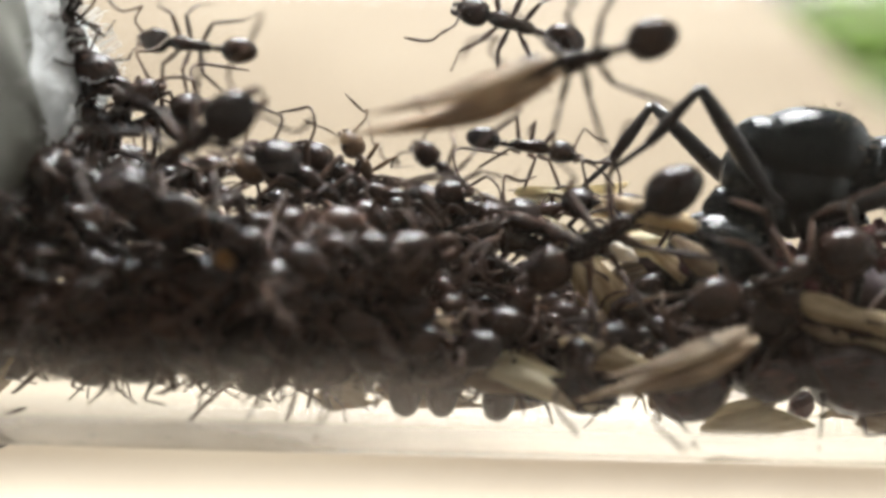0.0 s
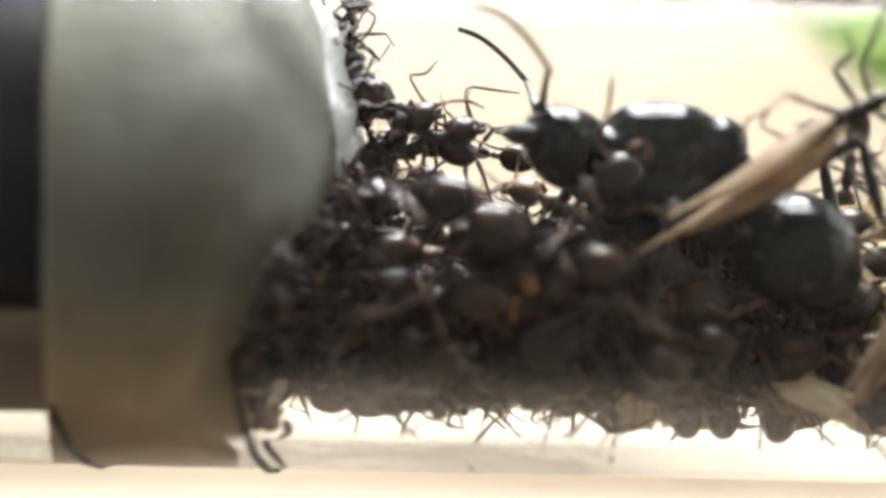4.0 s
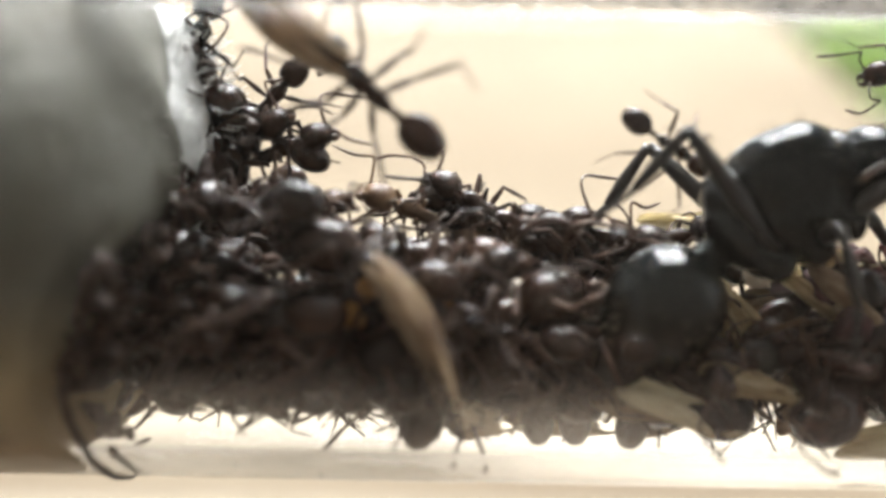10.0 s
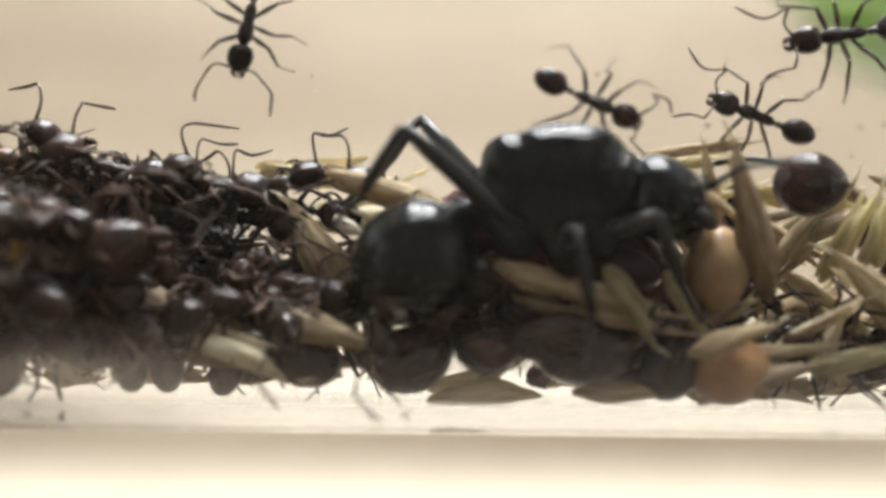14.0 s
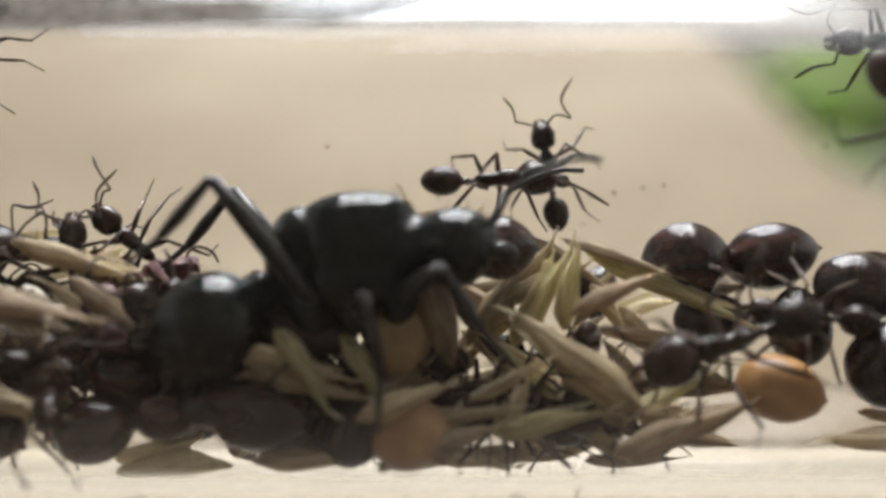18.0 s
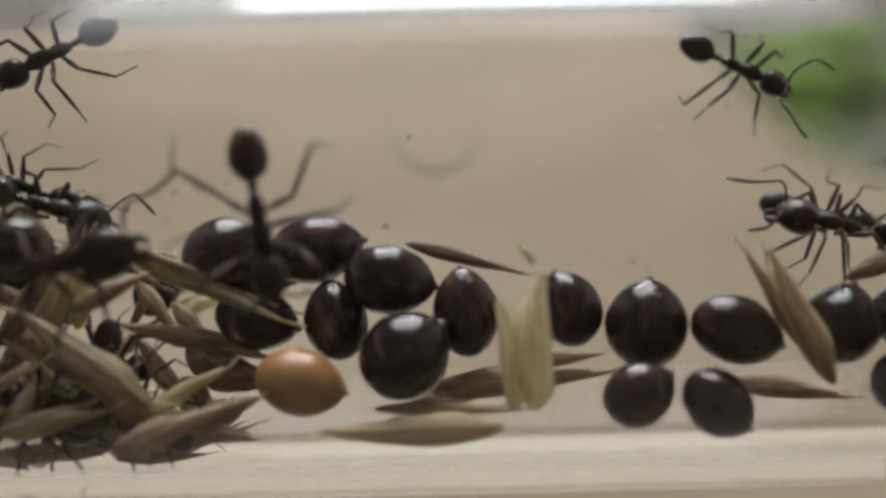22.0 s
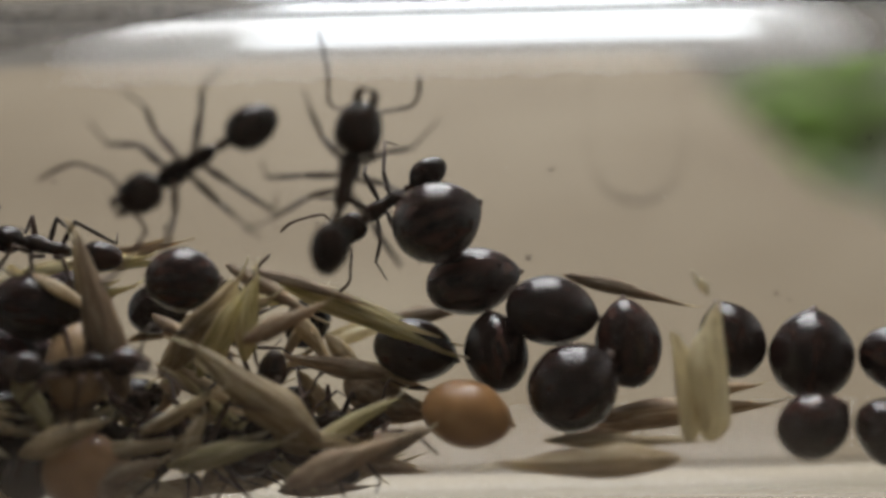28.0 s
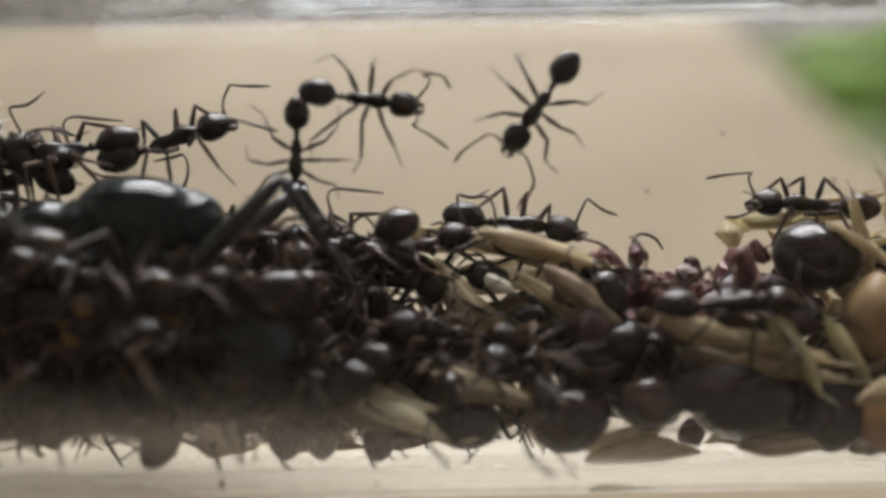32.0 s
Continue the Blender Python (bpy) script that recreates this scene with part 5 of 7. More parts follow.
scrap(5, -31.73, -0.78, 3.18, 0.46, 146)
scrap(5, -33.08, -0.62, 4.77, 0.48, 174)
scrap(5, -31.87, -0.92, 2.66, 0.40, 178)
scrap(5, -33.46, -0.24, 5.51, 0.48, 145)
scrap(5, -33.63, -0.57, 5.69, 0.50, 68)
scrap(5, -33.67, -0.35, 5.03, 0.50, 22)
scrap(5, -33.53, -0.30, 4.82, 0.26, 109)
scrap(5, -31.65, -1.16, 3.20, 0.40, 11)
scrap(5, -33.00, -0.65, 4.67, 0.48, 71)
scrap(5, -32.33, -0.89, 4.19, 0.27, 153)
scrap(5, -32.47, -0.23, 4.12, 0.32, 67)
scrap(5, -34.00, -0.33, 5.51, 0.33, 35)
scrap(5, -31.74, -0.74, 2.74, 0.38, 164)
scrap(5, -35.71, -6.10, -4.36, 0.41, 66)
scrap(5, -35.01, -7.71, -1.73, 0.46, 10)
scrap(5, -35.38, -2.90, -6.54, 0.39, 55)
scrap(5, -34.99, -7.81, -1.47, 0.52, 38)
scrap(5, -35.80, -5.17, -5.23, 0.40, 123)
scrap(5, -35.47, -6.82, -3.44, 0.49, 32)
scrap(5, -35.11, -7.54, -2.15, 0.34, 97)
scrap(5, -35.75, -7.09, -3.03, 0.38, 94)
scrap(5, -35.29, -7.21, -2.80, 0.48, 90)
scrap(5, -35.51, -6.99, -3.18, 0.58, 136)
scrap(5, -34.67, -7.91, -1.16, 0.69, 26)
scrap(5, -35.18, -7.49, -2.26, 0.37, 54)
scrap(5, -36.08, -6.37, -4.04, 0.71, 67)
scrap(5, -34.57, -8.01, -0.78, 0.59, 112)
scrap(5, -35.50, -5.98, -4.48, 0.57, 105)
scrap(5, -36.03, -6.11, -4.34, 0.45, 74)
scrap(5, -35.46, -3.83, -6.11, 0.72, 76)
scrap(5, -35.41, -6.71, -3.60, 0.49, 67)
scrap(5, -34.91, -7.79, -1.51, 0.39, 150)
scrap(5, -35.95, -5.90, -4.57, 0.37, 165)
scrap(5, -35.41, -6.99, -3.18, 0.51, 163)
scrap(5, -35.71, -6.73, -3.58, 0.63, 109)
scrap(5, -36.08, -5.97, -4.50, 0.60, 21)
scrap(5, -35.91, -6.73, -3.58, 0.47, 100)
scrap(5, -35.22, -7.50, -2.23, 0.52, 123)
scrap(5, -35.04, -7.70, -1.77, 0.40, 20)
scrap(5, -35.45, -7.35, -2.54, 0.47, 123)
scrap(5, -34.71, -7.63, -1.95, 0.73, 120)
scrap(5, -35.08, -7.66, -1.86, 0.46, 62)
scrap(5, -34.31, -7.92, -1.11, 0.36, 15)
scrap(5, -35.71, -2.13, -6.82, 0.35, 149)
scrap(5, -35.02, -7.86, -1.30, 0.52, 179)
scrap(5, -34.34, -7.88, -1.24, 0.50, 77)
scrap(5, -35.58, -6.67, -3.65, 0.74, 77)
scrap(5, -35.18, -7.55, -2.12, 0.71, 28)
scrap(5, -34.48, -8.02, -0.72, 0.30, 142)
scrap(5, -34.47, -7.88, -1.24, 0.39, 126)
scrap(5, -36.04, -6.29, -4.13, 0.58, 101)
scrap(5, -35.67, -2.88, -6.55, 0.35, 39)
scrap(5, -35.90, -3.14, -6.44, 0.49, 52)
scrap(5, -34.74, -7.90, -1.17, 0.67, 132)
scrap(5, -35.24, -7.63, -1.93, 0.34, 123)
scrap(5, -34.41, -7.94, -1.05, 0.58, 93)
scrap(5, -35.80, -5.93, -4.53, 0.60, 80)

# things that lie against the near glass
scrap(0, -10.48, -0.47, -0.67, 0.77, 35)
scrap(0, -10.32, 0.32, -0.53, 0.76, 124)
scrap(0, -8.76, 2.21, -1.56, 0.93, 124)
scrap(1, -10.42, 0.78, -3.20, 0.96, 97)
scrap(0, -6.68, 2.57, -1.11, 0.78, 158)
scrap(0, -5.90, 0.09, -2.61, 1.06, 127)
scrap(0, -5.33, 1.01, -1.50, 0.81, 16)
scrap(2, -8.10, -0.46, -2.80, 1.18, 148)
scrap(1, -8.73, -0.11, -1.32, 0.91, 109)
scrap(0, -11.17, 0.82, -1.38, 0.89, 91)
scrap(2, -4.98, 1.17, -0.62, 0.89, 91)
scrap(0, -8.18, 1.87, -1.52, 1.14, 179)
scrap(0, -8.06, -0.08, -1.97, 0.85, 8)
scrap(2, -8.98, 2.19, -1.88, 0.83, 101)
scrap(0, -11.32, -0.43, -0.96, 1.09, 76)
scrap(1, -11.31, 0.10, -1.33, 0.83, 111)
scrap(2, -5.32, 0.50, -2.52, 0.94, 150)
scrap(0, -11.67, -0.88, -1.63, 0.80, 133)
scrap(2, -8.19, 0.66, -2.49, 0.82, 154)
scrap(0, -11.72, 0.10, -3.53, 1.05, 30)
scrap(1, -6.55, -1.19, -1.95, 1.13, 53)
scrap(2, -11.74, -0.55, -1.92, 0.90, 110)
scrap(2, -8.84, -0.35, -2.67, 1.12, 39)
scrap(2, -9.30, 0.52, -2.68, 0.81, 112)
scrap(1, -8.29, 0.94, -2.66, 1.12, 116)
scrap(1, -10.49, -0.78, -2.74, 0.85, 1)
scrap(0, -6.82, 1.29, -1.25, 1.12, 135)
scrap(2, -11.49, 0.71, -0.91, 1.07, 51)
scrap(1, -8.39, 1.63, -2.02, 1.04, 1)
scrap(0, -10.00, 1.62, -2.35, 1.17, 103)
scrap(2, -10.50, 0.39, -2.47, 1.08, 82)
scrap(1, -8.28, 1.78, -1.21, 0.88, 27)
scrap(2, -10.71, 2.02, -2.33, 0.89, 74)
scrap(2, -9.18, 0.79, -1.91, 1.06, 91)
husk("straw", 26.24, -5.10, 24.09, -0.59, -2.50, 1.11, 10, 0)
husk("brown", 25.73, -4.25, 23.50, -0.54, -2.00, 0.65, 0, 0)
husk("straw", -10.54, -2.42, -6.72, -3.70, -3.20, 0.88, 10, 0)
husk("brown", -9.89, -3.50, -7.04, -4.18, -3.00, 0.53, 0, 0)
husk("green", -6.99, -2.36, -5.13, -5.04, -3.40, 0.85, 10, 0)
husk("brown", -15.80, -3.21, -16.44, -6.50, -1.50, 1.28, 0, 0)
husk("straw", -8.01, -6.59, -4.13, -6.50, -2.60, 0.71, 0, 0)
husk("brown", -3.59, -6.45, -0.23, -5.50, -3.00, 1.06, 0, 0)
husk("brown", -20.91, -5.25, -16.75, -5.83, -2.40, 1.07, 0, 0)
husk("brown", -23.03, -3.04, -18.56, -5.24, -2.20, 1.08, 0, 0)
husk("brown", -14.11, -4.28, -13.96, -6.57, -2.00, 1.08, 0, 0)
husk("brown", -12.93, -4.69, -12.24, -6.35, -1.60, 1.28, 0, 0)
seed("dark", -10.47, -2.60, -5.19, 2.22, 1.69, 5, 40)
seed("dark", -7.43, -2.80, -5.30, 3.19, 1.95, 8, 190)
seed("dark", -9.61, 0.50, -3.52, 2.69, 2.12, 0, 80)
husk("straw", -8.85, -2.94, -4.52, -4.04, -3.20, 0.80, 15, 0)
husk("straw", -8.19, -3.76, -4.07, -4.64, -3.00, 0.70, 0, 0)
seed("purple", -6.78, -1.60, -2.62, 3.90, 1.60, -12, 40)
seed("dark", -4.71, -1.20, -0.81, 3.04, 2.21, -10, 60)
seed("dark", -8.46, -3.00, -4.76, 3.35, 1.50, 10, 30)
husk("straw", -15.97, 0.30, -11.67, -0.95, -1.40, 0.80, 10, 0)
husk("brown", -13.85, -0.79, -10.72, -3.30, -2.00, 0.90, 0, 0)
husk("straw", -17.48, -4.11, -13.79, -5.17, -3.00, 1.06, 0, 0)

seed("dark", -12.90, -2.00, -5.75, 2.70, 2.20, 20, 140)
seed("dark", -4.60, -2.20, -5.70, 2.60, 2.10, 60, 35)
seed("dark", -16.40, -1.80, -5.70, 2.60, 2.10, -30, 200)

# ---------- the heap of workers beside the wet cotton ----------
def heap_top(x):
    return float(np.interp(x, [-35.9, -32.7, -30.4, -28.1, -25.0, -21.2, -17.4, -12.3], [2.4, 1.8, 0.7, -0.9, -0.9, -1.9, -2.6, -3.6]))


def keep_inside(m, limit):
    """Draws an ant towards the tube's axis until its feet and its tips lie within the limit."""
    for k in range(30):
        far = max(math.hypot(*(m @ (Vector(q) * MM) - Vector((0, 0, DZ * MM))).yz) for q in ((2.1, 1.4, -0.8), (2.1, -1.4, -0.8), (-0.2, 1.6, -0.9), (-0.2, -1.6, -0.9), (-2.3, 1.4, -0.9), (-2.3, -1.4, -0.9), (2.7, 1.5, 0.2), (2.7, -1.5, 0.2), (-2.9, 0, 0)))
        if far < limit:
            break
        m.translation.y *= 0.96
        m.translation.z += 0.04 * (DZ * MM - m.translation.z)
    return m


heap_rng = random.Random(5)
count = 0
heap_ants = []
tries = 0
taken = []
while count < 160 and tries < 6000:
    tries += 1
    x = heap_rng.uniform(-35.9, -18.4)
    top = heap_top(x)
    z = heap_rng.uniform(-6.7, top) if count % 3 else heap_rng.uniform(-7.0, -5.8)
    ymax = math.sqrt(max(0.0, 7.4 ** 2 - (z - DZ) ** 2)) if z < -4 else math.sqrt(max(0.0, 5.9 ** 2 - z * z))
    y = heap_rng.choice((-1, -1, 1)) * ymax * heap_rng.uniform(0.15, 0.97)
    if any((x - u) ** 2 + (y - v) ** 2 + (z - w) ** 2 < 1.9 for u, v, w in taken):
        continue
    if x > -22.5 and heap_rng.random() < 0.45 or (count > 125 and x > -25.0):
        continue
    if y < 0 and x < -34.6:
        continue
    if (y < -1.2 and z > -1.0) or (y < 0.3 and x > -23.8 and z > -5.4):
        continue
    taken.append((x, y, z))
    kind = heap_rng.choice((0, 1, 2, 4, 0, 1, 4, 2, 0, 1, 2, 4, 1, 3 if z > top - 1.2 else 1))
    key = "heap%d" % count
    ob = place_ant(key, kind, heap_rng.uniform(0.95, 1.2), plain=True)
    deep = (y * y + z * z) < 16
    tilt = heap_rng.uniform(-35, 35) if deep else heap_rng.uniform(-12, 12)
    turn = heap_rng.uniform(0, 360) if deep else heap_rng.choice((0, 180)) + heap_rng.uniform(-30, 30)
    ob.matrix_basis = pose(x * MM, y * MM, z * MM, heap_rng.uniform(-70, 70) if z > -4.5 else heap_rng.uniform(-25, 25), tilt, turn) @ Matrix.Diagonal((*ob.scale, 1))
    m0 = ob.matrix_basis.copy()
    m0 = keep_inside(m0, heap_rng.uniform(7.4, 8.05) * MM)
    ob.matrix_basis = m0
    tagged(ob, group="ants in the heap")
    heap_ants.append((ob, heap_rng.uniform(0, 6.28)))
    count += 1

# the lowest row of the heap, pressed against the near glass
for i in range(18):
    x = -34.0 + 0.7 * i + heap_rng.uniform(-0.25, 0.25)
    y = heap_rng.uniform(-3.4, -1.2)
    z = DZ - math.sqrt((RI - 1.45) ** 2 - y * y)
    ob = place_ant("floor%d" % i, heap_rng.choice((0, 1, 2, 4)), heap_rng.uniform(0.95, 1.15), plain=True)
    ob.matrix_basis = keep_inside(pose(x * MM, y * MM, z * MM, heap_rng.uniform(-30, 10), heap_rng.uniform(-25, 25), heap_rng.choice((0, 180)) + heap_rng.uniform(-50, 50)) @ Matrix.Diagonal((*ob.scale, 1)), 7.75 * MM)
    tagged(ob, group="ants in the heap")
    heap_ants.append((ob, heap_rng.uniform(0, 6.28)))

# large workers of the heap, close behind the near glass
for i, (x, y, z, a) in enumerate([(-32.26, -3.5, 0.27, 140), (-34.25, -3.3, -2.34, 20), (-31.6, -3.7, -2.23, 165), (-26.2, -3.2, -0.77, 25), (-28.3, -3.7, -3.16, 190), (-24.1, -3.4, -3.09, 10), (-30.22, -2.5, -5.12, 0), (-33.51, -2.6, -4.83, 175), (-26.19, -2.5, -5.36, 200)]):
    ob = place_ant("major%d" % i, (1, 2, 4, 0)[i % 4], heap_rng.uniform(1.3, 1.5), plain=True)
    ob.matrix_basis = keep_inside(pose(x * MM, y * MM, z * MM, heap_rng.uniform(-50, 20), heap_rng.uniform(-25, 25), a) @ Matrix.Diagonal((*ob.scale, 1)), 7.7 * MM)
    tagged(ob, group="ants in the heap")
    heap_ants.append((ob, heap_rng.uniform(0, 6.28)))
# workers under the husks and red fragments
for i, (x, y, z, a) in enumerate([(-9.39, -2.6, -5.32, 170), (-6.62, -2.4, -5.8, 15), (-13.81, -2.4, -5.43, 190), (-18.11, -2.5, -6.21, 5), (-21.11, -2.6, -5.57, 150), (-4.04, -2.4, -5.8, 200)]):
    ob = place_ant("under%d" % i, (2, 1, 4, 0)[i % 4], heap_rng.uniform(1.05, 1.25), plain=True)
    ob.matrix_basis = keep_inside(pose(x * MM, y * MM, z * MM, heap_rng.uniform(-40, 10), heap_rng.uniform(-15, 15), a) @ Matrix.Diagonal((*ob.scale, 1)), 7.1 * MM)
    tagged(ob, group="ants in the heap")
    heap_ants.append((ob, heap_rng.uniform(0, 6.28)))

place_ant("below_a", 1, 1.25)
place_ant("below_b", 2, 1.2)
place_ant("below_c", 4, 1.25)
place_ant("carrier", 1, 1.012)
place_ant("near2", 2, 1.012)
place_ant("near3", 0, 0.88)
place_ant("walker_a", 0, 0.85)
place_ant("walker_b", 4, 0.935)
place_ant("walker_c", 1, 0.85)
place_ant("walker_d", 0, 0.7905)
place_ant("pale_walker", 3, 0.744)
place_ant("top_heap_a", 2, 0.9765)
place_ant("top_heap_b", 1, 0.93)
place_ant("hang_a", 4, 0.8075)
place_ant("cotton_a", 1, 0.85)
place_ant("cotton_b", 0, 0.8075)
place_ant("heap_c", 4, 0.9765)
place_ant("wall_e", 0, 0.8075)
place_ant("roof_f", 1, 0.85)
place_ant("roof_g", 4, 0.85)
place_ant("seed_h", 2, 0.93)
place_ant("seed_i", 0, 0.782)
place_ant("near_j", 2, 1.1)
place_ant("near_k", 1, 1.012)
place_ant("roof_l", 0, 0.918)
place_ant("roof_m", 4, 0.85)
place_ant("wall_n", 1, 0.85)
place_ant("seed_o", 2, 0.93)
place_ant("near_p", 1, 0.82)
place_ant("front_q", 0, 0.924)
place_ant("left_r", 4, 1.056)
place_ant("low_s", 0, 0.93)
place_ant("low_t", 1, 0.8835)
place_ant("carry_u", 4, 0.8925)
place_ant("near_v", 2, 1.012)
place_ant("heap_w", 1, 0.8835)
place_ant("heap_x", 0, 0.93)
place_ant("near_y", 2, 1.056)
place_ant("roof_z", 4, 0.8925)
place_ant("wall_aa", 1, 0.8925)
place_ant("wall_bb", 0, 0.8075)
place_ant("heap_cc", 1, 0.8835)
place_ant("heap_dd", 2, 0.93)
place_ant("heap_ee", 2, 0.9765)
place_ant("heap_ff", 4, 0.93)
place_ant("heap_gg", 0, 0.93)
place_ant("low_hh", 0, 0.8835)
place_ant("low_ii", 1, 0.93)
place_ant("low_jj", 4, 0.93)
place_ant("right_kk", 1, 0.85)
place_ant("right_oo", 4, 0.85)
place_ant("left_mm", 2, 0.9765)
place_ant("left_nn", 0, 0.837)
place_ant("rest0", 1, 0.93, plain=True)
place_ant("rest1", 0, 0.93, plain=True)
place_ant("rest2", 2, 0.93, plain=True)
place_ant("rest3", 4, 0.93, plain=True)
place_ant("rest4", 3, 0.93, plain=True)
place_ant("rest5", 0, 0.93, plain=True)
place_ant("rest6", 4, 0.93, plain=True)
place_ant("rest7", 1, 0.93, plain=True)
place_ant("rest8", 2, 0.93, plain=True)
place_ant("rest10", 1, 0.93, plain=True)
place_ant("rest11", 4, 0.93, plain=True)
place_ant("rest12", 0, 0.93, plain=True)
place_ant("rest13", 0, 0.93, plain=True)
place_ant("rest14", 2, 0.93, plain=True)
place_ant("rest16", 0, 0.93, plain=True)
place_ant("rest17", 4, 0.93, plain=True)
place_ant("rest19", 2, 0.93, plain=True)
place_ant("rest22", 4, 0.93, plain=True)
place_ant("rest24", 1, 0.93, plain=True)
place_ant("rest27", 0, 0.93, plain=True)
place_ant("rest28", 4, 0.93, plain=True)
place_ant("rest29", 1, 0.93, plain=True)
place_ant("rest30", 0, 0.93, plain=True)
place_ant("rest32", 2, 0.93, plain=True)
place_ant("rest35", 0, 0.93, plain=True)
place_ant("rest42", 4, 0.93, plain=True)
place_ant("rest43", 0, 0.93, plain=True)
place_ant("rest45", 2, 0.93, plain=True)
place_ant("rest47", 4, 0.93, plain=True)
place_ant("rest48", 1, 0.93, plain=True)
place_ant("rest49", 0, 0.93, plain=True)
place_ant("rest50", 4, 0.93, plain=True)
place_ant("rest51", 2, 0.93, plain=True)
place_ant("rest52", 1, 0.93, plain=True)
ants["carried_seed"] = tagged(seed("dark", 0, 0, 0, 3.1, 2.75, 20), "glossy black-brown round seed carried by an ant")
ants["carried_husk"] = tagged(husk("whole", 0, 0, 6.9, 0, 0, 1.9), "dull brown grass husk dragged by an ant on the glass")
ants["dragged_husk"] = tagged(husk("whole", 0, 0, 5.4, 0, 0, 1.7), "closed tan husk dragged along the near glass")


# dark crescent with a thin faint rim on the near glass
mark3 = empty("water_mark", "faint grey crescent-shaped mark on the glass", "stain")
arc = [(1.25 * math.cos(radians(a)), 0.05 * math.sin(radians(a)), 1.4 * math.sin(radians(a))) for a in range(170, 371, 10)]
part("crescent", sweep(arc, [0.012 + 0.13 * max(0.0, math.sin(math.pi * k / 20)) ** 2 for k in range(21)], 8, flat=0.3), M_DIRT, mark3)
arc = [(1.3 * math.cos(radians(a)), 0, 1.4 * math.sin(radians(a)) + 1.3 * (math.sin(radians(a)) > 0)) for a in range(-10, 191, 12)]
part("faint_rim", sweep(arc, [0.007] * len(arc), 6), M_GRIME, mark3)
mark3.location = Vector((13.83, -7.95, 3.16)) * MM

# specks of dirt on the glass
for x, y, z, s in [(24.9, 5.5, 4.8, 0.09), (12.8, 5.5, 3.9, 0.07), (11.8, 5.5, 0.5, 0.12), (18.2, 5.5, 7.1, 0.05), (21.7, 5.5, -1.4, 0.06), (-6.2, 5.5, 3.9, 0.09), (4.7, 5.5, 2.1, 0.09), (6.6, 5.5, 2.4, 0.08), (-2.0, 5.5, 2.0, 0.10), (3.5, 5.5, 0.9, 0.06), (2.2, 5.5, 1.9, 0.06), (12.7, 5.5, 3.9, 0.07), (21.2, 5.5, -1.1, 0.09), (-17.0, 5.5, 3.7, 0.06), (3.8, 5.5, 2.0, 0.09), (5.8, 5.5, 2.3, 0.08), (-9.1, 5.5, 1.7, 0.08), (32.0, 5.5, 1.4, 0.06)]:
    bm = blob((0, 0, 0), (s, 0.05, s * 0.7), lambda q: q * (1 + 0.5 * noise.noise(q * 2 + Vector((s * 90, 0, 0)))), 8, 6)
    tagged(part("dirt_speck", bm, M_DIRT, None, "tiny dark dirt speck stuck to the glass", at=(x, y, z)), category="dirt", group="specks on the glass")


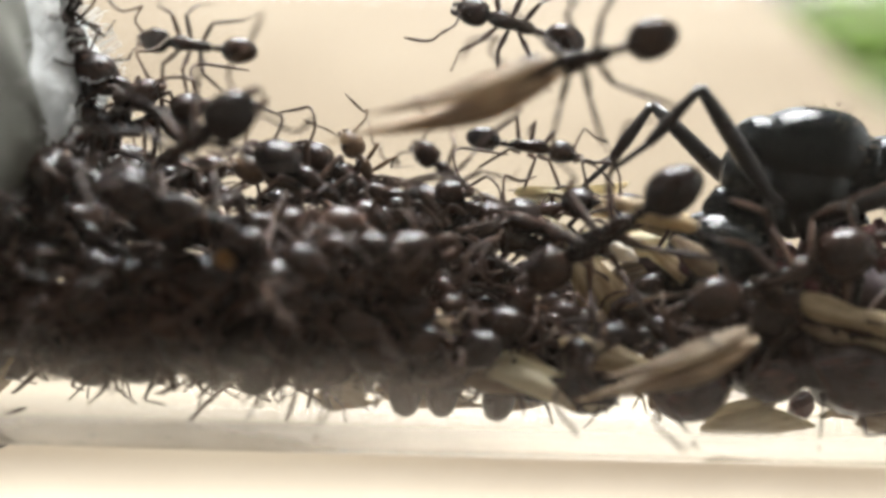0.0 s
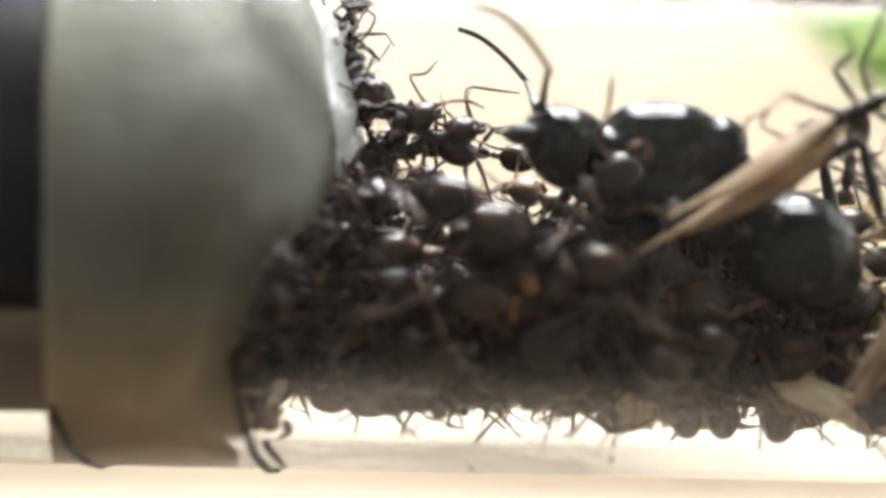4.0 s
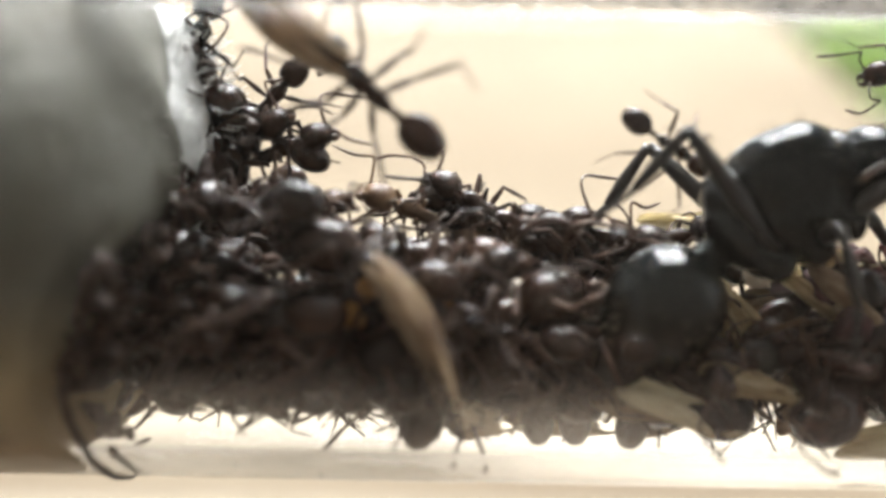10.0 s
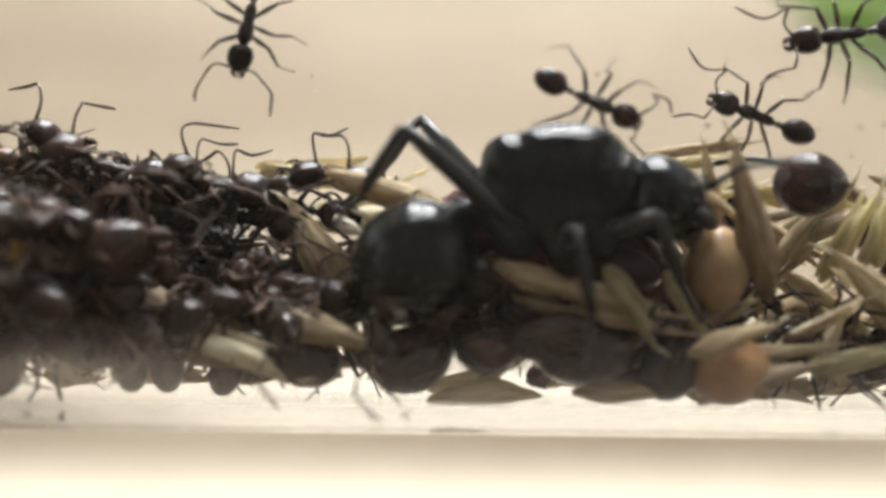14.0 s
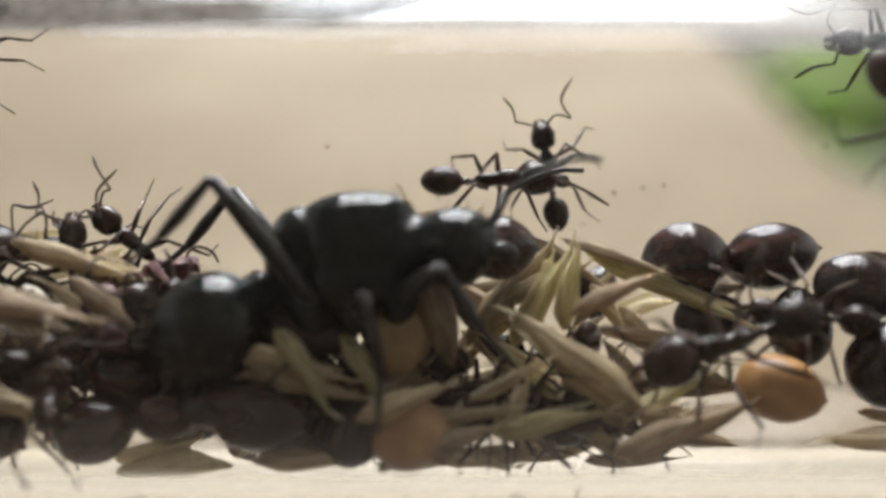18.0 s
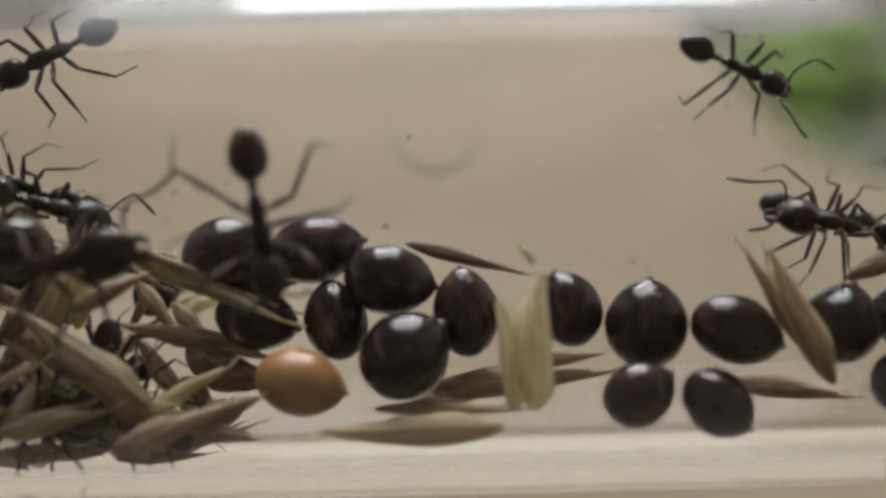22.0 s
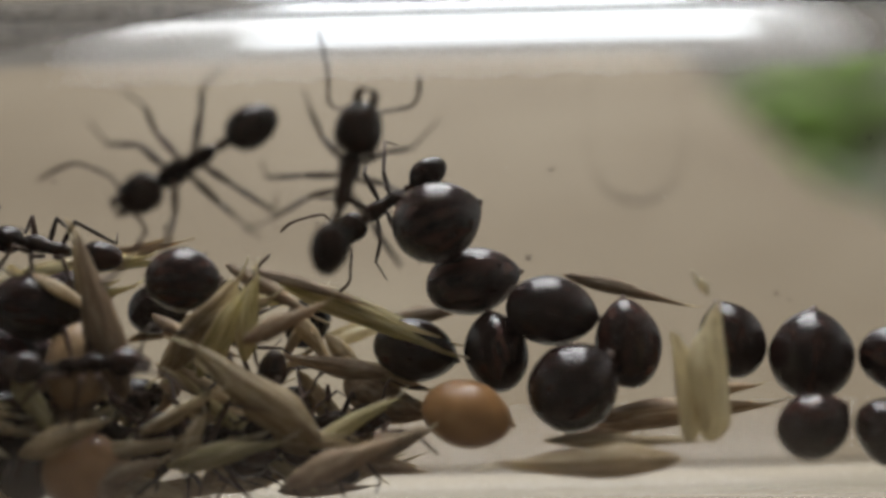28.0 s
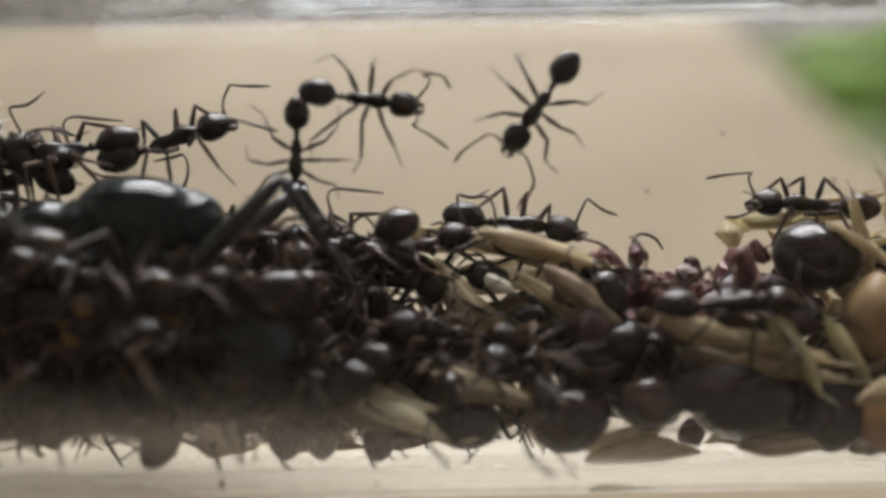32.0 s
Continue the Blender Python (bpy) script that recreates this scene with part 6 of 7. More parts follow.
def motions():
    crawl("carrier", "front", [(0, -17.08, -4.69, 4.35, 198), (0.5, -17.22, -4.69, 4.29, 198), (1, -17.69, -5.00, 3.65, 205), (1.5, -17.66, -5.00, 3.97, 203), (2, -18.13, -3.44, 5.31, 208), (2.5, -17.88, -4.06, 4.52, 218), (3, -17.53, -4.38, 4.45, 214), (3.5, -17.89, -4.69, 4.01, 212), (5.5, -18.17, -5.00, 2.22, 215), (6, -17.68, -5.00, 2.12, 215), (6.5, -19.21, -5.00, 3.08, 205), (7, -21.04, -5.00, 1.36, 200), (7.5, -22.21, -5.00, 1.98, 188), (8, -25.68, -5.00, 2.34, 165), (8.5, -27.02, -5.00, 2.57, 135), (9, -26.23, -5.00, 3.46, 133), (9.5, -26.35, -5.00, 3.57, 130), (10, -27.68, -5.00, 4.09, 140), (10.5, -27.86, -5.00, 3.83, 155), (11, -28.47, -5.00, 3.48, 158), (11.5, -29.07, -5.00, 3.42, 160), (12, -29.33, -5.00, 3.61, 165), (12.5, -29.32, -5.00, 3.92, 170), (13, -30.12, -5.00, 4.00, 170), (14, -29.29, -5.00, 3.04, 170), (15.6, -29.29, -5.00, 3.04, 170), (17.2, -25.94, 1.96, -4.79, 170), (32, -25.94, 1.96, -4.79, 170)], 14)
    crawl("carried_husk", "front", [(0, -20.62, -5.00, 3.09, 198), (0.5, -20.76, -5.00, 3.02, 198), (1, -21.02, -5.00, 2.00, 205), (1.5, -21.04, -5.00, 2.44, 203), (2, -21.68, -5.00, 3.33, 208), (2.5, -21.04, -5.00, 2.10, 218), (3, -20.74, -5.00, 2.26, 214), (3.5, -21.08, -5.00, 1.95, 212), (5.5, -21.17, -5.00, 0.01, 215), (6, -20.67, -5.00, -0.09, 215), (6.5, -22.55, -5.00, 1.43, 205), (7, -24.53, -5.00, 0.00, 200), (7.5, -25.90, -5.00, 1.39, 188), (8, -29.31, -5.00, 3.23, 165), (8.5, -29.71, -5.00, 5.14, 135), (9, -28.84, -5.00, 6.13, 133), (9.5, -28.80, -5.00, 6.36, 130), (10, -30.57, -5.00, 6.41, 140), (10.5, -31.26, -5.00, 5.33, 155), (11, -31.94, -5.00, 4.81, 158), (11.5, -32.58, -5.00, 4.63, 160), (12, -32.92, -5.00, 4.50, 165), (12.5, -32.98, -5.00, 4.50, 170), (13, -33.78, -5.00, 4.59, 170), (15.6, -33.78, -5.00, 4.59, 170), (17.2, -22.91, -0.51, -4.98, 170), (32, -22.91, -0.51, -4.98, 170)], 0)
    crawl("dragged_husk", "front", [(0, -13.91, -4.80, -4.48, 200), (1, -13.76, -4.60, -4.68, 200), (2, -15.51, -4.60, -3.16, 230), (3, -15.36, -4.60, -4.22, 240), (6, -20.91, -5.00, -0.61, 225), (7, -17.54, -5.00, -3.01, 240), (9, -21.15, -6.03, -3.30, 265), (9.5, -25.34, -6.30, -2.12, 295), (10, -26.11, -6.30, -2.74, 300), (10.5, -26.18, -6.30, -2.34, 310), (11, -25.70, -6.30, -1.85, 355), (11.5, -28.26, -6.30, -0.66, 370), (12, -26.79, -6.30, -2.12, 365), (12.5, -26.43, -6.28, -2.80, 360), (13, -26.28, -6.30, -2.54, 352), (14, -28.22, -5.60, -4.03, 352), (17.5, -17.76, -5.00, -1.59, 352), (19, -11.42, -5.00, -2.42, 352), (19.5, -12.41, -5.00, -2.52, 352), (26.6, -12.41, -5.00, -2.52, 352), (28.2, -24.98, 1.36, -2.50, 352), (32, -24.98, 1.36, -2.50, 352)], 0)
    crawl("near2", "front", [(0, -28.66, -5.00, 1.55, 35), (1, -30.09, -5.00, 1.51, 35), (2, -28.49, -5.00, 2.61, 60), (2.5, -27.53, -5.00, 0.61, 60), (3, -27.57, -5.00, 0.63, 60), (3.5, -26.71, -5.00, 1.32, 60), (5.1, -24.83, -2.73, -4.37, 60), (32, -24.83, -2.73, -4.37, 60)], 0)
    crawl("near3", "front", [(0, -26.93, 0.21, -2.19, 160), (3.6, -26.93, 0.21, -2.19, 160), (5.4, -28.81, -4.06, 5.76, 160), (5.5, -28.81, -4.06, 5.76, 160), (6, -25.17, -4.06, 5.72, 165), (6.5, -23.75, -5.00, 4.80, 170), (7, -23.36, -4.69, 5.23, 178), (7.5, -21.32, -5.00, 4.38, 172), (8, -19.75, -4.06, 5.70, 172), (8.5, -16.36, -4.69, 5.22, 170), (9, -12.90, -5.00, 2.75, 170), (11, -6.32, -5.00, 2.46, 170), (12.6, 0.66, -1.97, -5.18, 170), (32, 0.66, -1.97, -5.18, 170)], 12)
    crawl("walker_a", "back", [(0, -30.51, 4.55, 5.41, 175), (0.5, -31.17, 3.58, 5.99, 150), (1, -31.87, 2.27, 6.88, 110), (2, -35.57, 1.24, 7.13, 110), (3.6, -35.57, 1.24, 7.13, 110), (5.2, -26.05, -0.65, -3.81, 110), (32, -26.05, -0.65, -3.81, 110)], 12)
    crawl("walker_b", "back", [(0, -18.80, 2.93, 6.32, 165), (0.5, -17.90, 2.60, 6.62, 172), (1, -13.66, 1.28, 7.04, 175), (2, -14.30, 1.22, 7.04, 175), (3.6, 0.71, -1.52, -4.89, 175), (32, 0.71, -1.52, -4.89, 175)], 12)
    crawl("walker_c", "back", [(0, -20.75, 5.20, 0.71, 140), (1, -23.98, 5.20, 2.89, 142), (2, -29.19, 5.20, 3.73, 160), (3, -29.28, 3.00, 3.48, 172), (3.5, -31.23, 3.00, 4.05, 172), (5.1, -23.47, -1.66, -3.64, 172), (32, -23.47, -1.66, -3.64, 172)], 8)
    crawl("walker_d", "heap", [(0, -18.05, 3.00, 1.88, 350), (1, -19.55, 3.00, 0.87, 320), (2, -24.34, 2.00, 0.40, 330), (3.6, -23.94, 0.84, -2.04, 330), (32, -23.94, 0.84, -2.04, 330)], 0)
    crawl("pale_walker", "heap", [(0, -23.70, 1.00, 0.78, 120), (1, -25.87, 1.00, 1.07, 150), (2.6, -24.71, 2.39, -4.37, 150), (32, -24.71, 2.39, -4.37, 150)], 0)
    crawl("below_a", "front", [(0, -16.2, -3.6, -0.9, 215), (1.5, -16.6, -3.6, -1.2, 230), (3.4, -18.8, -2.4, -3.3, 215), (5.5, -19.5, 0.4, -3.9, 190), (32, -19.5, 0.4, -3.9, 190)], 2)
    crawl("below_b", "front", [(0, -10.2, -3.2, -1.9, 20), (1.5, -11.4, -3.4, -2.3, 40), (3.4, -13.4, -1.6, -3.7, 20), (5.5, -14.6, 0.6, -3.9, 10), (32, -14.6, 0.6, -3.9, 10)], 2)
    crawl("below_c", "front", [(0, -8.6, -3.0, -3.3, 160), (1.5, -13.2, -3.0, -2.8, 170), (3.4, -15.8, -1.6, -3.7, 170), (5.5, -16.8, 0.2, -3.9, 180), (32, -16.8, 0.2, -3.9, 180)], 2)
    crawl("top_heap_a", "heap", [(0, -25.23, -1.00, 0.39, 150), (1, -26.63, -1.00, -1.31, 150), (2.6, -23.48, 0.82, -2.60, 150), (32, -23.48, 0.82, -2.60, 150)], 0)
    crawl("top_heap_b", "heap", [(0, -20.75, 0.00, -0.84, 170), (1, -24.08, 0.00, -0.55, 170), (2.6, -25.93, -0.29, -3.41, 170), (32, -25.93, -0.29, -3.41, 170)], 0)
    crawl("hang_a", "back", [(0, -2.50, 4.88, 5.49, 270), (1.5, -4.50, 4.88, 5.49, 270), (2, -10.65, 4.88, 5.49, 270), (3, -14.35, 5.20, 3.48, 265), (3.5, -15.70, 5.20, 2.39, 262), (5.4, -11.00, 5.20, 1.60, 262), (6, -10.80, 5.20, 1.60, 262), (7, -9.00, 5.20, 1.54, 262), (8, -7.80, 5.20, 1.15, 262), (9, -6.50, 5.20, 2.00, 262), (10.6, 2.65, -0.87, -4.71, 262), (32, 2.65, -0.87, -4.71, 262)], 0)
    crawl("cotton_a", "back", [(0, -25.23, -2.56, -4.80, 30), (3.6, -25.23, -2.56, -4.80, 30), (5.4, -33.87, 1.88, 6.95, 30), (5.5, -33.87, 1.88, 6.95, 30), (6, -32.57, 3.00, 6.38, 30), (7, -30.15, 2.00, 3.13, -20), (8, -32.65, 2.00, 4.36, 20), (9, -31.11, 1.00, 4.30, 35), (9.5, -30.72, 1.00, 4.24, 20), (10, -31.35, 1.00, 4.10, 50), (11, -30.85, 1.00, 4.88, 120), (12.6, -22.19, 1.44, -2.69, 120), (32, -22.19, 1.44, -2.69, 120)], 0)
    crawl("cotton_b", "back", [(0, -26.88, -2.86, -3.14, 265), (3.6, -26.88, -2.86, -3.14, 265), (5.4, -28.74, 5.20, 4.10, 265), (5.5, -28.74, 5.20, 4.10, 265), (6, -28.56, 5.20, 3.85, 268), (6.5, -27.02, 5.20, 2.93, 268), (7, -27.10, 5.20, 3.22, 270), (8.6, -26.65, 0.05, -3.56, 270), (32, -26.65, 0.05, -3.56, 270)], 0)
    crawl("heap_c", "heap", [(0, -26.92, -0.93, -4.11, 170), (6.4, -26.92, -0.93, -4.11, 170), (8, -27.87, 1.00, 2.26, 170), (9, -26.98, 1.00, 1.86, 5), (10, -24.30, 1.00, 0.56, 170), (11, -23.20, 0.00, 0.39, 160), (12, -29.41, 1.00, 1.71, 160), (13, -29.37, 1.00, 2.96, 160), (14.6, -22.10, -0.05, -2.66, 160), (32, -22.10, -0.05, -2.66, 160)], 6)
    crawl("wall_e", "back", [(0, -22.19, -1.15, -3.31, 180), (5.4, -22.19, -1.15, -3.31, 180), (7, -25.10, 5.20, 4.33, 180), (8, -24.20, 5.20, 3.92, 180), (9, -22.95, 5.20, 4.35, 0), (9.5, -19.00, 5.20, 4.47, -10), (10, -16.77, 5.20, 2.97, -35), (10.5, -17.29, 3.00, 2.79, -30), (11, -15.77, 3.00, 2.69, 140), (12, -15.06, 3.00, 1.79, 140), (13, -13.83, 1.00, 0.69, 140), (14.6, 3.77, -0.81, -5.26, 140), (32, 3.77, -0.81, -5.26, 140)], 8)
    crawl("roof_f", "back", [(0, -24.65, 1.49, -2.83, 200), (3.6, -24.65, 1.49, -2.83, 200), (5.4, -8.68, 3.90, 5.74, 200), (9.5, -8.68, 3.90, 5.74, 200), (10, -8.66, 3.25, 6.11, 200), (10.5, -9.04, 2.27, 6.70, 200), (11, -8.32, 1.95, 6.93, 195), (11.5, -8.54, 2.27, 6.81, 190), (12, -7.24, 3.90, 5.94, 362), (12.5, -6.76, 5.20, 3.80, 340), (13, -6.51, 5.20, 3.40, 335), (13.5, -5.95, 5.20, 3.65, 340), (14, -6.37, 5.20, 2.83, 335), (14.5, -5.63, 4.00, 3.11, 330), (15, -5.35, 4.00, 3.12, 330), (15.5, -4.75, 3.00, 2.21, 340), (17.5, -7.04, 2.00, 1.24, 500), (19.1, -26.17, -2.01, -2.11, 500), (32, -26.17, -2.01, -2.11, 500)], 10)
    crawl("roof_g", "back", [(0, -25.19, 2.13, -3.47, 180), (3.6, -25.19, 2.13, -3.47, 180), (5.4, -8.29, 1.13, 7.27, 180), (9.5, -8.29, 1.13, 7.27, 180), (10.5, -6.07, 1.15, 7.35, 180), (11, -5.69, 1.13, 7.22, 190), (11.5, -18.95, 1.21, 7.00, 250), (12, -17.84, 1.95, 6.83, 258), (12.5, -19.59, 1.30, 7.06, 258), (13, -18.86, 2.60, 6.49, 256), (13.5, -19.28, 3.25, 6.31, 256), (14, -19.18, 4.23, 5.52, 258), (14.5, -18.97, 3.90, 5.96, 262), (15, -18.87, 2.93, 6.31, 256), (15.5, -19.06, 3.90, 5.87, 254), (17.5, -17.95, 1.30, 6.95, 250), (26.6, -17.95, 1.30, 6.95, 250), (28.2, -24.02, -0.83, -3.50, 250), (32, -24.02, -0.83, -3.50, 250)], 8)
    crawl("seed_h", "heap", [(0, -26.49, 1.00, -4.00, 10), (15.6, -26.49, 1.00, -4.00, 10), (17.4, -0.46, 2.00, 2.81, 10), (17.5, -0.46, 2.00, 2.81, 10), (18, 0.09, 2.00, 2.37, 0), (18.5, 0.64, 2.00, 2.63, 0), (19, 1.19, 1.00, 3.02, -30), (19.5, 0.04, 1.00, 2.51, -20), (20, 0.30, 1.00, 2.46, 0), (20.5, 2.38, 1.00, 2.64, 10), (21, 1.59, 1.00, 1.84, 110), (21.5, 0.44, 1.00, 2.69, -20), (22, 0.49, 1.00, 1.33, -20), (22.5, -0.51, 1.00, 1.74, -20), (23.5, -1.78, 1.00, 3.81, -20), (26.6, -1.78, 1.00, 3.81, -20), (28.2, -22.30, -0.40, -3.97, -20), (32, -22.30, -0.40, -3.97, -20)], 8)
    crawl("seed_i", "back", [(0, -21.37, -1.06, -3.56, 170), (3.6, -21.37, -1.06, -3.56, 170), (5.4, -0.44, 3.00, 2.25, 170), (12, -0.44, 3.00, 2.25, 170), (13, -1.56, 3.00, 2.68, 170), (13.5, -2.50, 3.00, 2.79, 170), (14, -0.83, 3.00, 2.32, 160), (14.5, -1.41, 3.00, 2.64, 155), (15, -1.02, 3.00, 2.71, 165), (15.5, -0.01, 3.00, 2.29, 160), (17.5, 2.03, 3.00, 2.46, 100), (18, 1.97, 3.00, 2.83, 100), (18.5, 1.09, 3.00, 2.90, 120), (19, 0.92, 2.00, 3.59, 150), (19.5, -1.20, 2.00, 3.17, 150), (20, -1.17, 2.00, 3.12, 150), (20.5, 0.51, 2.00, 3.11, 140), (21, -0.15, 2.00, 2.70, 140), (21.5, -0.20, 2.00, 2.57, 150), (22, -0.81, 2.00, 2.18, 160), (23, -1.17, 2.00, 2.82, 160), (26.6, -1.17, 2.00, 2.82, 160), (28.2, -23.19, 1.72, -2.76, 160), (32, -23.19, 1.72, -2.76, 160)], 6)
    crawl("near_j", "front", [(0, -25.77, -2.42, -4.21, 200), (15.6, -25.77, -2.42, -4.21, 200), (17.4, 6.50, -4.60, -2.37, 200), (17.5, 6.50, -4.60, -2.37, 200), (18, 6.73, -3.74, -2.96, 200), (18.5, 6.48, -4.31, -2.17, 25), (19, 6.64, -4.80, 0.00, 48), (19.5, 5.46, -4.80, -0.18, 48), (20, 4.90, -4.80, -0.23, 48), (20.5, 5.04, -4.80, 0.08, 42), (21, 4.01, -4.80, 0.05, 40), (21.5, 3.51, -4.80, -0.39, 40), (22, 2.31, -4.80, -0.53, 10), (22.5, 2.13, -4.80, -0.52, 10), (26.6, 2.13, -4.80, -0.52, 10), (28.2, -24.13, -0.48, -2.74, 10), (32, -24.13, -0.48, -2.74, 10)], 8)
    crawl("near_k", "front", [(0, -22.68, 0.60, -3.01, 310), (15.6, -22.68, 0.60, -3.01, 310), (17.4, 12.66, -5.00, 3.37, 310), (18.5, 12.66, -5.00, 3.37, 310), (19, 12.94, -5.00, 1.84, 310), (19.5, 12.28, -5.00, 1.32, 310), (20, 12.89, -5.00, 1.42, 318), (20.5, 13.56, -5.00, 0.68, 325), (21, 11.88, -5.00, 0.63, 310), (21.5, 8.57, -4.90, 1.20, 280), (22, 8.54, -4.80, 0.49, 278), (22.5, 7.12, -4.60, -0.17, 275), (23, 6.02, -4.50, -1.49, 275), (24, 9.78, -4.50, -0.83, 275), (26, 3.52, -4.50, -0.84, 275), (26.5, -0.27, -4.50, -1.22, 275), (26.6, -0.27, -4.50, -1.22, 275), (28.2, -21.01, -2.71, -3.79, 275), (32, -21.01, -2.71, -3.79, 275)], 8)
    crawl("roof_l", "back", [(0, -24.69, -1.08, -3.04, 190), (3.6, -24.69, -1.08, -3.04, 190), (5.4, 0.66, 2.25, 6.67, 190), (13.5, 0.66, 2.25, 6.67, 190), (14, 2.50, 4.00, 5.35, 190), (14.5, 2.02, 2.25, 6.65, 190), (15, 3.68, 0.98, 7.18, 190), (15.5, 7.63, 0.97, 7.11, 190), (17.5, 14.24, 1.16, 7.21, 182), (18.5, 11.56, 1.18, 7.10, 180), (19, 8.72, 1.18, 7.15, 180), (19.5, 6.09, 1.18, 7.22, 180), (20, 5.56, 1.16, 6.79, 200), (20.5, 4.55, 1.18, 6.58, 215), (21, 3.68, 1.16, 6.57, 210), (21.5, 2.23, 1.15, 6.65, 208), (22, 0.58, 1.16, 6.65, 208), (22.5, -1.38, 1.15, 6.71, 205), (26.6, -1.38, 1.15, 6.71, 205), (28.2, -21.52, -0.29, -3.71, 205), (32, -21.52, -0.29, -3.71, 205)], 10)
    crawl("roof_m", "back", [(0, 49.69, 0.46, -2.87, 330), (15.6, 49.69, 0.46, -2.87, 330), (17.4, 22.78, 1.18, 6.87, 330), (20.5, 22.78, 1.18, 6.87, 330), (21.5, 25.65, 2.81, 6.42, 340), (22, 24.93, 3.44, 5.93, 332), (22.5, 23.90, 3.12, 6.59, 370), (23, 21.74, 1.23, 6.77, 240), (23.5, 17.86, 1.21, 7.24, 350), (24, 14.54, 1.19, 7.30, 350), (24.5, 12.41, 1.18, 7.27, 180), (25, 8.33, 1.21, 7.39, 180), (25.5, 3.64, 1.16, 7.29, 180), (26, -0.94, 1.14, 7.32, 180), (26.5, -5.53, 1.18, 7.31, 180), (26.6, -5.53, 1.18, 7.31, 180), (28.2, -22.09, -0.81, -2.55, 180), (32, -22.09, -0.81, -2.55, 180)], 10)
    crawl("wall_n", "back", [(0, 49.58, 2.42, -2.83, 20), (15.6, 49.58, 2.42, -2.83, 20), (17.4, 28.67, 4.00, 1.55, 20), (21.5, 28.67, 4.00, 1.55, 20), (22, 27.76, 3.00, 0.40, -15), (22.5, 27.79, 3.00, 0.24, -190), (23, 28.29, 5.00, 2.90, -40), (23.5, 21.04, 4.00, 2.82, -190), (24, 16.58, 2.00, 0.49, -340), (24.5, 15.79, 2.00, 0.49, -340), (25, 11.51, 1.00, -1.02, -380), (25.5, 10.31, 1.00, 0.13, -540), (26, 7.27, 3.00, 2.00, -545), (26.5, 8.58, 3.00, 1.81, -540), (28.1, -23.84, -2.17, -2.36, -540), (32, -23.84, -2.17, -2.36, -540)], 8)
    crawl("seed_o", "heap", [(0, 51.06, -2.81, -2.76, 170), (15.6, 51.06, -2.81, -2.76, 170), (17.4, 27.52, 1.00, 0.08, 170), (22, 27.52, 1.00, 0.08, 170), (22.5, 27.02, 0.00, -0.06, 170), (23, 25.42, -1.00, -1.03, 178), (23.5, 21.11, -1.00, -0.92, 175), (24, 19.18, -1.00, -0.95, 170), (24.5, 18.12, -1.00, -1.03, 190), (25, 13.48, -1.00, -1.04, 200), (25.5, 7.72, -1.00, -0.66, 200), (26, 2.57, -1.00, -0.38, 200), (26.5, -3.08, -1.00, -0.93, 200), (26.6, -3.08, -1.00, -0.93, 200), (28.2, -21.93, 0.63, -3.80, 200), (32, -21.93, 0.63, -3.80, 200)], 6)
    crawl("near_p", "front", [(0, 49.91, 0.02, -2.32, 80), (15.6, 49.91, 0.02, -2.32, 80), (17.4, 28.63, -5.00, 1.53, 80), (22.5, 28.63, -5.00, 1.53, 80), (23, 33.64, -0.50, -3.25, 70), (23.5, 34.92, 1.50, -3.83, 70), (24, 33.94, 1.50, -2.84, 60), (24.5, 34.30, 1.50, -1.95, 60), (25, 33.62, 1.50, -0.98, 85), (25.5, 33.47, 1.50, -2.77, 90), (26, 33.97, 1.50, -0.93, 60), (27.6, 50.45, -0.15, -3.83, 60), (32, 50.45, -0.15, -3.83, 60)], 4)
    crawl("front_q", "front", [(0, 50.24, -2.03, -3.93, 170), (22, 50.24, -2.03, -3.93, 170), (23.5, 21.27, -0.75, -4.64, 170), (24, 27.16, -3.20, -2.53, 170), (24.5, 25.14, -0.84, -4.58, 170), (25, 24.22, -0.84, -4.61, 170), (25.5, 22.66, -1.08, -4.61, 180), (26, 22.94, -0.82, -4.63, 180), (26.5, 21.69, -1.05, -4.63, 180), (28.1, 50.27, 1.10, -1.11, 180), (32, 50.27, 1.10, -1.11, 180)], 4)
    crawl("left_r", "front", [(0, -26.42, 1.90, -3.81, 70), (24, -26.42, 1.90, -3.81, 70), (25.5, 8.63, -5.00, 1.93, 70), (26, 6.98, -5.00, 2.56, 70), (26.5, 7.57, -5.00, 3.90, 65), (28.5, -0.37, -4.69, 3.23, -130), (28.7, -0.41, -4.38, 3.67, -130), (29, 0.46, -4.69, 3.57, -130), (29.2, 0.71, -4.69, 3.45, -130), (29.5, 1.35, -5.00, 3.59, -112), (30, 2.97, -5.00, 3.27, -105), (30.5, 3.99, -5.00, 2.41, -108), (30.7, 3.57, -5.00, 2.54, -110), (31, 5.79, -5.00, 2.40, -110)], 10)
    crawl("low_s", "heap", [(0, 50.05, -2.30, -3.69, 180), (24, 50.05, -2.30, -3.69, 180), (25.5, 15.20, -0.46, -4.99, 180), (26, 8.06, -0.57, -4.85, 5), (26.5, 7.26, -0.56, -4.92, 5), (28.5, 4.02, -0.54, -4.87, 0), (29, 6.32, -0.49, -4.95, 0), (30.6, -25.71, 2.51, -3.35, 0), (32, -25.71, 2.51, -3.35, 0)], 4)
    crawl("low_t", "heap", [(0, 48.51, -0.47, -1.02, 170), (24, 48.51, -0.47, -1.02, 170), (25.5, 17.43, -0.44, -4.85, 170), (26, 14.92, -0.46, -4.85, 340), (26.5, 11.17, -0.50, -4.84, 340), (28.1, -26.05, 1.14, -3.12, 340), (32, -26.05, 1.14, -3.12, 340)], 4)
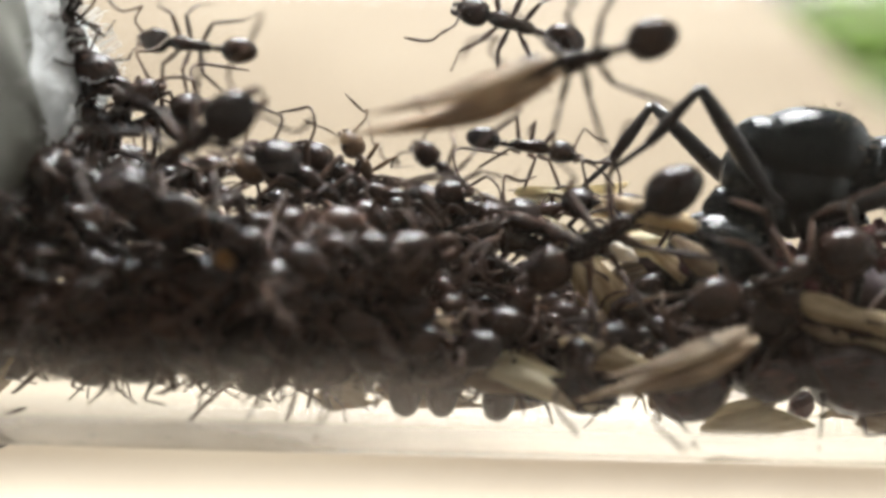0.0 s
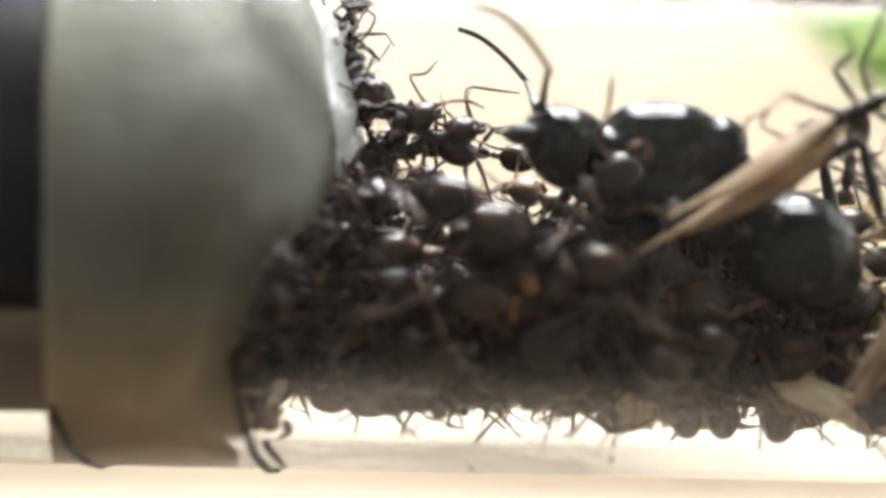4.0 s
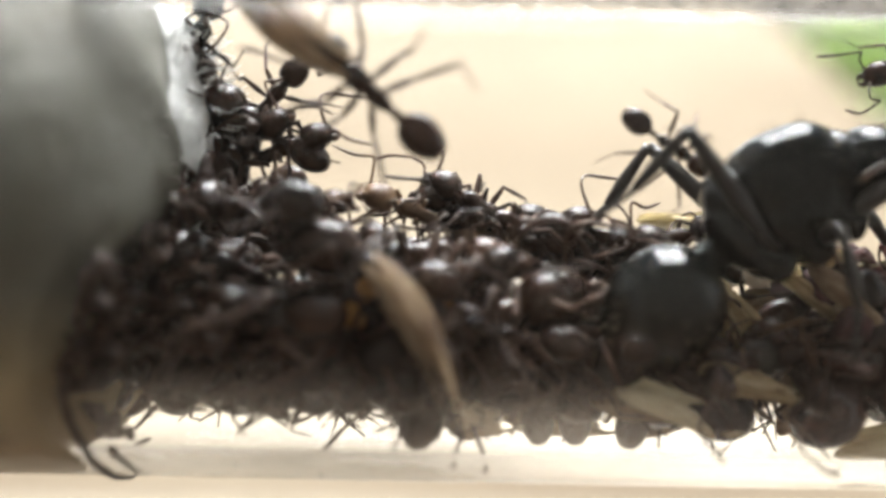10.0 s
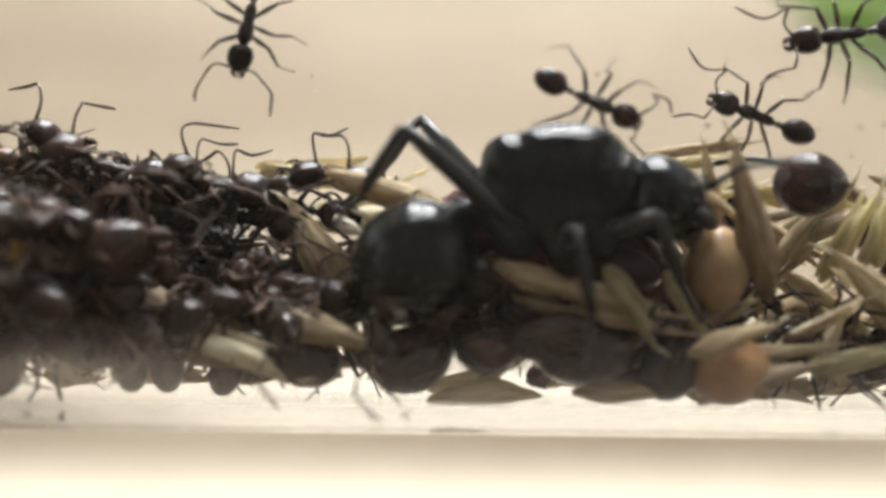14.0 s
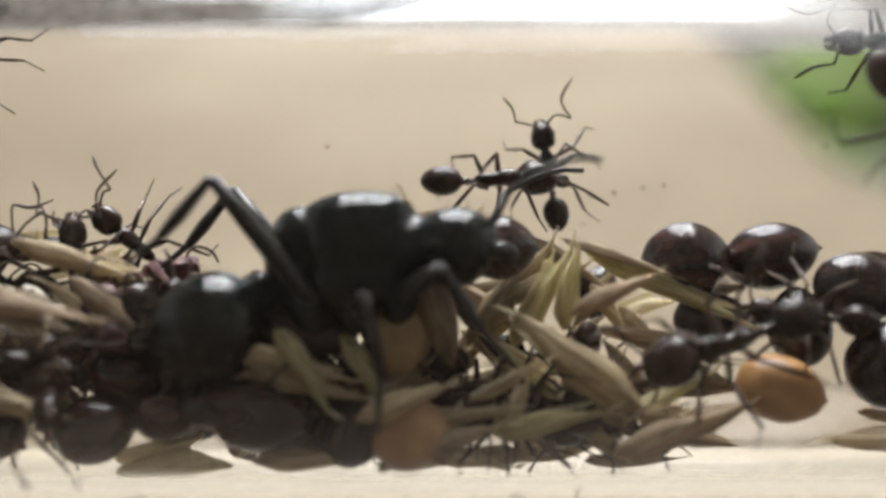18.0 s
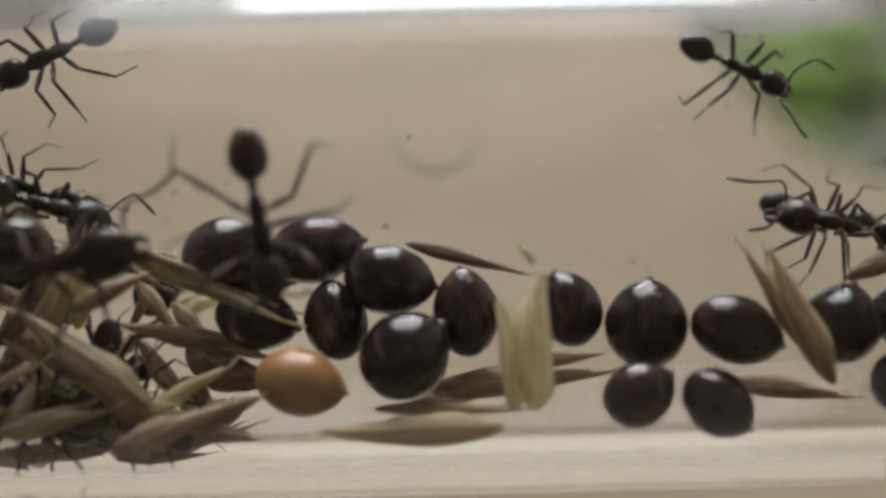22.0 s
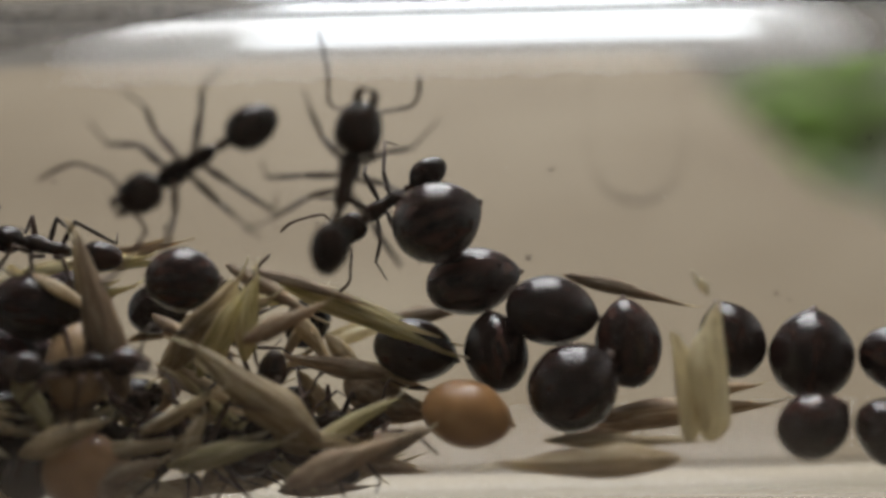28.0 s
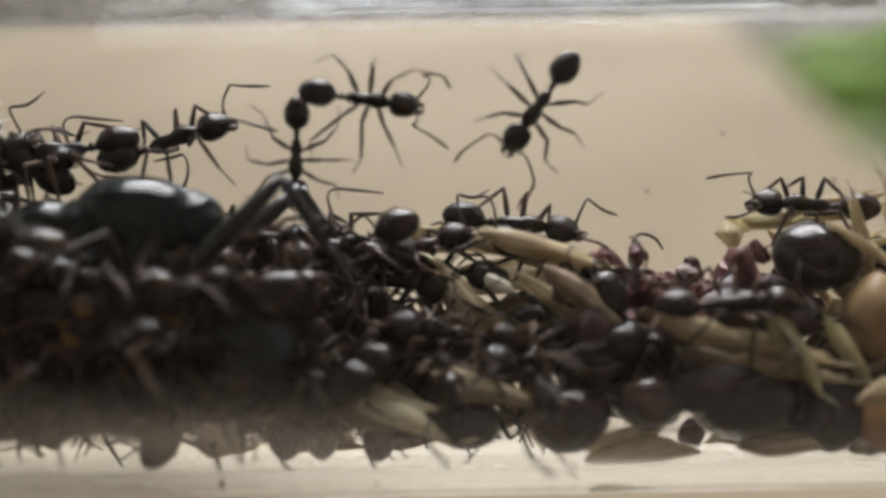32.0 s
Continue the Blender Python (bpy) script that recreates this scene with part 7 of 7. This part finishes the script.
    crawl("carry_u", "back", [(0, -24.01, 0.76, -3.46, 215), (26.6, -24.01, 0.76, -3.46, 215), (28.4, 10.97, 1.00, 3.21, 215), (28.5, 10.97, 1.00, 3.21, 215), (28.7, 9.24, 1.00, 3.75, 215), (29, 10.53, 1.00, 3.53, 215), (29.5, 12.88, 1.00, 3.72, 215), (30, 12.72, 1.00, 3.60, 215)], 4)
    crawl("near_v", "front", [(0, -26.83, 0.30, -3.23, 75), (26.6, -26.83, 0.30, -3.23, 75), (28.4, 10.41, -5.00, 3.75, 75), (28.5, 10.41, -5.00, 3.75, 75), (28.7, 9.07, -5.00, 4.04, 80), (29, 10.38, -5.00, 3.85, 75), (29.2, 11.27, -5.00, 2.74, 50), (29.5, 11.38, -5.00, 3.18, 50), (30, 11.00, -5.00, 3.08, 50)], 6)
    crawl("carried_seed", "back", [(0, 6.52, 1.00, -0.47, 10), (26.7, 6.52, 1.00, -0.47, 10), (27.8, 8.2, 0.00, 1.60, 22), (28.5, 8.58, 0.00, 2.03, 25), (28.7, 8.69, 0.00, 2.48, 25), (29, 9.63, 0.00, 2.16, 25), (29.2, 11.27, 0.00, 1.23, 20), (29.5, 11.12, 0.00, 1.64, 20), (29.7, 10.73, 0.00, 1.83, 20), (30, 10.96, 0.00, 1.42, 20), (31, 11.37, 0.00, 0.63, 20)], 0)
    crawl("heap_w", "heap", [(0, -26.27, -1.81, -4.38, 170), (26.6, -26.27, -1.81, -4.38, 170), (28.4, -1.54, 0.00, 1.96, 170), (28.5, -1.54, 0.00, 1.96, 170), (28.7, -2.89, 0.00, 1.96, 170), (29, -3.00, 0.00, 1.70, 170), (29.5, -2.67, 0.00, 1.45, 175), (30, -2.16, 0.00, 1.44, 175), (30.5, -2.64, 0.00, 1.79, 170), (31, -2.69, 0.00, 1.23, 172), (31.5, -3.30, 0.00, 0.82, 172), (32, -4.42, 1.00, 0.91, 178)], 4)
    crawl("heap_x", "heap", [(0, -24.66, 2.13, -2.38, 0), (26.6, -24.66, 2.13, -2.38, 0), (28.4, -9.92, 1.00, 0.53, 0), (28.5, -9.92, 1.00, 0.53, 0), (29, -11.04, 2.00, 2.48, 60), (29.2, -10.58, 2.00, 2.11, 60), (29.5, -12.18, 2.00, 1.78, 65), (29.7, -12.80, 2.00, 0.84, 50), (30, -13.60, 1.00, 0.33, 40), (30.5, -14.60, 1.00, -0.11, 30), (30.7, -15.69, 1.00, 0.44, 30), (31, -14.01, 1.00, -0.09, 40), (31.5, -13.95, 1.00, 0.16, 60), (32, -14.26, 1.00, 0.40, -10)], 4)
    crawl("near_y", "front", [(0, -25.00, 1.43, -4.72, 30), (26.6, -25.00, 1.43, -4.72, 30), (28.4, -5.41, -4.80, 0.57, 30), (28.5, -5.41, -4.80, 0.57, 30), (29, -6.40, -4.80, 1.38, 10), (29.5, -4.70, -4.80, 1.29, 10), (30, -2.38, -4.80, 1.11, -8), (30.5, -0.48, -4.80, 0.41, -25), (31, 1.04, -4.60, -2.12, -40), (31.5, 2.30, -1.08, -3.90, -40)], 8)
    crawl("roof_z", "back", [(0, -23.65, 1.64, -2.50, -60), (26.6, -23.65, 1.64, -2.50, -60), (28.4, -10.18, 1.20, 7.31, -120), (28.5, -10.18, 1.20, 7.31, -120), (29, -10.18, 1.20, 7.31, -132), (29.5, -11.38, 1.21, 7.09, -145), (30, -14.59, 1.25, 7.12, -160), (30.5, -16.16, 1.88, 7.04, -162), (30.7, -16.13, 1.25, 7.12, -155), (31, -13.44, 1.25, 6.58, -145), (31.2, -13.85, 2.50, 6.07, -125), (31.5, -12.27, 3.44, 5.51, -125), (32, -13.34, 4.38, 4.84, -125)], 10)
    crawl("wall_aa", "back", [(0, -25.76, 1.38, -5.00, 20), (26.6, -25.76, 1.38, -5.00, 20), (28.4, -20.59, 1.21, 7.06, 20), (30, -20.59, 1.21, 7.06, 20), (30.5, -21.73, 2.50, 6.54, 25), (30.7, -21.52, 2.19, 6.68, 30), (31, -21.02, 2.50, 6.49, 25), (31.2, -20.57, 3.75, 5.66, 25), (31.5, -19.93, 3.75, 6.03, 0), (32, -19.63, 4.38, 5.26, -10)], 10)
    crawl("wall_bb", "back", [(0, -23.13, 1.90, -4.28, 0), (26.6, -23.13, 1.90, -4.28, 0), (28.4, -24.49, 5.00, 4.57, 0), (30.5, -24.49, 5.00, 4.57, 0), (31, -24.65, 5.00, 4.51, -170), (31.2, -23.82, 5.00, 4.33, -300), (31.5, -22.58, 4.50, 4.47, -290), (32, -22.26, 4.00, 3.08, -452)], 8)
    crawl("heap_cc", "heap", [(0, -26.13, -1.33, -3.24, 80), (26.6, -26.13, -1.33, -3.24, 80), (28.4, 4.57, 2.00, -1.80, 80), (29.3, 4.57, 2.00, -0.80, 80), (29.7, 5.14, 2.00, 0.56, 70), (30, 7.56, 3.00, 1.74, 60), (30.2, 8.15, 3.00, 2.05, 60), (30.7, 8.43, 3.00, 1.26, 60)], 6)
    crawl("heap_dd", "heap", [(0, -22.25, -0.94, -4.13, 160), (26.6, -22.25, -0.94, -4.13, 160), (28.4, -14.35, -2.00, -1.13, 160), (30, -14.35, -2.00, -1.13, 160), (31, -15.51, -2.00, -2.06, 170), (32, -16.85, -2.00, -3.02, 175)], 0)
    crawl("heap_ee", "heap", [(0, -24.93, -1.70, -4.40, 180), (26.6, -24.93, -1.70, -4.40, 180), (28.4, -17.73, 0.00, -0.81, 180), (30, -17.73, 0.00, -0.81, 180), (31, -19.99, 0.00, -0.07, 355), (32, -20.33, -1.00, -0.25, 200)], 0)
    crawl("heap_ff", "heap", [(0, -23.25, 1.69, -3.64, 20), (26.6, -23.25, 1.69, -3.64, 20), (28.4, -25.70, 0.00, 3.36, 20), (31, -25.70, 0.00, 3.36, 20), (31.5, -25.70, 0.00, 2.73, 20), (32, -25.85, 0.00, 3.44, 15)], 4)
    crawl("heap_gg", "heap", [(0, -25.49, 0.20, -3.81, 200), (26.6, -25.49, 0.20, -3.81, 200), (28.4, -27.79, 0.00, 2.75, 200), (31.5, -27.79, 0.00, 2.75, 200), (32, -29.66, 0.00, 3.13, 190)], 4)
    crawl("low_hh", "heap", [(0, -23.53, 1.97, -3.42, 0), (26.6, -23.53, 1.97, -3.42, 0), (28.4, 0.38, -4.00, -2.46, 0), (30, 0.38, -4.00, -2.46, 0), (30.5, -8.56, -4.00, -3.18, 0), (31, -7.81, -3.00, -2.20, 0)], 3)
    crawl("low_ii", "heap", [(0, -24.29, -1.78, -3.95, 182), (15.6, -24.29, -1.78, -3.95, 182), (17.4, -0.63, -0.79, -4.81, 182), (19, -0.63, -0.79, -4.81, 182), (20, -0.34, -0.75, -4.77, 180), (20.5, -1.60, -0.79, -4.92, 178), (21, -3.05, -0.78, -4.88, 178), (22, -3.61, -0.75, -4.77, 178), (26.6, -3.61, -0.75, -4.77, 178), (28.2, -26.47, -0.47, -2.68, 178), (32, -26.47, -0.47, -2.68, 178)], 4)
    crawl("low_jj", "heap", [(0, -22.71, 1.77, -2.66, 190), (12.9, -22.71, 1.77, -2.66, 190), (14.5, -1.28, -0.82, -4.89, 190), (15, 1.28, -0.89, -4.95, 190), (15.5, 5.03, -0.89, -4.91, 185), (17.5, 0.51, -0.85, -4.81, 178), (19.1, -25.57, 1.48, -3.18, 178), (32, -25.57, 1.48, -3.18, 178)], 4)
    crawl("right_kk", "back", [(0, -26.27, -1.96, -4.04, 175), (3.6, -26.27, -1.96, -4.04, 175), (5.4, 10.32, 4.00, 1.28, 175), (14.5, 10.32, 4.00, 1.28, 175), (15, 10.54, 4.00, 2.51, 175), (15.5, 8.60, 4.00, 2.55, 175), (17.5, 9.30, -2.00, -1.83, 175), (18, 9.67, -2.00, -2.20, 175), (19.6, -23.40, -1.66, -4.86, 175), (32, -23.40, -1.66, -4.86, 175)], 6)
    crawl("right_oo", "back", [(0, -22.32, 0.64, -4.80, 340), (3.6, -22.32, 0.64, -4.80, 340), (5.4, 10.05, 4.69, 5.05, 340), (14.5, 10.05, 4.69, 5.05, 340), (15, 8.06, 3.75, 5.66, 335), (15.5, 9.61, 2.50, 6.57, 345), (17.1, 2.10, 1.54, -4.00, 345), (32, 2.10, 1.54, -4.00, 345)], 6)
    crawl("left_mm", "heap", [(0, -25.99, -3.00, -2.65, 350), (11.4, -25.99, -3.00, -2.65, 350), (13, -29.62, 0.00, 3.29, 350), (14, -26.10, 0.00, 0.16, 380), (14.5, -22.32, 0.00, 0.82, 370), (15, -19.93, 0.00, 0.11, 370), (15.5, -18.02, 0.00, 0.56, 350), (17.5, -18.22, 0.00, 0.27, 350), (26.6, -18.22, 0.00, 0.27, 350), (28.2, -24.78, 2.12, -4.17, 350), (32, -24.78, 2.12, -4.17, 350)], 6)
    crawl("left_nn", "heap", [(0, -21.91, -1.81, -3.62, 10), (11.9, -21.91, -1.81, -3.62, 10), (13.5, -24.89, 0.00, 0.02, 10), (14.5, -17.01, 0.00, -0.65, 5), (15, -14.99, 0.00, -0.80, -30), (15.5, -14.42, 0.00, -0.37, -60), (17.5, -14.61, 0.00, -1.83, 90), (18, -14.16, 0.00, -0.75, 92), (19, -16.04, 0.00, -1.14, 92), (26.6, -16.04, 0.00, -1.14, 92), (28.2, -24.16, 1.18, -2.80, 92), (32, -24.16, 1.18, -2.80, 92)], 6)
    crawl("rest0", "heap", [(13, -22.99, 0.00, 0.09, 175)], 0)
    crawl("rest1", "heap", [(13, -22.79, 0.00, -1.15, 170)], 0)
    crawl("rest2", "heap", [(13, -19.76, 0.00, -0.34, 350)], 0)
    crawl("rest3", "heap", [(13, -17.85, 0.00, -0.50, 20)], 0)
    crawl("rest4", "heap", [(13, -26.22, 0.00, 0.32, 160)], 0)
    crawl("rest5", "heap", [(11, -24.15, 0.00, 0.56, 150)], 0)
    crawl("rest6", "heap", [(11, -22.98, 0.00, -1.51, 10)], 0)
    crawl("rest7", "heap", [(14.5, -22.14, 0.00, -0.32, 20)], 0)
    crawl("rest8", "heap", [(14.5, -18.54, 0.00, -1.43, 350)], 0)
    crawl("rest10", "heap", [(12, -23.46, 0.00, -0.09, 170)], 0)
    crawl("rest11", "heap", [(12, -20.79, 0.00, -0.80, 10)], 0)
    crawl("rest12", "heap", [(12, -17.36, 0.00, -0.93, 170)], 0)
    crawl("rest13", "heap", [(13, -26.90, -1.02, -5.80, 180)], 0)
    crawl("rest14", "heap", [(13, -22.33, -1.33, -4.48, 95)], 0)
    crawl("rest16", "heap", [(1, -24.26, 0.00, -1.31, 170)], 0)
    crawl("rest17", "heap", [(1, -20.95, -1.37, -4.45, 90)], 0)
    crawl("rest19", "heap", [(30, -8.44, -1.50, -4.98, 180)], 0)
    crawl("rest22", "heap", [(32, -12.82, -1.50, -3.13, 5)], 0)
    crawl("rest24", "heap", [(32, -18.75, -1.29, -4.62, 80)], 0)
    crawl("rest27", "heap", [(31, 0.12, -1.50, -5.58, 170)], 0)
    crawl("rest28", "heap", [(31, 2.27, -1.00, -5.59, 350)], 0)
    crawl("rest29", "heap", [(30, -2.25, -1.50, -4.81, 160)], 0)
    crawl("rest30", "heap", [(30, 0.93, -0.74, -5.79, 180)], 0)
    crawl("rest32", "heap", [(18, -11.42, -1.50, -3.29, 100)], 0)
    crawl("rest35", "heap", [(18, -5.93, -1.50, -5.50, 170)], 0)
    crawl("rest42", "heap", [(15.5, -4.51, -1.50, -5.05, 170)], 0)
    crawl("rest43", "heap", [(24.5, 33.51, -1.50, -2.42, 130)], 0)
    crawl("rest45", "heap", [(0, -12.22, 0.00, -2.15, 20)], 0)
    crawl("rest47", "heap", [(0, -13.52, 0.00, -0.65, 160)], 0)
    crawl("rest48", "heap", [(9, -33.60, 0.00, 5.87, 75)], 0)
    crawl("rest49", "heap", [(9, -33.09, 0.00, 3.71, 110)], 0)
    crawl("rest50", "heap", [(9, -32.12, 0.00, 2.31, 40)], 0)
    crawl("rest51", "heap", [(6, -31.56, 0.00, 3.23, 150)], 0)
    crawl("rest52", "heap", [(6, -30.97, 0.00, 2.30, 20)], 0)
    steps = [(0, -9.15, 0, 1.53, 10, 0), (0.5, -9.42, 0, 2.23, 25, 42), (1, -9.44, 0, 1.64, 100, 72), (1.5, -12.59, -1, 1.72, 150, 52), (2, -19.23, -2.2, 1.15, 188, 8), (2.5, -21.5, -2.2, 1.75, 190, 4), (3, -22.79, -2.2, 2.02, 190, 6), (3.5, -23.12, -2.2, 1.96, 188, 4), (5.5, -23.36, -2.2, 1.41, 176, 2), (6, -23.79, -2.2, 1.1, 176, 10), (6.5, -24.1, -2.2, 2.08, 178, 4), (7, -24.75, -2.2, 1.72, 178, 4), (7.5, -24.47, -2.2, 2.15, 176, 28), (8, -24.16, -2.2, 1.56, 165, 60), (8.5, -23.07, -2.2, 3.02, 95, 78), (9, -20.44, -2.2, 1.42, 25, 64), (9.5, -17.02, -2.2, 1.16, 8, 46), (10, -14.72, -2.2, 1.34, 2, 28), (10.5, -13.72, -2.2, 1.26, 0, 24), (11, -13.88, -2.2, 1.36, 0, 22), (11.5, -13.39, -2.2, 1.36, 0, 36), (12, -13.45, -2.2, 1.02, 0, 38), (12.5, -13.16, -2.2, 1.18, 0, 30), (13, -12.53, -2.2, 0.85, 0, 16), (13.5, -12.36, -2.2, 0.79, -2, 4), (14, -8.38, -2.2, -0.02, 0, 0), (14.5, -6.26, -2.2, 0.25, 0, 0), (15, -5.01, -2.2, 0.49, 0, 0), (15.5, -4.39, -2.2, 0.38, 0, 0), (17.5, -4.15, -2.2, -0.33, 0, 0), (18, -4.76, -2.2, -0.14, 0, 4), (18.3, -5.86, -2.2, 0.56, 8, 38), (18.6, -5.6, -2.2, 1.25, 80, 74), (18.8, -7.77, -2.2, 1.53, 140, 50), (19, -11.12, -2.2, 1.62, 172, 22), (19.5, -12.06, -2.2, 1.03, 176, 22), (20, -14.6, -1.2, 1.5, 178, 14), (22, -16.5, -0.6, 1.2, 178, 10), (26, -20, -0.8, 0.8, 178, 5), (28.5, -22.4, -1, 0.6, 178, 2), (30, -23.5, -1.6, 0.5, 176, 4), (31, -25.2, -2.2, 1.38, 178, 6), (31.5, -25.79, -2.2, 0.7, 178, 6), (32, -26.29, -2.2, 0.22, 178, 6)]
    walk(queen, [(t, queen_pose(x, y, z, yaw, pitch)) for t, x, y, z, yaw, pitch in steps])
    base = qgaster.location.copy()
    walk(qgaster, [(t, Matrix.Translation(base) @ pose(0, 0, 0, 0, -bend, 0)) for t, bend in [(0, 82), (0.5, 75), (1, 40), (1.5, 30), (2, 45), (2.5, 54), (3, 32), (3.5, 33), (5.5, 54), (6, 43), (6.5, 66), (7, 57), (7.5, 32), (8, -15), (8.5, -15), (9, -5), (9.5, 6), (10, 12), (10.5, 4), (11, 15), (11.5, -4), (12, -8), (12.5, 12), (13, 43), (13.5, 56), (14, 35), (14.5, 27), (15, 26), (15.5, 28), (17.5, 21), (18, 28), (18.3, -8), (18.6, -15), (18.8, 63), (19, 44), (19.5, 40), (20, 60), (22, 55), (26, 50), (28.5, 50), (30, 60), (31, 62), (31.5, 62), (32, 62)]])
    neck = qhead.location.copy()
    walk(qhead, [(t, Matrix.Translation(neck) @ pose(0, 0, 0, 0, bend, 0)) for t, bend in [(0, 0), (0.5, 10), (1, 30), (1.5, 45), (2, 44), (2.5, -30), (3, -30), (3.5, -30), (5.5, -10), (6, 8), (6.5, 22), (7, 37), (7.5, 75), (8, 59), (8.5, 20), (9, 75), (9.5, 57), (10, 29), (10.5, 34), (11, 37), (11.5, 51), (12, 37), (12.5, 29), (13, 14), (13.5, 18), (14, 9), (14.5, -18), (15, -19), (15.5, -14), (17.5, -14), (18, -9), (18.3, 3), (18.6, 15), (18.8, 20), (19, 66), (19.5, 10), (20, 10), (22, 10), (26, 5), (28.5, 5), (30, 10), (31, 10), (31.5, 10), (32, 10)]])
    beat = [k * 0.5 for k in range(65)]
    pitches = np.interp(beat, [r[0] for r in steps], [r[5] for r in steps])
    stretch = np.interp(beat, [0, 3.5, 5, 7.2, 8.5, 9.5], [0, 0, -52, -45, -20, 0])
    for i, leg in enumerate(qlegs):
        at = leg.location.copy()
        hind = i % 3 == 2
        rows = []
        for k, t in enumerate(beat):
            fold = float(stretch[k]) * hind + float(pitches[k]) * (1.0 if hind else 0.7)
            rows.append((t, Matrix.Translation(at) @ pose(0, 0, 0, 0, fold + 6 * math.sin(k * 1.9 + 1.7 * i), 7 * math.sin(k * 2.3 + 2.1 * i))))
        walk(leg, rows)
    for ob, ph in heap_ants:
        base = ob.matrix_basis.copy()
        loc, quat, sc = base.decompose()
        rows = []
        for i in range(0, 17):
            t = i * 2.0
            sway = pose(0.25 * MM * math.sin(t * 0.9 + ph), 0, 0.18 * MM * math.sin(t * 1.3 + 2 * ph), 8 * math.sin(t * 0.7 + ph), 6 * math.sin(t * 1.1 + ph), 14 * math.sin(t * 0.8 + 3 * ph))
            rows.append((t, Matrix.Translation(loc) @ quat.to_matrix().to_4x4() @ sway))
        walk(ob, rows)


motions()
